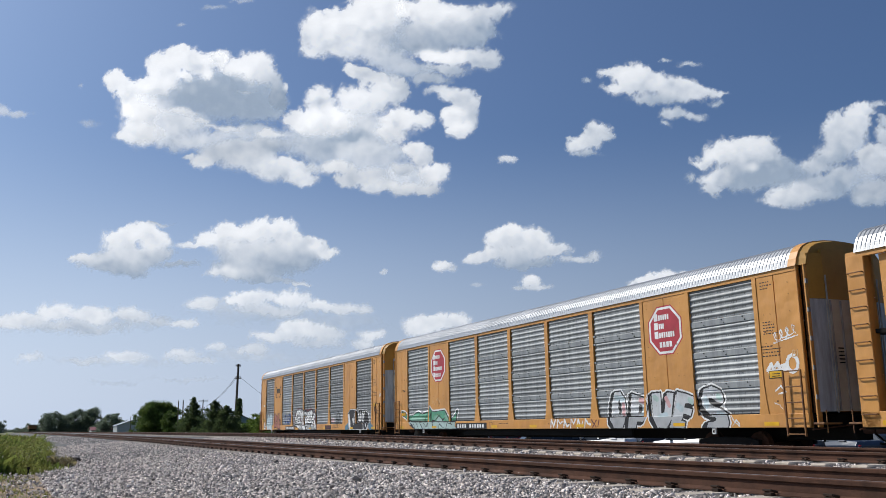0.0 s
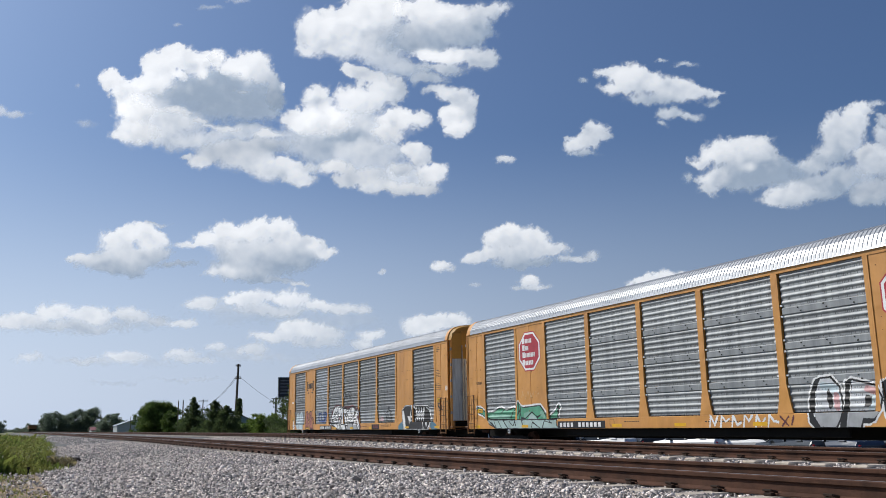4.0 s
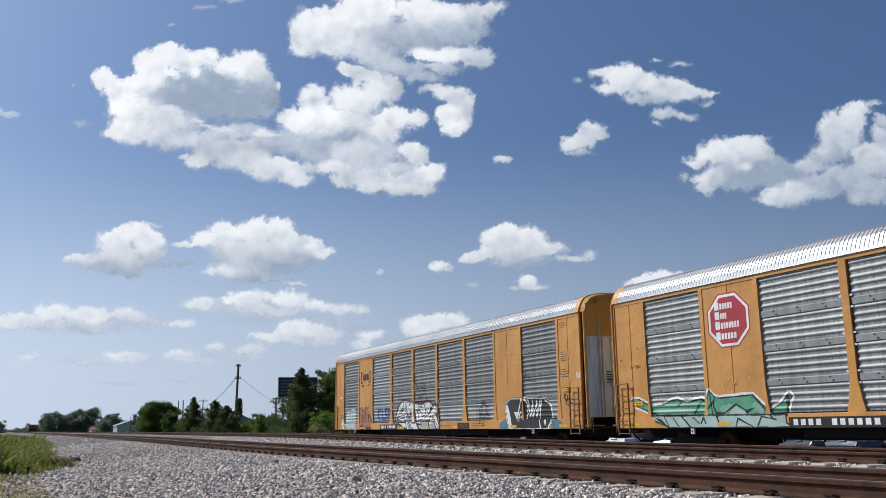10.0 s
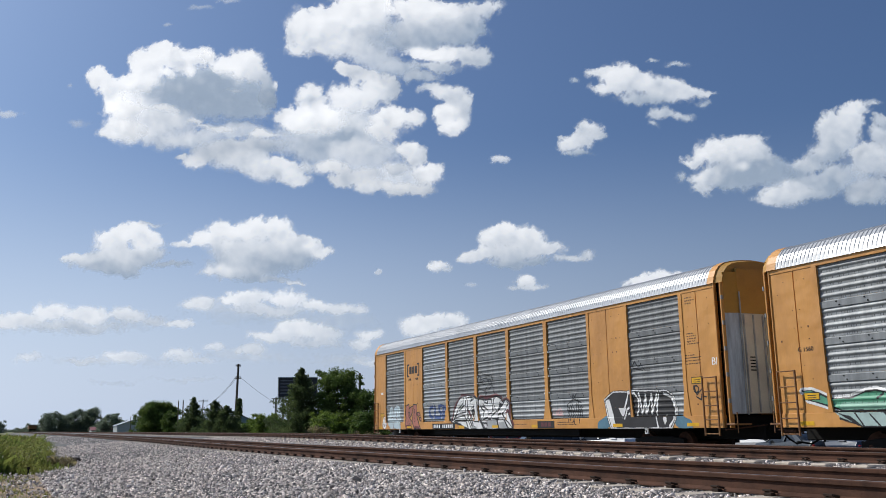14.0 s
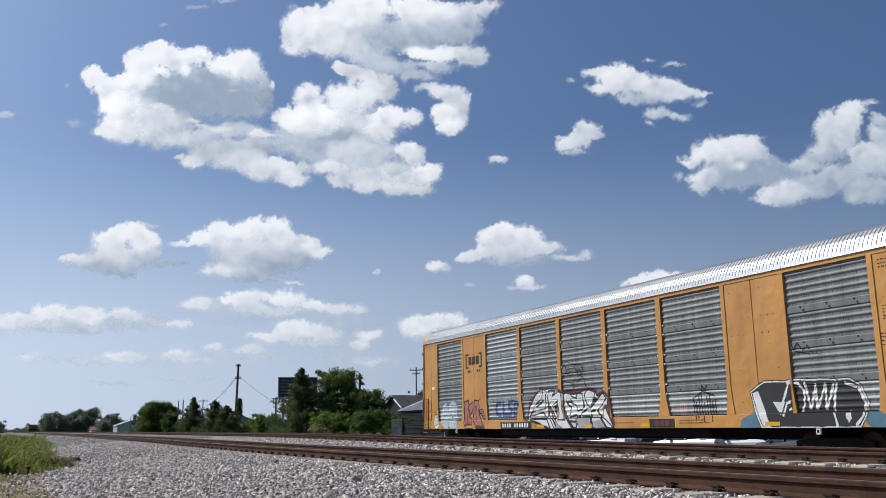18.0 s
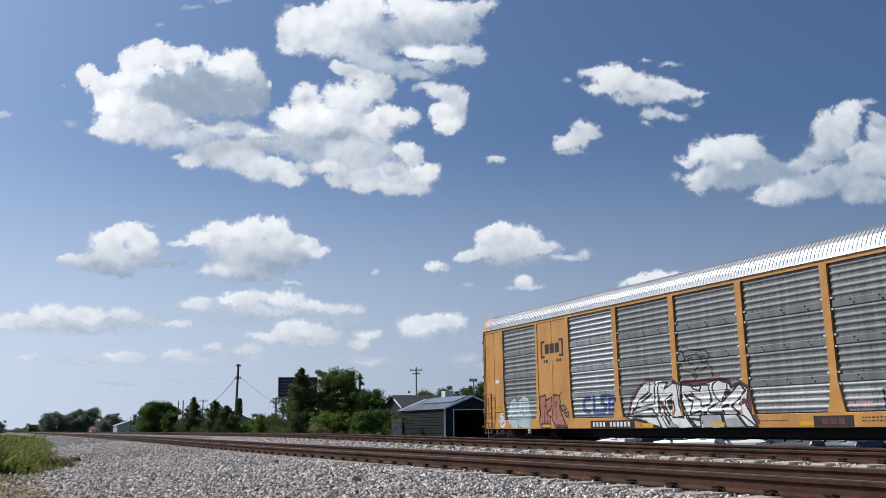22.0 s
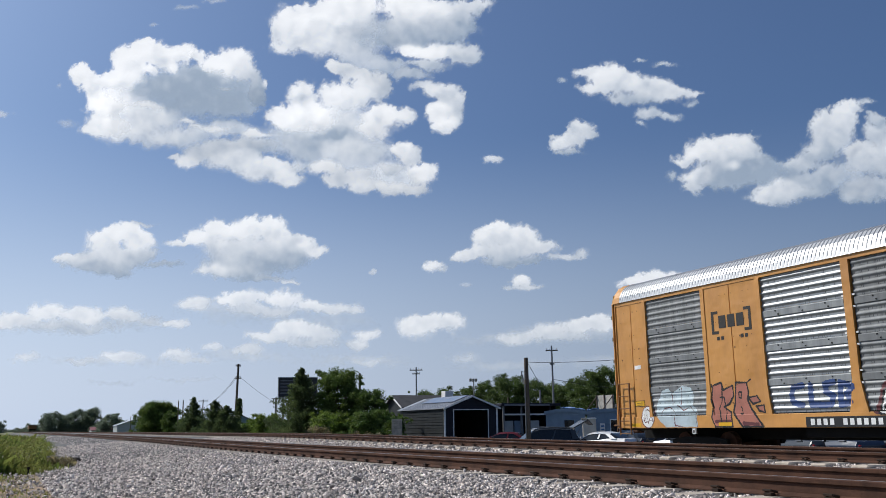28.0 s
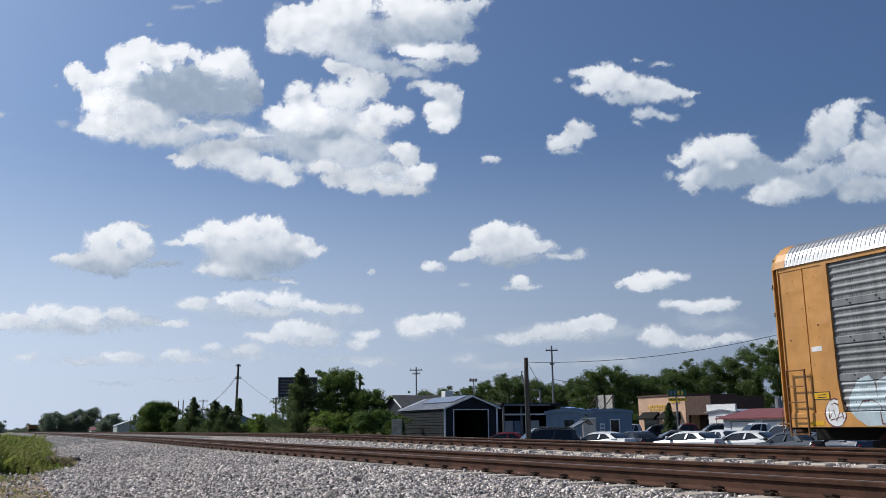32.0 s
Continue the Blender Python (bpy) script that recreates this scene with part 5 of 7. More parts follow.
for i in range(2):
    part("awning", slab(bmesh.new(), [(-0.01, 1.0 + i * 4.1, 3.4), (-1.1, 1.0 + i * 4.1, 2.6), (-1.1, 1.0 + i * 4.1, 2.4), (-0.01, 1.0 + i * 4.1, 2.4)], 3.4, (0, 1, 0)), BLACK, shop)
    opening(shop, "window", -0.01, 1.3 + i * 4.1, 4.1 + i * 4.1, 0.5, 2.3, GLASS, BROWN)
for i in range(7):
    part("sign_bar", box(bmesh.new(), -0.08, -0.005, 6.9 - i * 0.5, 7.2 - i * 0.5, 4.0 + 0.04 * (i % 2), 4.3), SIGNYELLOW, shop)
for i in range(6):
    part("sign_bar", box(bmesh.new(), -0.08, -0.005, 6.7 - i * 0.55, 7.0 - i * 0.55, 3.6, 3.85), SIGNYELLOW, shop)
part("emblem", box(bmesh.new(), -0.1, -0.005, 1.0, 2.6, 4.5, 5.1, 0.05), SIGNYELLOW, shop)
opening(shop, "window", 2.17, -4.0, -1.0, 0.4, 2.3, GLASS, BROWN)
gable_house("long_hall", 84.5, 68.0, 10, 14.5, 2.9, 0.5, BROWN, BROWN, "long low brown building with a dark roof", "building", "y")
sg = thing("road_sign", pose(*at(41.6, 112), -1.0), "tall road sign with green and yellow faces, lettering unreadable", "sign")
part("pole", rod(bmesh.new(), (0, 0, 0), (0, 0, 6.0), 0.12, seg=10), STEEL, sg)
for z0, z1, mt in ((5.2, 5.95, SIGNGREEN), (4.55, 4.95, SIGNYELLOW)):
    fc = part("sign_face", box(bmesh.new(), -1.0, 1.2, -0.12, 0.12, z0, z1, 0.03), mt, sg)
    fc.rotation_euler = (0, 0, radians(-40))
    for k in range(4):
        b = part("letter_bar", box(bmesh.new(), -0.75 + k * 0.45, -0.5 + k * 0.45, -0.15, -0.122, z0 + 0.14, z1 - 0.14), (SIGNYELLOW if k > 1 else FADED) if z0 > 5 else SIGNGREEN, fc)
# white building with a red roofed wing
wb = gable_house("white_garage", 65.4, 65.2, 12, 3.8, 3.0, 0.15, WHITE, TINROOF, "white garage with roller door and grey metal roof", "garage", "x", 0.25)
part("parapet", box(bmesh.new(), -0.1, 0.1, -0.1, 3.9, 2.9, 3.75), WHITE, wb)
rd = opening(wb, "roller_door", 0.0, 0.5, 2.6, 0.0, 2.5, WHITE, STEEL)
part("slats", clad(bmesh.new(), (-0.03, 0.5, 0), (-0.03, 2.6, 0), 0, 2.5, (-1, 0, 0), 0.22, 0.015), WHITE, rd)
part("roof_vent", rod(bmesh.new(), (7, 0.8, 3.2), (7, 0.8, 4.3), 0.4, seg=12), STEEL, wb)
rw = gable_house("red_roofed_garage", 59.4, 52.6, 8, 8.2, 2.3, 0.75, WHITE, REDROOF, "white low garage with a dark red metal roof", "garage", "y", 0.5)
for a in (0.8, 4.6):
    opening(rw, "garage_door", 0.0, a, a + 2.6, 0.0, 1.95, WHITE, STEEL)
# far low buildings
gable_house("far_house", *at(6.3, 265), 9, 10, 3.2, 1.6, PALEWALL, TINROOF, "pale grey far building with a metal roof by trees", "building", "y")
gable_house("far_barn", *at(4.85, 300), 7, 8, 2.0, 0.9, PALEWALL, REDROOF, "far low barn with a faded red roof", "building", "x")
gable_house("far_shed", *at(13.0, 190), 5, 8, 3.4, 1.2, BLUEWALL, SHINGLE, "far grey shed with a dark roof behind bushes", "shed", "y")


# ---- poles, wires, billboard ----
def utility_pole(az, d, top, arms, material, radius, label, lean=0.0):
    x, y = at(az, d)
    z0 = float(ground_z(x, y)) - 0.06
    p = thing("utility_pole", pose(x, y, z0, 0, lean, 0), label, "utility pole", "utility poles")
    part("pole", rod(bmesh.new(), (0, 0, -0.3), (0, 0, top - z0), radius, radius * 0.7, 10), material, p)
    for k, (dz, half) in enumerate(arms):
        arm = part("crossarm", box(bmesh.new(), -half, half, -0.07, 0.07, top - z0 - dz - 0.07, top - z0 - dz + 0.07), OLDWOOD, p)
        arm.rotation_euler = (0, 0, radians(-az))
        for s in (-0.85, -0.4, 0.4, 0.85):
            part("insulator", rod(bmesh.new(), (s * half, 0, top - z0 - dz + 0.07), (s * half, 0, top - z0 - dz + 0.3), 0.05, 0.03, 8), WHITE, arm)
    return p, Vector((x, y, top))


def wire(a, b, sag, r=0.018, label="thin dark overhead wire"):
    a, b = Vector(a), Vector(b)
    pts = [a.lerp(b, i / 24) - Vector((0, 0, sag * 4 * (i / 24) * (1 - i / 24))) for i in range(25)]
    bm = bmesh.new()
    rings = []
    for i, p in enumerate(pts):
        d = (pts[min(i + 1, 24)] - pts[max(i - 1, 0)]).normalized()
        s = d.cross(Vector((0, 0, 1))).normalized()
        u = s.cross(d)
        rings.append([p + s * r * math.cos(q) + u * r * math.sin(q) for q in (0, 2.09, 4.19)])
    loft(bm, rings)
    return solid("overhead_wire", bm, BLACK, label, "wire", "overhead wires")


p1, t1 = utility_pole(13.3, 140, 10.9, ((0.3, 0.4), (2.2, 0.5)), OLDWOOD, 0.22, "old dark wooden utility pole overgrown at its foot", 1.2)
p1b = thing("vine_bush", pose(*at(13.4, 139.5), -1.06), "dark vine climbing round the foot of a pole", "vine")
rng0 = np.random.default_rng(90)
vv, qq = leaf_cloud(rng0, [(0.3, 0, 0.8 + 0.55 * i) for i in range(11)], [0.5 + 0.12 * math.sin(i) for i in range(11)], [150] * 11, 0.17)
share("leaves", fast_mesh("leaves", vv, qq, LEAF_DARK), p1b)
p2, t2 = utility_pole(24.9, 140, 10.3, ((0.5, 1.05), (1.1, 0.6)), STEEL, 0.14, "tall utility pole with one crossarm")
p3, t3 = utility_pole(33.85, 110, 10.7, ((0.6, 0.75), (2.3, 0.3)), STEEL, 0.15, "pale tall utility pole with crossarm and brackets")
p4, t4 = utility_pole(32.15, 50, 4.75, (), OLDWOOD, 0.17, "thick dark wooden pole with a bracket at its top")
bmx = bmesh.new()
for k in range(3):
    rod(bmx, (-0.1, -0.1, 4.95 - 0.16 * k), (-0.42 + 0.06 * k, -0.15, 5.02 - 0.2 * k), 0.018, seg=5)
    rod(bmx, (-0.42 + 0.06 * k, -0.15, 5.02 - 0.2 * k), (-0.4 + 0.06 * k, -0.15, 4.72 - 0.2 * k), 0.03, seg=6)
rod(bmx, (-0.4, -0.15, 4.7), (-0.16, -0.15, 4.1), 0.015, seg=5)
part("bracket", bmx, STEEL, p4)
part("conduit", rod(bmesh.new(), (-0.19, -0.06, 0.0), (-0.15, -0.06, 4.3), 0.035, seg=7), STEEL, p4)
p5, t5 = utility_pole(30.9, 160, 6.0, (), OLDWOOD, 0.16, "plain far wooden pole before the woods")
p6, t6 = utility_pole(33.0, 105, 5.0, (), STEEL, 0.16, "short grey pole beside the cabins")
p7, t7 = utility_pole(21.2, 100, 7.0, (), OLDWOOD, 0.18, "wooden pole half hidden by a tree")
for az, d, top in ((9.82, 170, 6.2), (10.1, 170, 6.3), (10.35, 175, 5.4), (7.05, 260, 4.6), (11.3, 190, 7.0)):
    utility_pole(az, d, top, ((0.3, 1.0),) if az > 11 else (), OLDWOOD, 0.13, "far dark wooden pole near the railway")
fl = thing("floodlight_mast", pose(*at(28.68, 170), -1.0), "far mast with a cluster of floodlights", "floodlight")
part("mast", rod(bmesh.new(), (0, 0, 0), (0, 0, 10.6), 0.12, seg=8), STEEL, fl)
for k in range(3):
    part("lamp_head", box(bmesh.new(), -0.9 + k * 0.6, -0.5 + k * 0.6, -0.2, 0.2, 10.3, 10.9, 0.05), STEEL, fl)
wire(t4 - Vector((0, 0, 0.25)), (48.0, 26.0, 10.0), 1.7, 0.017)
wire(t4 - Vector((0, 0, 0.1)), t3 - Vector((0, 0, 6.0)), 0.6)
wire(t1 - Vector((0, 0, 2.2)), (30.0, 150.0, 4.4), 0.6, 0.025)
wire(t1 - Vector((0, 0, 1.9)), (29.0, 150.0, 3.9), 0.8, 0.025)
wire(t1 - Vector((0, 0, 1.5)), (50.0, 150.0, 3.0), 1.4, 0.025)
wire(t2 - Vector((0, 0, 3.6)), (78.0, 140.0, 4.0), 0.8, 0.03)
wire(t3 - Vector((0, 0, 4.2)), (140.0, 118.0, 6.0), 1.5, 0.03)
wire(t3 - Vector((0, 0, 8.0)), (112.0, 90.0, 2.6), 0.5, 0.03)

bb = thing("billboard", pose(*at(17.2, 150), -1.0, 0, 0, -17), "dark billboard with faded unreadable lines, on steel posts", "billboard")
panel = part("panel", box(bmesh.new(), -3.2, 3.2, -0.15, 0.15, 7.1, 10.3, 0.02), BOARD, bb)
for k in range(5):
    part("text_bar", box(bmesh.new(), -2.9, (0.2, 1.0, -0.8, 0.7, 0.0)[k], -0.17, -0.152, 9.7 - k * 0.52, 9.88 - k * 0.52), FADED, panel)
for x0, x1, z0, z1 in ((-3.3, 3.3, 10.3, 10.42), (-3.3, 3.3, 6.98, 7.1), (-3.32, -3.2, 7.1, 10.3), (3.2, 3.32, 7.1, 10.3)):
    part("border", box(bmesh.new(), x0, x1, -0.2, 0.2, z0, z1), WHITE if z0 > 10 or x0 < -3.31 else STEEL, bb)
part("catwalk", box(bmesh.new(), -4.2, 3.0, -0.9, -0.2, 6.7, 6.85), STEEL, bb)
for a in (-3.6, -2.4, 1.6):
    part("support_post", rod(bmesh.new(), (a, 0.3, 0), (a, 0.3, 9.8 if a > -3 else 7.0), 0.18, seg=10), STEEL, bb)

# a freight car standing far down the second track
fc = thing("boxcar", pose(11.05, 392, 0.76), "low brown freight wagon standing far away on the second track", "freight car")
part("body", box(bmesh.new(), -1.5, 1.5, 0, 15, 1.0, 2.5, 0.05), LADDER, fc)
part("roof", slab(bmesh.new(), [(-1.55, -0.1, 2.5), (0, -0.1, 2.75), (1.55, -0.1, 2.5)], 15.2, (0, 1, 0)), STEEL, fc)
part("underframe", box(bmesh.new(), -1.2, 1.2, 0.5, 14.5, 0.6, 1.0), BLACK, fc)
for c in (2.5, 12.5):
    for s in (-0.75, 0.75):
        for k in (-0.85, 0.85):
            part("wheel", rod(bmesh.new(), (s - 0.06, c + k, 0.42), (s + 0.06, c + k, 0.42), 0.42, seg=14), BLACK, fc)

# weeds, a stump and a stake at the edge of the gravel
st = thing("stump", pose(1.76, 24.3, 0.22), "small weathered grey-brown stump at the edge of the gravel", "stump")
bm = rod(bmesh.new(), (0, 0, -0.05), (0.02, 0.0, 0.11), 0.085, 0.06, 9)
rod(bm, (0.04, 0.02, 0.0), (0.17, -0.04, 0.05), 0.05, 0.025, 7), rod(bm, (-0.02, 0, 0.05), (-0.09, 0.03, 0.09), 0.035, 0.02, 6)
part("wood", bm, OLDWOOD, st)
STAKE_AT = (0.46, 17.0)
sk = thing("stake", pose(*STAKE_AT, float(ground_z(*STAKE_AT)) - 0.05), "short dark metal stake standing in the soil", "stake")
part("shaft", rod(bmesh.new(), (0, 0, 0), (0.008, 0, 0.17), 0.017, 0.015, 8), BLACK, sk)
part("head", rod(bmesh.new(), (0.008, 0, 0.165), (0.008, 0, 0.20), 0.028, 0.024, 8), BLACK, sk)
for i, (x, y, h, w) in enumerate(((1.1, 20.6, 0.26, 0.6), (1.35, 21.6, 0.18, 0.4))):
    wd = thing("weed_clump", pose(x, y, float(ground_z(x, y))), "low dry weed clump on the gravel", "weed", "weed clumps")
    vv, qq = leaf_cloud(np.random.default_rng(200 + i), [(0, 0, h * 0.4), (w * 0.3, 0.05, h * 0.3), (-w * 0.3, 0, h * 0.3)], [w * 0.4, w * 0.3, w * 0.3], [160, 90, 90], 0.05)
    share("leaves", fast_mesh("leaves", vv, qq, DRY), wd)

# ---- paint and lettering on the train's sides ----
SPRAY = {}
for nm, col, rg in (("white", (0.82, 0.82, 0.81), 0.6), ("black", (0.012, 0.012, 0.014), 0.55), ("silver", (0.42, 0.43, 0.44), 0.45), ("dark_grey", (0.03, 0.03, 0.033), 0.75), ("green", (0.10, 0.36, 0.22), 0.55), ("mint", (0.42, 0.55, 0.52), 0.55), ("blue", (0.03, 0.07, 0.22), 0.55), ("salmon", (0.45, 0.17, 0.12), 0.6), ("maroon", (0.13, 0.035, 0.04), 0.6), ("pale_blue", (0.50, 0.60, 0.64), 0.55), ("pink", (0.62, 0.36, 0.36), 0.6), ("red", (0.42, 0.03, 0.045), 0.5), ("reflector", (0.75, 0.42, 0.01), 0.4), ("ink", (0.02, 0.017, 0.015), 0.6), ("teal", (0.10, 0.22, 0.30), 0.6), ("sea_green", (0.24, 0.46, 0.35), 0.55), ("faint", (0.62, 0.40, 0.2), 0.6), ("pearl", (0.58, 0.60, 0.62), 0.5)):
    SPRAY[nm] = surface(nm + "_spray_paint", col, rg, 0, 0.1, 2.5, 40, 0.03, second=tuple(c * 0.75 for c in col), amount=0.3)


def side_x(a, z, zone):
    """Depth of the car's side: ribs of a screen, or the flat steel round it."""
    if zone == 0:
        post = np.zeros(z.shape, bool)
        for c in list(EDGES) + [(BAYS[i][1] + BAYS[i + 1][0]) / 2 for i in range(1, 5)]:
            h, foot = (0.07, 0.16) if c in EDGES else (0.11, 0.26)
            post |= np.abs(a - c) < np.interp(z, (SILL1, SILL1 + 0.25, SILL1 + 0.75), (foot, foot * 0.75, h)) + 0.01
        return np.where(post | (z < SILL1 + 0.005), -HALF - 0.004, -HALF + 0.015)
    zz = np.array([p[0] for p in SCREEN_PROFILE])
    xx = np.array([p[1] for p in SCREEN_PROFILE])
    flat = np.min(np.abs(z[:, None] - np.array(BANDS)[None]), axis=1) < 0.11
    return -(HALF - 0.07) + np.where(flat, -0.036, np.interp(z, zz, xx)) - 0.0025


def spray(car, label, layers, cell=0.015):
    """Sprayed paint that lies on ribs and steel alike. layers: (colour, half width, strokes), the last on top;
    with no width the strokes are outlines to fill."""
    pts = np.array([p for _, _, strokes in layers for s in strokes for p in s])
    w = max(l[1] for l in layers)
    a = np.arange(pts[:, 0].min() - w, pts[:, 0].max() + w, cell)
    z = np.arange(max(pts[:, 1].min() - w, SILL0 + 0.005), pts[:, 1].max() + w, cell)
    ga, gz = np.meshgrid(a, z)
    ga, gz = ga.ravel(), gz.ravel()
    top = np.full(ga.shape, -1)
    rng = np.random.default_rng(int(pts[0, 0] * 100))
    wob = 0.006 * np.sin(ga * 9 + gz * 7) + rng.normal(0, 0.003, ga.shape)
    for k, (_, half, strokes) in enumerate(layers):
        for s in strokes:
            if half == 0:
                odd = np.zeros(ga.shape, bool)
                for (x0, y0), (x1, y1) in zip(s, s[1:] + s[:1]):
                    if y0 != y1:
                        odd ^= ((y0 > gz + wob) != (y1 > gz + wob)) & (ga + wob < (x1 - x0) * (gz + wob - y0) / (y1 - y0) + x0)
                top[odd] = k
                continue
            for (x0, y0), (x1, y1) in zip(s, s[1:]):
                dx, dy = x1 - x0, y1 - y0
                t = np.clip(((ga - x0) * dx + (gz - y0) * dy) / max(dx * dx + dy * dy, 1e-9), 0, 1)
                d = np.hypot(ga - x0 - t * dx, gz - y0 - t * dy)
                top[d + wob < half] = k
    on = top >= 0
    ga, gz, top = ga[on], gz[on], top[on]
    zone = np.zeros(ga.shape, int)
    for a0, a1 in BAYS:
        zone[(ga > a0 + 0.02) & (ga < a1 - 0.02) & (gz > SILL1)] = 1
    h = cell / 2 + 0.0005
    corners = []
    for da, dz in ((-h, -h), (h, -h), (h, h), (-h, h)):
        cz = gz + dz
        cx = np.where(zone == 1, side_x(ga, cz, 1), side_x(ga, cz, 0))
        corners.append(np.stack([cx, -(ga + da), cz], -1))
    v = np.stack(corners, 1).reshape(-1, 3)
    names = [l[0] for l in layers]
    me = fast_mesh("graffiti", v, np.arange(len(v)).reshape(-1, 4), SPRAY[names[0]])
    for nm in names[1:]:
        me.materials.append(SPRAY[nm])
    me.polygons.foreach_set("material_index", top.astype(np.int32))
    me.update()
    return tagged(share("graffiti", me, car, None, label), kind="stuff")


def ring(ca, cz, ra, rz, n=12):
    return [(ca + ra * math.cos(i * 2 * math.pi / n), cz + rz * math.sin(i * 2 * math.pi / n)) for i in range(n + 1)]


def plate(car, name, a0, a1, z0, z1, colour, depth=0.008, label="", parent=None, bevel=0.0):
    """A flat plate or painted bar on the side."""
    d0 = (0.0 if parent is None else 0.008) - (0.019 if z0 > SILL1 else 0.0)
    return part(name, box(bmesh.new(), -HALF - d0 - depth, -HALF - d0 - 0.001 * (parent is not None), -a1, -a0, z0, z1, bevel), SPRAY[colour], car if parent is None else parent, label)


def text_bars(car, a0, a1, z0, rows, pitch, colour="ink", seed=1):
    """Small stencilled lines too small to read."""
    rng = np.random.default_rng(seed)
    for r in range(rows):
        a = a0
        end = a0 + (a1 - a0) * rng.uniform(0.55, 1.0)
        while a < end:
            w = rng.uniform(0.03, 0.09)
            plate(car, "text_bar", a, min(a + w, end), z0 - r * pitch - 0.028, z0 - r * pitch, colour, 0.002)
            a += w + 0.035


def letters(text, car, a, z, size, colour, label):
    """Stencilled characters on the side."""
    cu = bpy.data.curves.new("lettering", "FONT")
    cu.body, cu.size, cu.extrude = text, size, 0.002
    tmp = bpy.data.objects.new("lettering", cu)
    me = bpy.data.meshes.new_from_object(tmp)
    bpy.data.objects.remove(tmp)
    me.materials.clear()
    me.materials.append(SPRAY[colour])
    return share("lettering", me, car, Matrix.Translation((-HALF + 0.015, -a, z)) @ pose(0, 0, 0, 90, 0, -90), label)


def emblem(car, ca, cz, ra, rz, tail):
    """Red octagon with a white border and white bars where the railway's name stands."""
    def octo(k, x, name, colour, parent, label=""):
        c = 0.42
        o = [(ra, rz * c), (ra * c, rz), (-ra * c, rz), (-ra, rz * c), (-ra, -rz * c), (-ra * c, -rz), (ra * c, -rz), (ra, -rz * c)]
        return part(name, slab(bmesh.new(), [(-HALF + 0.016 - x, -(ca + p * k), cz + q * k) for p, q in o], 0.006, (1, 0, 0)), SPRAY[colour], parent, label)
    e = octo(1.0, -0.002, "emblem", "red", car, "red octagon emblem with white border and bars")
    octo(0.95, 0.0, "border", "white", e)
    octo(0.85, 0.003, "field", "red", e)
    for up, n, wide, head in ((0.55, 5, 0.50, 1), (0.19, 3, 0.26, 1), (-0.17, 7, 0.72, 1), (-0.56, tail, 0.60, tail > 4)):
        z, a = cz + rz * up, ca - ra * 0.62
        if head:                                # a tall initial, then the small letters of its word
            part("initial_bar", box(bmesh.new(), -HALF + 0.009, -HALF + 0.013, -(a + 0.17), -a, z - rz * 0.14, z + rz * 0.15, 0.0), SPRAY["white"], e)
        a += 0.21
        for k in range(n):
            part("letter_bar", box(bmesh.new(), -HALF + 0.009, -HALF + 0.013, -(a + (k + 0.72) * wide / n), -(a + k * wide / n), z - rz * 0.13, z + rz * 0.09, 0.0), SPRAY["white"], e)


def markings(car, plate_a, plate_b):
    """What every car carries: number plate, reflectors, warning plates, stencils."""
    p = plate(car, "number_plate", plate_a, plate_b, SILL0 + 0.01, SILL0 + 0.26, "black", 0.006, "black plate with white bars for its marks")
    w = (plate_b - plate_a - 0.3) / 11
    for k in range(11):
        if k != 4:
            a0 = plate_a + 0.15 + k * w
            plate(car, "mark_bar", a0, a0 + w * 0.62, SILL0 + 0.06, SILL0 + 0.21, "white", 0.003, "", p)
    for a in (0.55, 4.45, 10.25, 13.3, 16.4, 21.5, 25.05):
        plate(car, "reflector", a, a + 0.5, SILL0 + 0.05, SILL0 + 0.15, "reflector", 0.005, "yellow reflector strip")
    for a0, z0, h in ((0.80, 1.49, 0.19), (25.34, 2.08, 0.2)):
        w = plate(car, "warning_plate", a0, a0 + 0.48, z0, z0 + h, "black", 0.006, "yellow warning plate with black border")
        part("plate_face", box(bmesh.new(), -HALF + 0.010, -HALF + 0.0125, -a0 - 0.46, -a0 - 0.02, z0 + 0.02, z0 + h - 0.02), SPRAY["reflector"], w)
        for k in range(2):
            part("text_bar", box(bmesh.new(), -HALF + 0.008, -HALF + 0.0098, -a0 - 0.37, -a0 - 0.11, z0 + 0.045 + k * 0.06, z0 + 0.065 + k * 0.06), SPRAY["ink"], w)
    text_bars(car, 25.28, 25.72, 4.62, 3, 0.085, seed=2)
    text_bars(car, 25.27, 25.78, 3.56, 5, 0.075, seed=3)
    text_bars(car, 25.14, 25.74, 2.93, 1, 0.08, seed=8)
    plate(car, "stencil_line", 25.12, 25.82, 2.83, 2.85, "ink", 0.002)
    text_bars(car, 25.18, 25.8, 2.77, 2, 0.09, seed=4)
    text_bars(car, 14.6, 16.2, 1.02, 1, 0.1, seed=5)
    text_bars(car, 18.2, 19.6, 1.07, 2, 0.08, seed=6)
    text_bars(car, 10.9, 11.8, 1.06, 1, 0.1, seed=7)
    for k in range(2):                      # stencilled square with a mark in it
        plate(car, "stencil_line", 10.12, 10.36, 0.90 + 0.2 * k, 0.915 + 0.2 * k, "ink", 0.002)
        plate(car, "stencil_line", 10.12 + 0.225 * k, 10.135 + 0.225 * k, 0.915, 1.10, "ink", 0.002)


for car, pa, pb in ((rack_last, 7.47, 9.85), (rack_red, 7.0, 9.86), (rack_next, 7.2, 9.8)):
    markings(car, pa, pb)
emblem(rack_red, 5.16, 3.77, 0.80, 0.76, 5)
emblem(rack_red, 21.37, 3.76, 0.77, 0.75, 4)
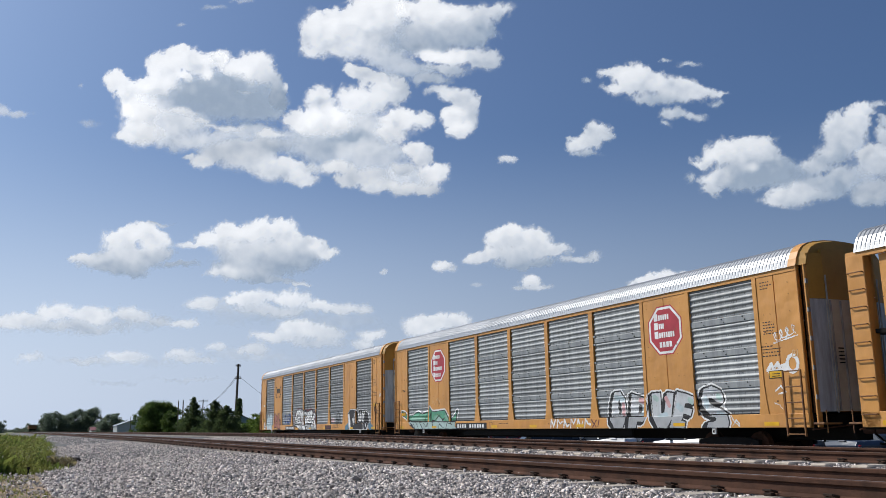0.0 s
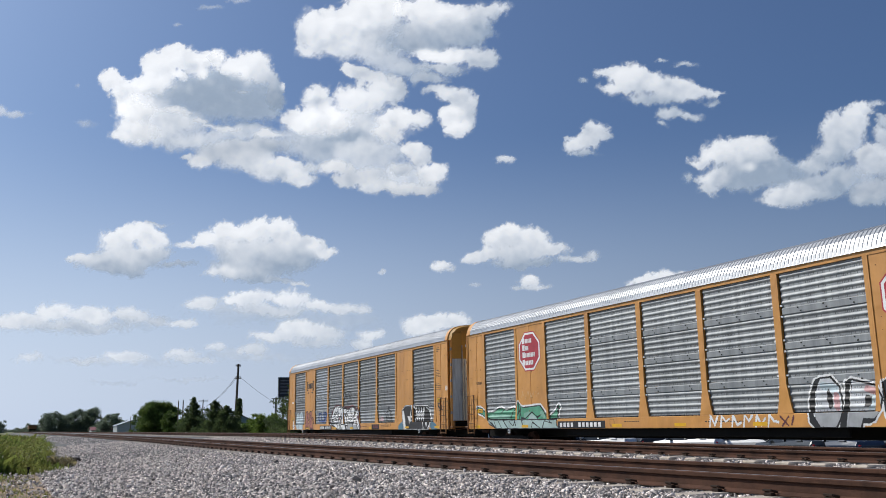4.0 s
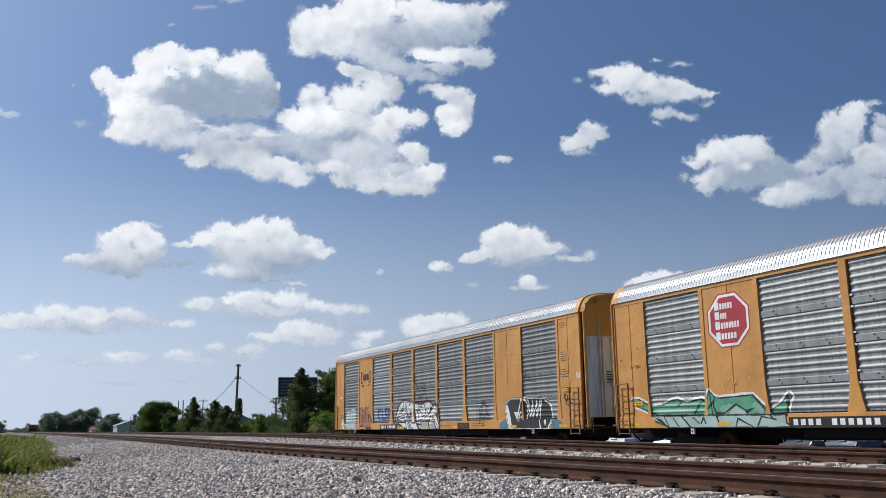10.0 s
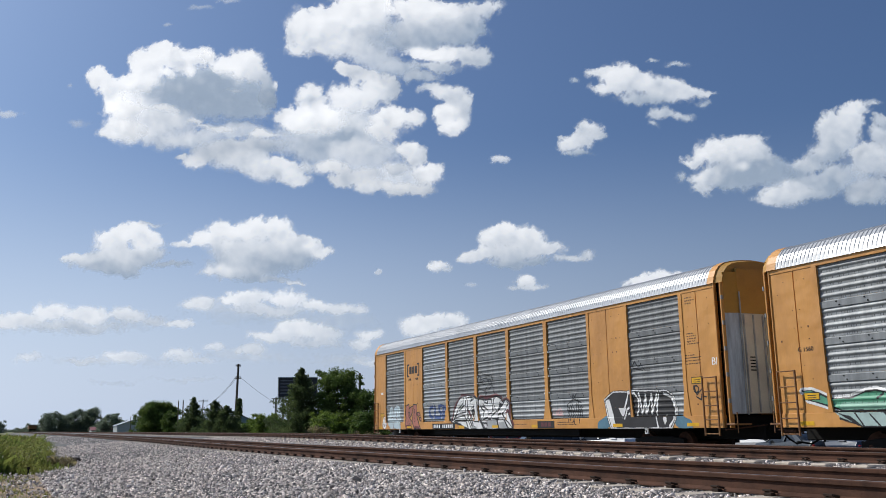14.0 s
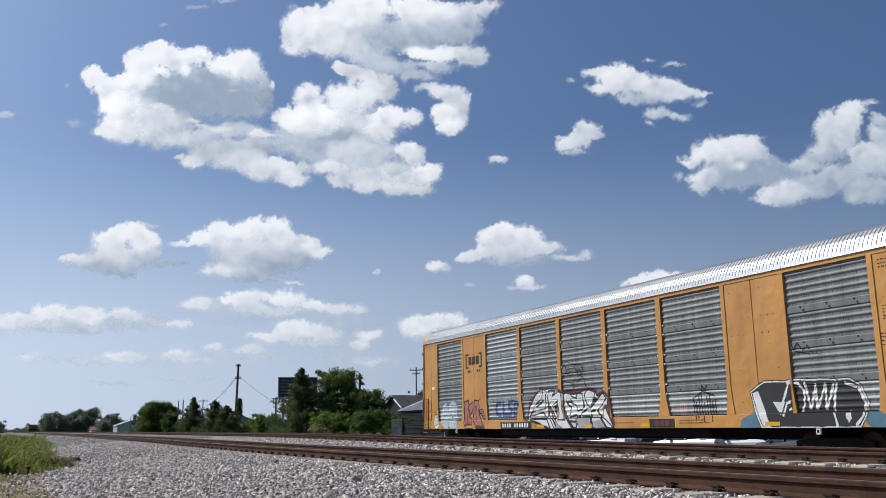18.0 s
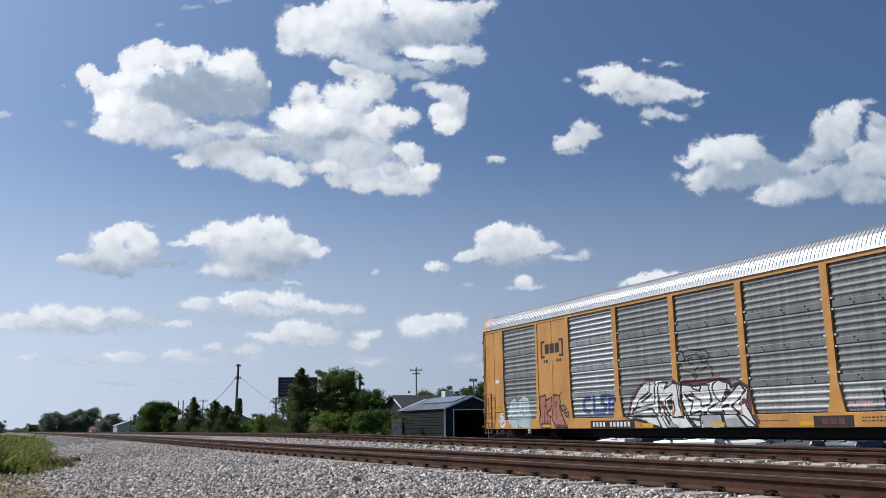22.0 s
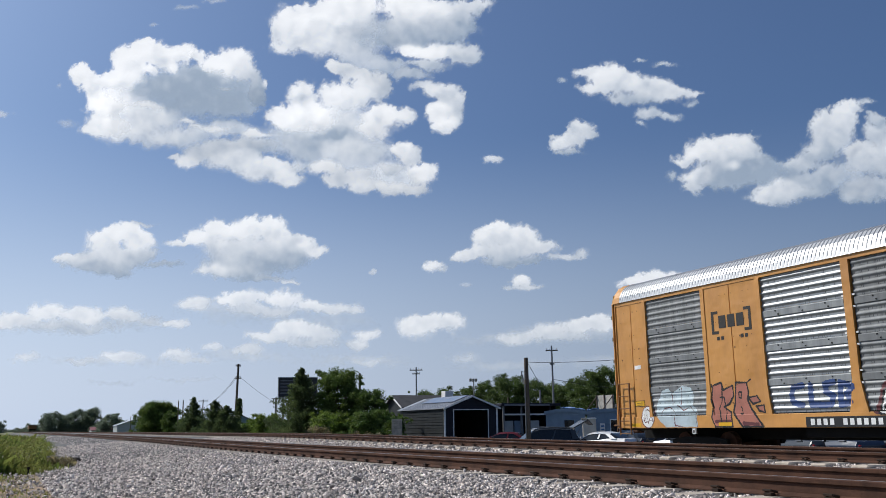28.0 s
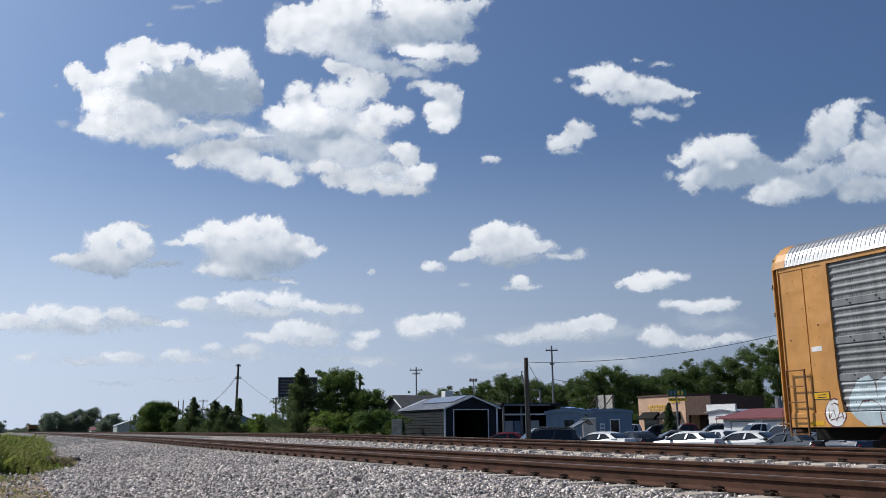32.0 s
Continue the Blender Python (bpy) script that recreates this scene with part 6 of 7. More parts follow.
letters("G 1560", rack_red, 0.74, 2.69, 0.16, "ink", "small dark stencilled characters")
letters("BI", rack_last, 26.22, 2.58, 0.30, "white", "white stencilled letters")
letters("BI", rack_red, 26.14, 2.58, 0.27, "faint", "worn pale stencilled letters")
plate(rack_last, "paper_label", 0.87, 1.17, 2.66, 2.78, "white", 0.004)

# the other railway's mark: dark brackets round three blocks
for a0, a1 in ((4.44, 4.53), (5.85, 5.94)):
    plate(rack_last, "mark_bracket", a0, a1, 3.42, 4.06, "ink", 0.006)
for a0, z0 in ((4.53, 3.42), (4.53, 3.98), (5.68, 3.42), (5.68, 3.98)):
    plate(rack_last, "mark_bracket", a0, a0 + 0.17, z0, z0 + 0.08, "ink", 0.006)
for k in range(3):
    plate(rack_last, "mark_block", 4.72 + k * 0.34, 4.99 + k * 0.34, 3.57, 3.92, "ink", 0.006)
for a in (4.62, 4.78, 5.52, 5.68):
    plate(rack_last, "mark_dot", a, a + 0.1, 3.24, 3.34, "ink", 0.006)
tb = plate(rack_last, "company_plate", 16.83, 17.98, 0.85, 1.11, "ink", 0.006, "dark plate with dull red bars")
for k in range(3):
    plate(rack_last, "mark_bar", 17.08 + k * 0.24, 17.27 + k * 0.24, 0.91, 1.06, "maroon", 0.003, "", tb)


def closed(p):
    return p + p[:1]


# five bulging letters, pale above and silver on the sill
big_o = [(18.52, 1.77), (18.68, 1.99), (18.97, 2), (19.16, 1.79), (19.22, 1.45), (19.16, 1.03), (19.04, 0.84), (18.59, 0.84), (18.45, 1.04), (18.44, 1.47)]
big_p = [(19.56, 1.92), (20.21, 1.73), (20.33, 1.49), (20.26, 1.25), (20.07, 1.02), (19.8, 1.04), (19.72, 0.84), (19.32, 0.84), (19.45, 1.36)]
big_u = [(20.56, 1.87), (20.98, 1.89), (20.96, 1.28), (21.09, 1.26), (21.28, 1.88), (21.57, 1.85), (21.39, 1.05), (21.2, 0.84), (20.77, 0.84), (20.58, 1.14)]
big_e = [(21.74, 1.9), (22.5, 1.7), (22.43, 1.51), (22.07, 1.55), (22.01, 1.43), (22.36, 1.36), (22.28, 1.18), (21.95, 1.25), (21.86, 1.05), (22.03, 1), (21.98, 0.84), (21.33, 0.84), (21.52, 1.24)]
big_s = [(22.7, 1.68), (22.85, 1.92), (23.17, 1.99), (23.48, 1.86), (23.59, 1.63), (23.54, 1.51), (23.26, 1.56), (23.15, 1.66), (23, 1.66), (22.98, 1.54), (23.2, 1.41), (23.55, 1.32), (23.74, 1.18), (23.79, 0.98), (23.73, 0.84), (22.9, 0.84), (22.98, 0.98), (23.27, 1.02), (23.32, 1.11), (22.99, 1.23), (22.75, 1.43)]
word = [big_o, big_p, big_u, big_e, big_s]
rims = [closed(p) for p in word]
backs = [[(a - 0.045 * k, max(z - 0.02 * k, 0.84)) for a, z in p] for p in word for k in (1, 2, 3)]
feet = [[(a, min(z, 1.17)) for a, z in p] for p in word]
holes = [[(18.84, 1.76), (18.96, 1.61), (18.96, 1.31), (18.86, 1.26), (18.79, 1.51)], [(19.89, 1.59), (20.06, 1.53), (20, 1.3), (19.82, 1.29)]]
spray(rack_red, "large pale graffiti letters with black and white outlines", [
    ("white", 0.10, rims + [closed(p) for p in backs[2::3]]), ("black", 0.05, rims + [closed(p) for p in backs]), ("black", 0, backs), ("pearl", 0, word),
    ("pale_blue", 0.10, [[(18.73, 1.81), (19.05, 1.75)], [(20.1, 1.47), (20.03, 1.25)], [(20.89, 1.15), (21.18, 1.2)], [(21.75, 1.47), (21.88, 1.40)], [(22.87, 1.62), (22.9, 1.46)], [(23.35, 1.2), (23.6, 1.1)]]),
    ("pink", 0.08, [[(19.08, 1.58), (19.08, 1.3)], [(19.94, 1.7), (20.15, 1.63)], [(21.22, 1.72), (21.35, 1.5)]]), ("mint", 0.08, [[(20.68, 1.76), (20.8, 1.7)], [(22.26, 1.64), (22.36, 1.58)], [(23.36, 1.72), (23.45, 1.64)]]),
    ("silver", 0, feet), ("black", 0, holes), ("white", 0.012, [[(18.48, 1.7), (18.42, 1.1)], [(19.5, 1.8), (19.42, 1.2)], [(20.5, 1.8), (20.55, 1.2)], [(21.68, 1.8), (21.48, 1.2)]])], 0.0125)
spray(rack_red, "thin white scrawled tag", [("white", 0.03, [[(14.78 + k * 0.43, 0.86), (14.84 + k * 0.43, 1.17), (14.98 + k * 0.43, 0.9 + 0.1 * (k % 2)), (15.12 + k * 0.43, 1.17 - 0.1 * (k % 3))] for k in range(6)])])
spray(rack_red, "dull red scrawl on the sill", [("maroon", 0.025, [[(17.35, 1.12), (17.6, 0.88)], [(17.4, 0.88), (17.62, 1.1)], [(17.7, 0.9), (17.78, 1.1)]])])
spray(rack_red, "white scrawled tag with a ringed end", [("white", 0.05, [[(25.32, 2.3), (25.45, 2.46), (25.5, 2.32), (25.66, 2.46), (25.7, 2.34), (25.92, 2.4)], [(25.36, 2.26), (25.9, 2.28)]]), ("white", 0.03, [ring(26.14, 2.42, 0.15, 0.19), ring(26.14, 2.42, 0.19, 0.23)]),
                                                   ("white", 0.014, [[(25.6 + 0.042 * k + 0.09 * math.cos(k * 1.3), 3.12 + 0.01 * k + 0.13 * math.sin(k * 1.3)) for k in range(19)], [(25.6, 2.98), (26.4, 3.12)], [(25.5, 1.75), (25.7, 1.88), (25.85, 1.72), (25.6, 1.68)], [(25.45, 1.45), (25.6, 1.4), (25.7, 1.3)]])])
spray(rack_red, "small white scrawl on the sill", [("white", 0.014, [[(23.88, 1.15), (23.98, 1), (24.17, .88)], [(23.91, .88), (24.06, 1.04), (24.17, .94)]])])
# a long green piece with a pale lower half
ridge = [(.76, 1.72), (1.03, 1.72), (1.62, 1.51), (2.12, 1.51), (2.54, 1.64), (2.82, 1.67), (3.04, 1.61), (3.19, 1.55), (3.54, 1.61), (3.83, 1.65), (4.01, 1.6), (4.06, 1.5), (4.2, 1.86), (4.4, 1.69), (4.6, 1.64), (5.27, 1.67), (5.84, 1.69), (6.06, 1.51), (6.38, 1.27)]
horn = [(6.38, 1.27), (6.75, 1.44), (7.03, 1.69), (7.12, 1.62), (7.01, 1.48), (6.94, 1.22)]
hem = [(6.94, 1.22), (6.48, 1.17), (5.21, 1.18), (3.41, 1.2), (1.84, 1.22), (1.51, 1.34), (.92, 1.5)]
skirt = [(1.67, 1.2), (2.8, 1.18), (4.27, 1.18), (6.19, 1.16), (6.9, 1.16), (6.93, .94), (7.19, .84), (2.45, .84), (1.82, 1.04)]
folds = [[(2.24, 1.15), (2.45, .86)], [(2.64, 1.12), (2.88, .86)], [(3.03, 1.14), (3.37, .86)], [(3.48, 1.13), (3.75, .96)], [(3.82, .96), (3.93, 1.12), (4, .96)], [(5.16, .86), (5.26, 1.08), (5.78, .86)], [(5.94, .86), (6.1, 1.12), (6.58, 1.04)]]
inner = [[(4.42, 1.25), (4.75, 1.23), (5.21, 1.46), (5.54, 1.3), (5.6, 1.16)], [(5.83, 1.67), (6.32, 1.23), (6.47, 1.09)], [(4.4, 1.67), (4.34, 1.44), (4.47, 1.12), (4.52, .96)], [(3.83, 1.64), (4.03, 1.5), (4.12, 1.34), (4.35, 1.57)], [(3.53, 1.24), (3.74, 1.51), (3.9, 1.58)], [(2.84, 1.48), (3, 1.59)]]
spray(rack_red, "green and pale graffiti with black and white outlines", [
    ("white", 0.085, [ridge + horn, hem[4:]]), ("mint", 0, [skirt]), ("green", 0, [ridge + horn + hem]), ("sea_green", 0.10, [[(1.9, 1.32), (3.0, 1.3), (3.4, 1.3)], [(4.7, 1.34), (5.0, 1.38)], [(5.9, 1.4), (6.1, 1.3)]]),
    ("mint", 0, [[(4.9, 1.2), (5.2, 1.42), (5.5, 1.28), (5.58, 1.2)]]), ("black", 0.02, [ridge, horn, closed(hem)[:-1], skirt]), ("black", 0.022, folds), ("black", 0.026, inner),
    ("black", 0, [[(5.54, 1.3), (5.91, 1.36), (5.6, 1.2)], [(4.34, 1.2), (4.75, 1.25), (4.5, 1.12)], [(6.93, 1.62), (7.03, 1.66), (6.98, 1.12), (6.9, 1.12)], [(1.75, 1.16), (2.1, 1.1), (2.45, .84), (2.1, .98)]])], 0.0125)
spray(rack_red, "faint pale scribble", [("faint", 0.010, [[(4.5 + 0.12 * k, 2.02 + 0.08 * math.sin(k * 2.1)), (4.58 + 0.12 * k, 2.2 + 0.06 * math.cos(k * 1.7))] for k in range(11)])])

# dark block letters with white edges
slabs = [(21.1, 1.76), (21.58, 1.99), (22.24, 1.96), (22.52, 1.99), (23.76, 1.94), (24.18, 1.93), (24.43, 1.79), (24.59, 1.39), (24.56, 1.1), (24.37, 0.85), (21.6, 0.85), (21.4, 0.86), (21.22, 1.26)]
strokes = [[(22.32, 1.94), (22.65, 1.92), (22.81, 1.71), (22.79, 1.38), (22.7, 1.2)], [(22.12, 1.44), (22.36, 1.89)], [(22.14, 1.14), (22.26, 1.43), (22.46, 1.48), (22.53, 1.34), (22.36, 1.27)], [(22.86, 1.91), (22.96, 1.29)], [(22.99, 1.29), (23.18, 1.87), (23.16, 1.29)], [(23.18, 1.29), (23.47, 1.86), (23.44, 1.28)], [(23.46, 1.28), (23.71, 1.86)], [(23.81, 1.86), (23.71, 1.62), (23.67, 1.26), (23.76, 0.87)]]
spray(rack_last, "dark grey graffiti letters with white outlines", [
    ("teal", 0.2, [[(20.85, .9), (21.2, 1.05)], [(24.72, 1.04), (25.1, .9)]]), ("black", 0.06, [closed(slabs)]), ("white", 0.035, [closed(slabs)]), ("dark_grey", 0, [slabs]),
    ("white", 0, [[(21.14, 1.74), (21.33, 1.78), (21.47, 1.45), (21.68, 0.86), (21.43, 0.86), (21.25, 1.26)], [(21.8, 1.48), (22.22, 1.48), (22.04, 1.13)], [(24.03, 1.21), (24.14, 1.22), (24.16, 1.03), (24.08, 0.93), (24, 1.08)]]), ("white", 0.032, strokes + [[(24.05, 1.86), (24.4, 1.74), (24.54, 1.38), (24.5, 1.1), (24.3, 0.9)]]), ("black", 0.018, [[(22.4, 1.75), (22.45, 1.3)], [(23.85, 1.5), (23.88, 1.1)], [(21.65, 1.19), (24.59, 1.19)]])], 0.0125)
# large white letters in a reddish haze
haze = [(9.49, 1.19), (9.72, 1.74), (10.08, 2.02), (10.44, 2.28), (11.79, 2.2), (11.99, 2.03), (12.22, 2.18), (12.82, 2.12), (13.54, 2.2), (14.01, 2.09), (14.11, 1.9), (14.48, 2.03), (14.75, 1.89), (14.79, 1.41), (15.01, .98)]
ground_ink = [(9.57, 1.16), (9.71, 1.62), (10.34, 2.18), (11.06, 2.25), (11.79, 2.18), (12.06, 2.06), (12.81, 1.99), (13.53, 2.13), (14.01, 2.03), (14.11, 1.88), (14.47, 2), (14.74, 1.84), (14.62, 1.42), (14.99, .85), (11.2, .85), (10.46, 1.03)]
snow_s = [[(10.63, 2.26), (10.9, 2.23), (10.81, 1.56), (9.9, 1.47), (10.05, 1.7), (10.62, 1.93)], [(9.93, 1.33), (10.66, 1.42), (10.94, 1.19), (11.16, .85), (10.82, .85), (10.46, 1.03), (9.78, 1.15), (9.68, 1.33)]]
snow_n = [(11.05, 2.2), (11.47, 2.2), (11.33, 2), (11.72, 2.16), (11.93, 2.12), (12, 1.49), (12.16, 1.14), (11.69, 1.15), (11.8, 1.37), (11.68, 1.83), (11.33, 1.68), (11.31, 1.46), (11.65, .96), (11.92, .85), (11.42, .85), (11.01, 1.39), (11.01, 1.8)]
snow_o = [(12.1, 2.08), (12.42, 2.15), (12.6, 1.94), (12.86, 1.88), (12.95, 2.06), (13.23, 2.02), (13.28, 1.61), (13.2, 1.48), (12.88, 1.44), (12.84, 1.63), (12.38, 1.77), (12.23, 1.72), (12.52, 1.58), (12.38, 1.22), (12.85, 1.3), (12.86, .86), (12.54, .88), (12.3, 1.12), (12.04, 1.6)]
snow_k = [(13.39, 2.01), (13.56, 2.16), (13.96, 2.11), (13.96, 1.93), (13.64, 1.5), (14.42, 2.01), (14.68, 1.82), (14.37, 1.62), (14.05, 1.41), (14.32, 1.23), (14.53, 1.15), (14.99, .85), (13.79, .85), (13.67, 1.24), (13.17, 1.25), (13.12, 1.35), (13.32, 1.43), (13.61, 1.55), (13.39, 1.76)]
cuts_ = [[(10.2, 1.64), (10.71, 1.87)], [(12.2, 1.78), (12.42, 1.61)], [(13.68, 1.39), (13.93, 1.44)], [(13.73, 1.29), (13.83, .87)], [(14.26, 1.23), (14.61, .87)], [(11.25, 1.3), (11.51, .96)], [(12.37, 1.14), (12.67, .87)], [(12.46, 1.09), (12.82, 1.06)], [(9.8, 1.2), (10.9, 1.19)]]
spray(rack_last, "large white graffiti letters with black outlines, reddish haze", [
    ("maroon", 0.07, [haze]), ("black", 0.05, [closed(ground_ink)]), ("white", 0, [ground_ink]), ("black", 0.03, [closed(p) for p in snow_s + [snow_n, snow_o, snow_k]]), ("black", 0, [[(10.95, 1.75), (11.08, 1.75), (11.1, 1.35), (10.98, 1.25)], [(11.36, 1.62), (11.62, 1.75), (11.7, 1.5), (11.5, 1.3)], [(12.45, 1.9), (12.62, 1.78), (12.5, 1.72)], [(13.2, 1.75), (13.36, 1.7), (13.3, 1.5)], [(13.9, 1.9), (14.1, 1.84), (13.8, 1.6)], [(12.9, 1.28), (13.1, 1.3), (13.0, 0.9), (12.9, 0.95)], [(9.62, 1.2), (9.9, 1.42), (9.75, 1.5)]]), ("silver", 0, [[(11.5, 1.1), (11.66, .97), (11.9, .86), (11.44, .86)], [(12.9, 1.2), (13.6, 1.2), (13.75, .86), (12.95, .86)], [(13.85, 1.1), (14.35, 1.1), (14.6, .86), (13.85, .86)]]),
    ("maroon", 0.07, [[(11.13, 1.58), (11.26, 1.4)], [(14.4, 1.47), (14.6, 1.54)]]), ("black", 0.04, cuts_)], 0.0125)
blue = [[(7.41, 1.86), (7.11, 1.82), (7.04, 1.64), (7.08, 1.45), (7.37, 1.38)], [(7.66, 1.85), (7.63, 1.38), (7.9, 1.38)], [(8.36, 1.91), (8.09, 1.85), (8.1, 1.66), (8.31, 1.58), (8.23, 1.37), (7.95, 1.37)], [(8.54, 1.88), (8.5, 1.36), (8.82, 1.41), (8.68, 1.61), (8.9, 1.77), (8.54, 1.88)]]
spray(rack_last, "dark blue graffiti letters", [("blue", 0.075, blue)])
blob_l = [(4.3, 1.99), (4.63, 2.07), (4.7, 1.86), (5.06, 1.97), (5.08, 1.69), (4.9, 1.47), (4.68, 1.4), (4.94, 1.25), (4.98, .86), (4.32, .86), (4.19, 1.11), (4.29, 1.41), (4.22, 1.62)]
blob_r = [(5.19, 2.04), (5.58, 2.02), (5.63, 1.77), (5.58, 1.57), (5.69, 1.33), (6.08, .86), (5.34, .86), (5.03, 1.24), (5.12, 1.49)]
petals = [[(5.61, 1.62), (5.91, 1.66), (6.03, 1.51), (5.76, 1.45)], [(5.87, 1.39), (6.15, 1.41), (6.18, 1.22), (5.97, 1.27)]]
veins = [[(4.66, 2.02), (4.63, 1.56), (4.51, 1.36), (4.6, .86)], [(4.55, 1.66), (4.71, 1.66), (4.78, 1.25), (4.75, .95)], closed([(5.28, 1.78), (5.37, 1.78), (5.35, 1.61), (5.27, 1.64)]), [(5.32, 1.39), (5.37, 1.34), (5.38, 1.19), (5.3, 1.21)], [(5.57, 2.01), (5.73, 2.1)], [(4.26, 1.94), (4.24, 2.04)]]
spray(rack_last, "salmon red graffiti with dark outlines", [("salmon", 0, [blob_l, blob_r] + petals), ("maroon", 0.05, [[(4.35, 1.0), (4.9, 1.0)], [(5.4, .95), (5.9, .92)]]), ("black", 0.026, [closed(p) for p in [blob_l, blob_r] + petals]), ("black", 0.02, veins)], 0.0125)
foam = [(1.8, 1.54), (2.08, 1.93), (2.39, 2), (2.52, 1.83), (2.99, 2.05), (3.38, 1.98), (3.47, 1.76), (3.39, 1.49), (3.55, 1.33), (3.63, .86), (2.26, .86), (1.97, 1.03), (1.76, 1.26)]
spray(rack_last, "pale blue bubble graffiti with thin maroon outlines", [("pale_blue", 0, [foam]), ("maroon", 0.012, [[(1.95, 1.2), (2.13, 1.42), (2.4, 1.44), (2.61, 1.3), (2.64, .91), (3.07, .86)], [(2.75, 1.49), (2.98, 1.34), (3.28, 1.44), (3.53, 1.22), (3.59, .87)], [(2.52, 1.83), (2.53, 1.52)], [(2.99, 2), (2.89, 1.51)]])])
spray(rack_last, "white oval graffiti with a maroon scrawl", [("white", 0, [ring(1.4, 1.17, 0.30, 0.33, 20)]), ("maroon", 0.014, [ring(1.4, 1.17, 0.30, 0.33, 20), [(1.2, 1.27), (1.22, 1.04), (1.36, 1.24), (1.41, .98), (1.57, 1.26), (1.62, 1.03)], [(1.25, 1.0), (1.6, 1.08)], [(1.3, 1.36), (1.4, 1.4), (1.5, 1.34)]])])
spray(rack_last, "black scrawled tag with drips", [("black", 0.022, [[(18.8 + 0.11 * k, 1.68 - 0.14 * math.sin(k * 1.9)), (18.82 + 0.11 * k, 1.14 + 0.12 * math.cos(k * 2.3))] for k in range(9)] + [[(18.85, 1.7), (19.2, 1.86), (19.65, 1.72)], [(18.8, 1.45), (19.6, 1.4)], [(19.15, 1.8), (19.2, 2.02), (19.3, 1.9), (19.42, 2.04)]])])
spray(rack_last, "faint pink scribble", [("pink", 0.016, [[(17.85 + 0.085 * k, 1.32 + 0.05 * math.sin(k * 2.0)), (17.9 + 0.085 * k, 1.5 + 0.06 * math.cos(k * 1.3))] for k in range(8)] + [[(17.83, 1.33), (18.55, 1.3)]])])
spray(rack_last, "loose black line drawing on the screen", [("black", 0.018, [[(12.11, 3.09), (12.3, 3.21), (12.47, 3.11), (13, 3.03), (13.17, 3.07), (13.19, 2.99), (13.37, 2.92), (13.26, 2.75), (13.23, 2.57), (12.92, 2.43), (12.72, 2.39), (12.15, 2.49), (12.11, 2.76), (12.36, 2.77), (12.27, 2.97), (12.11, 3.09)], ring(12.56, 2.75, 0.11, 0.09), ring(13.1, 2.76, 0.11, 0.1),
    [(12.37, 2.9), (12.85, 2.94), (12.91, 2.83), (13.17, 2.86), (13.19, 2.7)], [(12.87, 2.57), (12.66, 2.45), (12.61, 2.32), (12.7, 2.22), (12.79, 2.31), (12.69, 2.4)], [(13.21, 2.62), (13.39, 2.53), (13.41, 2.27)]])])
spray(rack_last, "thin black scribble on the screen", [("black", 0.014, [[(22.55, 2.98), (22.6, 2.75), (22.75, 2.92), (22.9, 2.73), (23.05, 2.8), (23.2, 2.62), (23.46, 2.58)], [(22.65, 2.72), (22.9, 2.66), (23.1, 2.62)]])])
spray(rack_last, "black scribble beside the ladder", [("black", 0.018, [ring(25.52, 1.93, 0.1, 0.1), [(25.41, 2.02), (25.54, 1.77), (25.78, 1.95), (25.8, 1.72), (25.92, 1.7)], [(25.5, 1.72), (25.7, 1.62), (25.75, 1.8)]])])

# ---- clouds ----
def lattice(rng, u, v):
    """Smooth random field, about 0 to 1, one cell a unit."""
    g = rng.random((64, 64))
    iu, iv = np.floor(u).astype(int), np.floor(v).astype(int)
    fu, fv = u - iu, v - iv
    fu, fv = fu * fu * fu * (fu * (fu * 6 - 15) + 10), fv * fv * fv * (fv * (fv * 6 - 15) + 10)
    a, b, c, d = g[iu % 64, iv % 64], g[(iu + 1) % 64, iv % 64], g[iu % 64, (iv + 1) % 64], g[(iu + 1) % 64, (iv + 1) % 64]
    return a * (1 - fu) * (1 - fv) + b * fu * (1 - fv) + c * (1 - fu) * fv + d * fu * fv


def cells(rng, u, v):
    """Rounded heads: 1 at the middle of each random cell, falling to 0 between cells."""
    jx, jy = rng.random((64, 64)), rng.random((64, 64))
    iu, iv = np.floor(u).astype(int), np.floor(v).astype(int)
    best = np.full(u.shape, 9.0)
    for dx in (-1, 0, 1):
        for dy in (-1, 0, 1):
            ax, ay = iu + dx, iv + dy
            d = (ax + jx[ax % 64, ay % 64] - u) ** 2 + (ay + jy[ax % 64, ay % 64] - v) ** 2
            best = np.minimum(best, d)
    return np.sqrt(np.clip(1 - best, 0, 1))


def fractal(rng, u, v, scale, octaves=5, keep_on=0.55):
    """Noise heaped up octave by octave, about -0.5 to 0.5."""
    total, amount, gain = 0.0, 0.0, 1.0
    for _ in range(octaves):
        total = total + gain * (lattice(rng, u / scale, v / scale) - 0.5)
        amount, gain, scale = amount + gain, gain * keep_on, scale * 0.5
    return total / amount


CLOUD_D, CLOUDS = 3000.0, []
UNIT = CLOUD_D / 1524.2            # metres per pixel at that distance; heads are placed to fit the camera's view


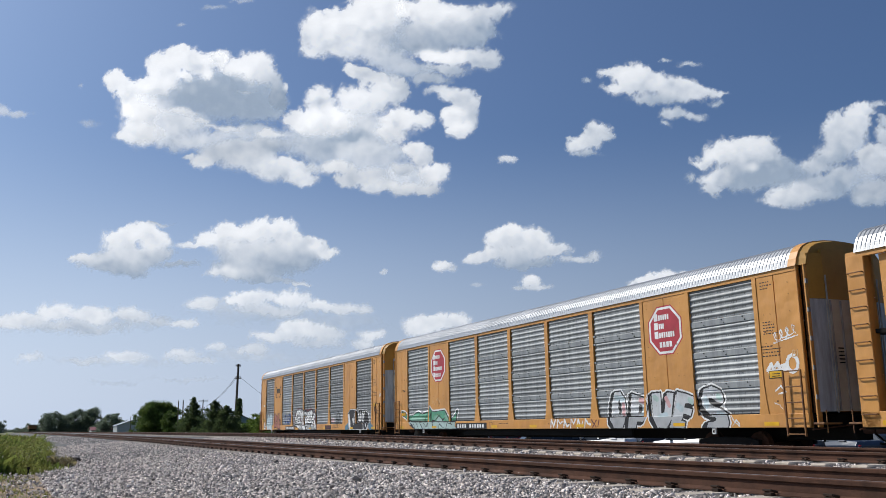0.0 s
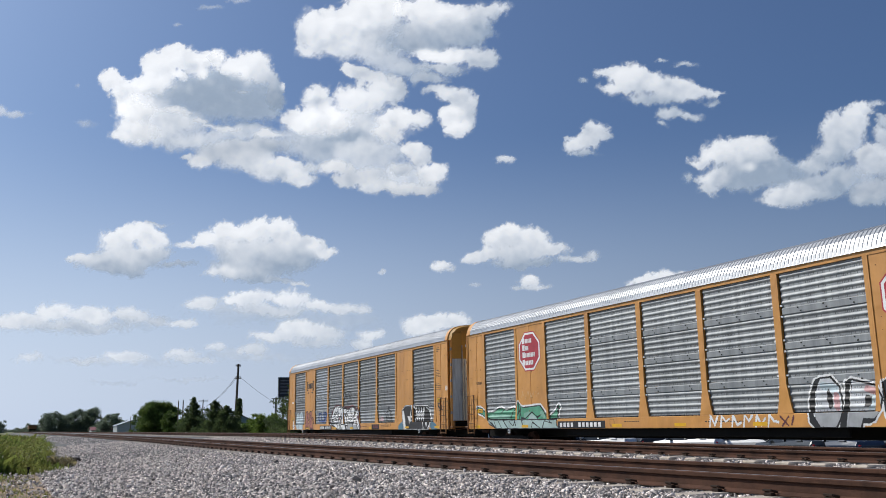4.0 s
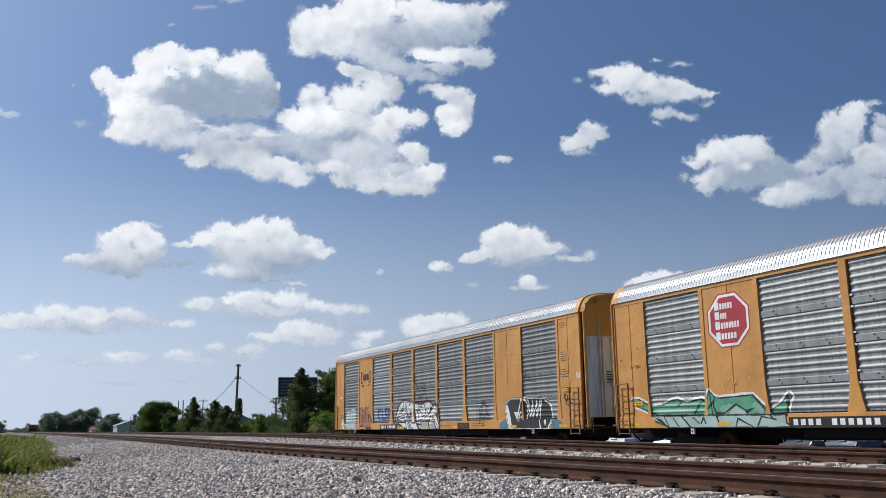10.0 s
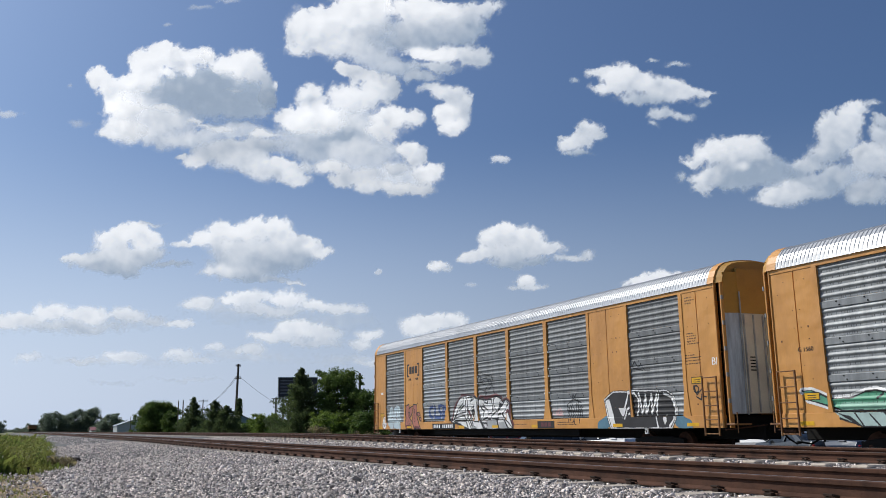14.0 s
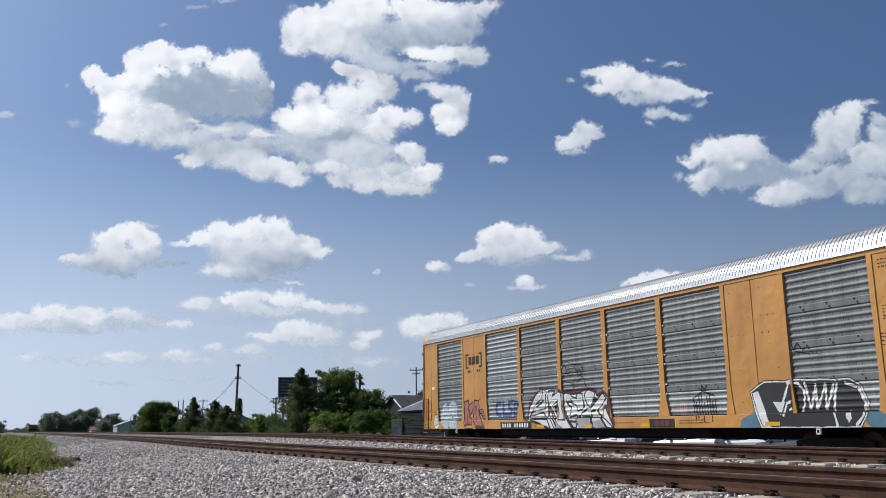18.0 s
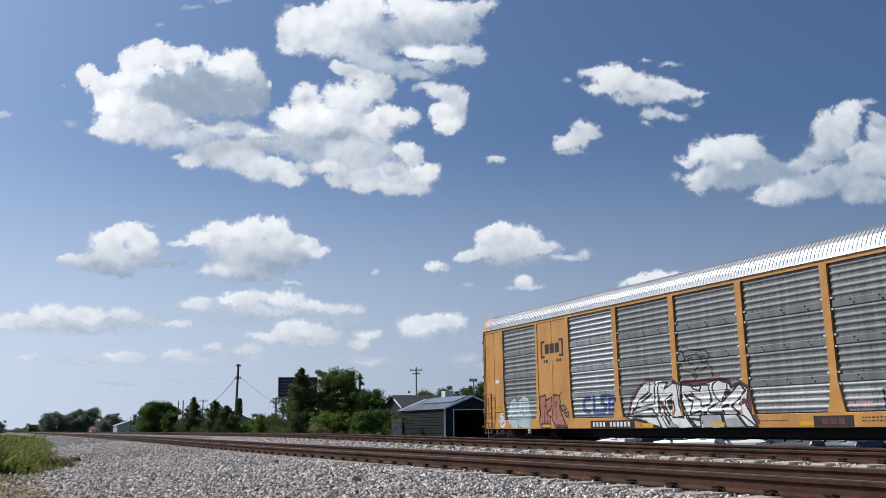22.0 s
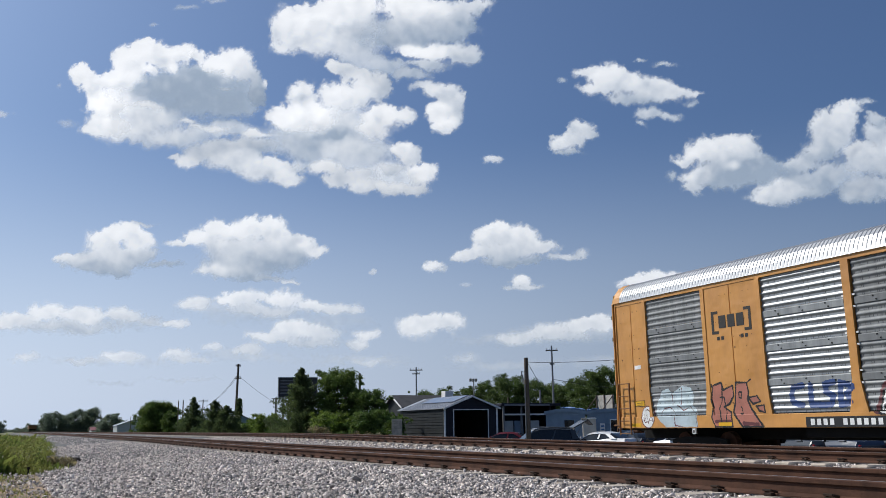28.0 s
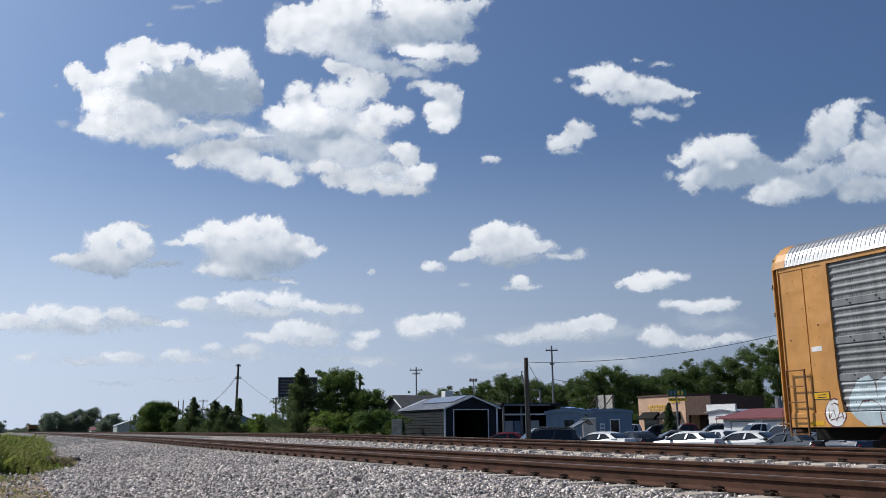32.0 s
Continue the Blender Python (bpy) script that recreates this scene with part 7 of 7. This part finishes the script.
def billow(cloud_thing, rows, seed, drift, rise=0.0, d=1.0, veil=1.0, more=0.0, step=1.7, tall=1.0):
    """One rigid mass of a cloud that drifts as a whole. rows: heads (right, down, half width, half height, depth,
    softness) in pixels of the camera's view, those in front last; depth: painted shade, 0 a bright sunlit crown and 1 a
    dark core; more: shade added to all."""
    rng = np.random.default_rng(seed)
    hs = np.array(rows, float)
    hs[:, 0] -= 784
    hs[:, 1] = 441 - hs[:, 1]
    hs[:, 3] *= tall
    m = 22
    x0, x1 = (hs[:, 0] - hs[:, 2]).min() - m, (hs[:, 0] + hs[:, 2]).max() + m
    y0, y1 = (hs[:, 1] - hs[:, 3]).min() - m, (hs[:, 1] + hs[:, 3]).max() + m
    u, v = np.meshgrid(np.arange(x0, x1 + step, step), np.arange(y0, y1 + step, step))
    size = float(np.sqrt((hs[:, 2] * hs[:, 3]).mean()))
    # air that stirs the outline, and round knobs upon it
    su, sv = [fractal(rng, u, v, min(44.0, size * 1.5), 6, 0.62) * min(30.0, size * 0.95) for _ in range(2)]
    knob = 0.55 * cells(rng, (u + su * 0.5) / 15, (v + sv * 0.5) / 13) + 0.45 * cells(rng, (u + su) / 7, (v + sv) / 6) - 0.62
    heaps = cells(rng, (u + su * 0.8) / 34, (v + sv * 0.8) / 26) - 0.66
    wisps = fractal(rng, u + su, v + sv, 16.0, 5, 0.75)
    relief = sum(np.roll(np.roll(heaps, i, 0), j, 1) for i in (-3, 0, 3) for j in (-3, 0, 3)) / 9 * 7.0 + knob * 0.8
    near = [np.exp(-5 * np.sqrt(((u - h[0]) / h[2]) ** 2 + ((v - h[1]) / h[3]) ** 2)) + 1e-9 for h in hs]
    body, deep = np.zeros_like(u), sum(w * (h[4] * 1.3 + 0.25 + more) for w, h in zip(near, hs)) / sum(near)
    for cx, cy, rx, ry, depth, soft in hs:
        pu, pv = (u + su - cx) / rx, (v + sv - cy) / ry
        r = np.sqrt(pu * pu + pv * pv)
        mean_r = math.sqrt(rx * ry)
        low = np.clip(-pv, 0, 1) * 0.5
        edge = 1.0 - r + (0.9 * knob * (1 - min(soft, 0.9)) + (1.0 + low) * wisps) * 11.0 / (mean_r * 0.45 + 5)
        a = smoothstep(0.0, 0.28 + 0.95 * soft + 1.1 * low, edge + 0.12)
        lean = np.clip(pu * 0.45 - pv * 0.9, -1, 1) * 0.36 * (1.25 - soft)         # painted light: paler towards the sun at upper left, darker at lower right
        own = depth * 1.3 + 0.25 + more + lean * 1.15 - 0.30 * knob - 0.42 * heaps + 0.45 * wisps
        deep = deep * (1 - a) + own * a
        body = 1 - (1 - body) * (1 - a)
    for _ in range(2):
        for ax in (0, 1):
            deep = (deep + np.roll(deep, 1, ax) + np.roll(deep, -1, ax)) / 3
    deep = np.clip(deep, 0, 1)
    full = smoothstep(0.55, 1.0, body)
    for _ in range(3):
        for ax in (0, 1):
            full = (full + sum(np.roll(full, k, ax) for k in (-5, -3, -1, 1, 3, 5))) / 7
    plump = relief * full * min(1.0, size / 34)
    cx, cy = (x0 + x1) / 2, (y0 + y1) / 2
    k = UNIT * d
    ny, nx = u.shape
    front = np.stack([(u - cx) * k, (v - cy) * k, plump * k], -1).reshape(-1, 3)
    i = (np.arange(ny - 1)[:, None] * nx + np.arange(nx - 1)[None, :]).ravel()
    quads = np.stack([i, i + 1, i + nx + 1, i + nx], -1)
    quads = quads[(body.ravel()[quads] > 0.003).any(1)]
    used = np.unique(quads)
    remap = np.full(nx * ny, -1)
    remap[used] = np.arange(len(used))
    me = fast_mesh("billow", front[used], remap[quads], CLOUD)
    me.polygons.foreach_set("use_smooth", [True] * len(me.polygons))
    for nm, val in (("cloud_body", body.ravel()[used]), ("cloud_shade", deep.ravel()[used]), ("veil", np.full(len(used), veil))):
        a = me.attributes.new(nm, "FLOAT", "POINT")
        a.data.foreach_set("value", val.astype(np.float32))
    home = pose(cx * k, cy * k, -CLOUD_D * d)
    ob = share("billow", me, cloud_thing, home)
    CLOUDS.append((ob, home, Vector((-drift * 0.5 * k, rise * 0.5 * k, 0))))
    return ob


def cloud(label, *masses):
    """A cloud of several masses, each (rows, seed, drift, more)."""
    c = thing("cloud", EYE, label, "cloud", "clouds")
    for rows, seed, drift, more in masses:
        billow(c, rows, seed, drift, **more)
    return c


cloud("large white cumulus with bright ragged crowns and a deep grey core",
      ([(385, 145, 75, 34, .6, .4), (290, 210, 90, 46, .34, .6), (240, 225, 62, 40, .22, .5), (330, 250, 90, 26, .40, .7), (230, 180, 52, 50, .12, .5), (420, 236, 90, 22, .42, .7), (330, 160, 96, 50, .78, .6), (400, 190, 88, 42, .95, .5), (450, 176, 40, 46, .8, .5), (300, 158, 60, 26, .72, .8)], 1, 54, dict(rise=8, d=1.01)),
      ([(185, 240, 28, 12, .15, .8), (215, 230, 46, 22, .08, .5), (200, 180, 26, 26, .06, .5), (215, 200, 42, 26, .03, .4), (280, 190, 54, 10, .08, .9), (190, 155, 27, 18, .06, .4), (172, 139, 25, 20, .02, .3), (245, 140, 42, 30, .02, .4), (225, 143, 30, 20, .02, .4), (320, 110, 25, 26, .0, .4), (345, 100, 27, 21, .0, .3), (255, 110, 32, 27, .0, .25), (292, 102, 36, 30, .0, .25), (290, 131, 15, 14, .03, .5), (330, 124, 10, 12, .04, .7)], 2, 70, dict(rise=13)),
      ([(470, 165, 16, 38, .62, .5), (415, 158, 26, 8, .42, 1.), (450, 130, 23, 28, .3, .5), (365, 101, 16, 12, .03, .5), (395, 113, 28, 18, .02, .4), (428, 114, 42, 30, .0, .3), (487, 150, 5, 7, .1, .9)], 3, 42, dict(rise=7, d=0.999)),
      ([(440, 258, 80, 20, .42, .5), (370, 278, 42, 20, .38, .7), (400, 265, 62, 20, .4, .7), (430, 285, 62, 24, .34, .6), (345, 291, 32, 12, .16, .6), (318, 282, 18, 8, .2, .7), (480, 302, 56, 26, .26, .5), (500, 295, 42, 18, .16, .5), (520, 318, 30, 20, .2, .5), (340, 215, 30, 8, .1, .9), (380, 226, 62, 9, .12, 1.), (468, 238, 44, 10, .08, .8)], 4, 30, dict(d=0.998)))
cloud("broad white cumulus with folded grey hollows",
      ([(600, 232, 112, 62, .34, .5), (560, 265, 72, 40, .58, .6), (640, 280, 92, 42, .4, .6), (540, 250, 62, 30, .52, .6), (700, 320, 72, 28, .34, .5), (620, 236, 46, 16, .62, .9), (590, 243, 56, 12, .75, .9), (535, 293, 32, 10, .4, .8)], 5, 30, dict(rise=4, d=1.01)),
      ([(650, 140, 42, 17, .22, .5), (690, 160, 21, 30, .4, .4), (670, 165, 42, 34, .28, .4), (625, 131, 15, 12, .18, .6), (608, 126, 18, 14, .04, .5), (620, 177, 52, 32, .1, .4), (553, 180, 28, 36, .12, .4), (575, 215, 42, 36, .04, .5), (525, 216, 43, 26, .02, .35), (725, 212, 27, 20, .2, .5), (690, 215, 36, 26, .04, .35), (672, 236, 30, 16, .02, .5)], 6, 36, dict(rise=8)),
      ([(600, 320, 30, 12, .3, .6), (640, 312, 42, 20, .28, .6), (700, 300, 32, 16, .3, .6), (735, 281, 24, 24, .28, .4), (720, 263, 23, 17, .06, .4), (655, 331, 42, 18, .28, .5), (740, 336, 32, 14, .28, .5), (755, 311, 31, 22, .1, .4), (702, 336, 36, 16, .18, .5), (585, 301, 42, 18, .03, .6)], 7, 24, dict(d=0.999)))
cloud("long white cumulus with a grey underside and a trailing tail",
      ([(640, 80, 92, 46, .38, .5), (660, 110, 52, 22, .5, .6), (700, 126, 62, 20, .55, .6), (680, 60, 42, 42, .55, .7), (590, 86, 52, 22, .14, .5), (525, 86, 32, 16, .12, .6), (560, 60, 62, 38, .08, .35), (530, 45, 35, 34, .06, .4), (560, 20, 24, 14, .08, .5), (600, 40, 62, 36, .02, .4), (650, 30, 42, 30, .1, .6), (640, 13, 62, 30, .0, .3)], 8, 60, dict(rise=8, d=1.02)),
      ([(740, 140, 52, 14, .55, .6), (745, 50, 80, 28, .55, .4), (730, 72, 70, 24, .66, .5), (800, 62, 66, 30, .62, .5), (770, 120, 52, 14, .5, .7), (870, 12, 22, 14, .35, .9), (845, 15, 31, 20, .28, .6), (830, 40, 34, 34, .5, .5), (790, 20, 42, 26, .06, .5), (740, 18, 62, 32, .0, .35), (850, 105, 19, 22, .45, .6), (830, 100, 25, 24, .34, .5), (800, 95, 36, 18, .18, .5), (735, 91, 26, 14, .08, .5), (765, 99, 42, 18, .0, .4)], 9, 40, dict(rise=10, d=1.018)),
      ([(765, 155, 32, 12, .4, .6), (815, 215, 21, 23, .45, .5), (805, 190, 29, 27, .34, .45), (790, 165, 35, 16, .26, .45), (775, 195, 10, 12, .2, .6), (825, 180, 10, 14, .3, .7), (790, 205, 25, 20, .08, .4), (800, 226, 27, 16, .08, .4)], 10, 30, dict(rise=9, d=1.016)))
cloud("small ragged white cumulus with a grey foot",
      ([(1150, 178, 62, 15, .42, .7), (1120, 180, 42, 11, .4, .8), (1170, 205, 32, 14, .34, .6), (1205, 208, 23, 10, .3, .7), (1155, 219, 14, 8, .3, .9), (1245, 168, 27, 8, .15, .8), (1215, 165, 37, 18, .1, .5), (1065, 130, 31, 14, .08, .5), (1085, 156, 43, 18, .05, .5), (1180, 160, 45, 24, .06, .45), (1140, 150, 45, 27, .08, .4), (1100, 140, 35, 30, .02, .35), (1195, 115, 27, 8, .3, 1.), (1150, 105, 14, 6, .3, 1.), (1015, 145, 14, 8, .4, 1.), (1240, 185, 20, 8, .45, 1.)], 11, 50, dict(more=0.2)))
cloud("little white puff of cloud",
      ([(1020, 270, 31, 8, .45, .8), (1055, 245, 19, 10, .35, .7), (990, 245, 10, 8, .3, .9), (1025, 250, 31, 18, .12, .45), (1005, 258, 25, 14, .08, .5), (1040, 235, 27, 20, .12, .45)], 12, 34, dict(rise=3, more=0.2)))
cloud("wide white cumulus with towering heads and grey hollows",
      ([(1330, 300, 80, 34, .5, .4), (1350, 315, 62, 25, .65, .6), (1300, 320, 62, 27, .6, .6), (1240, 335, 25, 14, .24, .7), (1200, 312, 12, 14, .35, .8), (1345, 242, 22, 6, .3, 1.), (1345, 280, 27, 24, .34, .5), (1250, 315, 37, 22, .1, .5), (1225, 285, 23, 14, .1, .5), (1330, 260, 35, 23, .13, .45), (1300, 268, 52, 29, .04, .4), (1265, 270, 39, 29, .01, .35), (1315, 300, 17, 10, .05, .8)], 13, 38, dict(rise=4, d=1.03, more=0.2)),
      ([(1420, 320, 62, 24, .6, .6), (1395, 300, 27, 14, .4, .7), (1440, 345, 52, 16, .45, .6), (1480, 320, 72, 36, .38, .5), (1420, 290, 37, 18, .28, .5), (1455, 270, 37, 24, .28, .45), (1480, 250, 45, 40, .22, .4), (1470, 225, 31, 30, .13, .4), (1540, 182, 20, 10, .3, .8), (1515, 190, 25, 18, .1, .5), (1505, 215, 27, 34, .08, .4), (1400, 345, 42, 26, .18, .5), (1370, 350, 42, 20, .13, .5), (1390, 335, 46, 22, .06, .45)], 14, 26, dict(rise=5, d=1.032, more=0.26)),
      ([(1540, 340, 62, 26, .38, .5), (1530, 355, 42, 16, .4, .5), (1600, 340, 42, 30, .4, .5), (1590, 280, 52, 60, .22, .4), (1540, 290, 42, 36, .18, .4), (1560, 240, 25, 24, .24, .5), (1560, 215, 14, 14, .3, .6), (1520, 270, 25, 16, .08, .5)], 15, 24, dict(rise=6, d=1.028, more=0.28)))
cloud("white cumulus low in the sky with a flat grey base",
      ([(205, 462, 85, 22, .5, .5), (300, 470, 52, 8, .6, .9), (200, 480, 62, 14, .6, .7), (170, 465, 52, 20, .4, .6), (220, 450, 62, 24, .3, .5), (270, 450, 25, 20, .5, .6), (130, 455, 29, 12, .14, .5), (260, 425, 27, 24, .06, .4), (195, 425, 35, 24, .03, .4), (235, 413, 32, 21, .01, .35), (265, 395, 30, 6, .4, 1.)], 16, 32, dict(d=1.04, veil=0.95)))
cloud("white cumulus low in the sky, heaped to the middle",
      ([(450, 466, 95, 26, .58, .45), (480, 495, 62, 10, .6, .8), (440, 480, 62, 20, .55, .6), (520, 455, 52, 20, .55, .6), (440, 440, 92, 27, .3, .5), (390, 480, 42, 14, .22, .5), (330, 435, 31, 10, .1, .6), (565, 448, 27, 10, .13, .6), (540, 436, 31, 18, .08, .4), (510, 430, 31, 26, .18, .4), (365, 425, 35, 20, .04, .4), (490, 410, 33, 26, .06, .35), (400, 411, 36, 23, .03, .35), (445, 406, 42, 25, .01, .35), (520, 501, 27, 6, .2, .9)], 17, 22, dict(rise=4, d=1.05, veil=0.95)))
cloud("white cumulus with a bright heaped crown and flat base",
      ([(920, 465, 72, 12, .58, .6), (895, 450, 62, 17, .28, .5), (1010, 458, 42, 8, .24, .8), (1035, 452, 19, 12, .3, .9), (825, 458, 23, 16, .1, .5), (850, 450, 21, 14, .08, .5), (955, 440, 42, 18, .08, .4), (870, 425, 29, 25, .03, .35), (930, 425, 37, 23, .03, .35), (895, 416, 28, 23, .01, .35)], 18, 25, dict(rise=5, d=1.05, veil=0.95, more=0.12)))
cloud("tiny white puff of cloud", ([(775, 472, 25, 11, .14, .5), (790, 478, 16, 7, .4, .8)], 19, 19, dict(d=1.05, veil=0.9)))
cloud("tiny white puff of cloud", ([(940, 508, 33, 9, .28, .7), (905, 508, 14, 6, .4, 1.), (930, 498, 21, 10, .08, .5)], 20, 20, dict(d=1.05, veil=0.9)))
cloud("tiny faint puff of cloud", ([(883, 282, 18, 9, .15, .6)], 21, 30, dict(veil=0.85)))
cloud("tiny faint puff of cloud", ([(667, 482, 10, 5, .2, .8)], 22, 22, dict(veil=0.6)))
cloud("tiny faint puff of cloud", ([(832, 504, 14, 5, .3, .9)], 23, 22, dict(veil=0.45)))
cloud("faint wisp of cloud", ([(10, 205, 36, 9, .3, .9), (-20, 198, 30, 14, .2, .8)], 24, 40, dict(veil=0.7)))
cloud("faint wisp of cloud", ([(137, 220, 26, 10, .4, 1.), (120, 153, 6, 8, .4, 1.)], 25, 44, dict(veil=0.5)))
cloud("faint wisp of cloud", ([(350, 14, 30, 7, .4, 1.), (400, 2, 30, 8, .3, 1.), (295, 44, 10, 5, .4, 1.)], 26, 56, dict(veil=0.55)))
for label, rows, seed, drift in (
        ("broad thin sheet of hazy cloud", [(60, 575, 150, 24, .45, 1.), (220, 572, 130, 22, .5, 1.)], 41, 18),
        ("broad thin sheet of hazy cloud", [(470, 560, 150, 26, .5, 1.), (590, 575, 110, 30, .5, 1.), (380, 545, 80, 20, .4, 1.)], 42, 16),
        ("broad thin sheet of hazy cloud", [(980, 592, 150, 24, .45, 1.), (1090, 585, 110, 26, .4, 1.), (860, 605, 80, 18, .5, 1.)], 43, 14),
        ("broad thin sheet of hazy cloud", [(1270, 575, 110, 26, .45, 1.), (1400, 600, 110, 24, .5, 1.)], 44, 15),
        ("faint low sheet of hazy cloud", [(200, 640, 170, 16, .4, 1.), (430, 632, 150, 18, .4, 1.), (640, 640, 130, 16, .4, 1.)], 45, 9),
        ("faint low sheet of hazy cloud", [(900, 650, 130, 16, .4, 1.), (1080, 645, 120, 18, .4, 1.)], 46, 9)):
    cloud(label, (rows, seed, drift, dict(d=1.22, veil=0.42)))
cloud("long low bank of hazy white cloud", ([(480, 552, 112, 12, .45, .8), (350, 537, 42, 13, .22, .6), (635, 550, 18, 14, .3, .9), (600, 548, 31, 14, .28, .6), (560, 540, 42, 13, .18, .6), (440, 531, 52, 14, .18, .5), (510, 529, 42, 15, .12, .5), (410, 528, 25, 13, .08, .5)], 27, 17, dict(d=1.1, tall=1.3, more=-0.12, veil=0.83)))
cloud("long low bank of hazy white cloud", ([(130, 582, 132, 12, .5, .8), (270, 566, 42, 10, .48, .9), (320, 573, 42, 8, .22, .8), (220, 560, 42, 14, .28, .6), (150, 560, 52, 15, .18, .5), (30, 570, 52, 14, .18, .5), (90, 555, 45, 18, .12, .45)], 28, 18, dict(d=1.1, tall=1.3, more=-0.12, veil=0.83)))
cloud("low hazy white cloud", ([(560, 606, 82, 9, .5, .9), (440, 620, 52, 9, .34, .8), (635, 610, 25, 10, .28, .8), (480, 598, 52, 10, .22, .6), (570, 590, 42, 14, .32, .6), (650, 590, 31, 9, .14, .7), (520, 585, 42, 16, .18, .5)], 29, 10, dict(d=1.15, tall=1.5, more=-0.12, veil=0.78)))
cloud("low hazy white cloud", ([(790, 573, 42, 14, .18, .5), (745, 580, 46, 18, .12, .5)], 30, 12, dict(d=1.15, tall=1.5, more=-0.12, veil=0.83)))
cloud("thin low hazy cloud", ([(150, 640, 52, 6, .4, .9), (340, 638, 62, 6, .4, .9), (50, 635, 36, 8, .28, .8), (220, 632, 46, 10, .18, .6), (315, 628, 42, 10, .22, .7), (380, 615, 23, 8, .22, .7)], 31, 8, dict(d=1.2, tall=1.5, more=-0.12, veil=0.63)))
cloud("thin low hazy cloud", ([(655, 640, 42, 8, .32, .9), (830, 634, 40, 8, .4, .9)], 32, 8, dict(d=1.2, tall=1.5, more=-0.12, veil=0.59)))
cloud("thin low hazy cloud", ([(200, 678, 70, 5, .5, 1.), (330, 672, 90, 5, .5, 1.)], 33, 6, dict(d=1.2, tall=1.5, more=-0.12, veil=0.34)))
cloud("small white cloud with a soft base", ([(1150, 512, 32, 9, .4, .6), (1205, 490, 31, 9, .18, .6), (1130, 505, 27, 14, .12, .4), (1165, 496, 37, 16, .08, .4)], 34, 22, dict(d=1.1, tall=1.3, more=-0.12, veil=0.89)))
cloud("small white cloud with a soft base", ([(1250, 550, 62, 7, .4, .8), (1215, 540, 42, 10, .14, .6), (1290, 542, 27, 12, .22, .6), (1265, 540, 42, 12, .12, .5)], 35, 18, dict(d=1.1, tall=1.3, more=-0.12, veil=0.83)))
cloud("long low hazy white cloud", ([(1000, 601, 102, 9, .5, .8), (920, 600, 62, 10, .34, .7), (980, 590, 52, 12, .28, .6), (1040, 580, 45, 13, .18, .5), (1070, 573, 31, 12, .16, .5)], 36, 14, dict(d=1.15, tall=1.5, more=-0.12, veil=0.78)))
cloud("long low hazy white cloud", ([(1300, 600, 62, 9, .3, .7), (1400, 610, 62, 12, .3, .7), (1230, 605, 52, 10, .34, .7), (1170, 600, 42, 16, .22, .5)], 37, 14, dict(d=1.15, tall=1.5, more=-0.12, veil=0.78)))

# ---- what moves ----
def rear_at(t):
    """Place of the train's rear end along its track: it gathers speed, rolls evenly and speeds up again."""
    return float(np.polyval((-2.391, -0.355, 1.297, 2.024, -26.139, 41.75), (t - 16) / 16))


def motions():
    for i, car in enumerate((rack_last, rack_red, rack_next)):
        walk(car, [(t * 0.5, TRAIN_LINE @ pose(TRAIN_X, rear_at(t * 0.5) - (0.0, PITCH_CAR, 2 * PITCH_CAR - 0.55)[i], 0)) for t in range(65)])
    for w, wy in WHEELS:
        walk(w, [(k * 0.32, pose(0, wy, 0.357, math.degrees((rear_at(0) - rear_at(k * 0.32)) / 0.357))) for k in range(101)])
    for ob, home, drift in CLOUDS:
        walk(ob, [(0.0, home @ pose(*(drift * -1.0))), (32.0, home @ pose(*drift))])


motions()
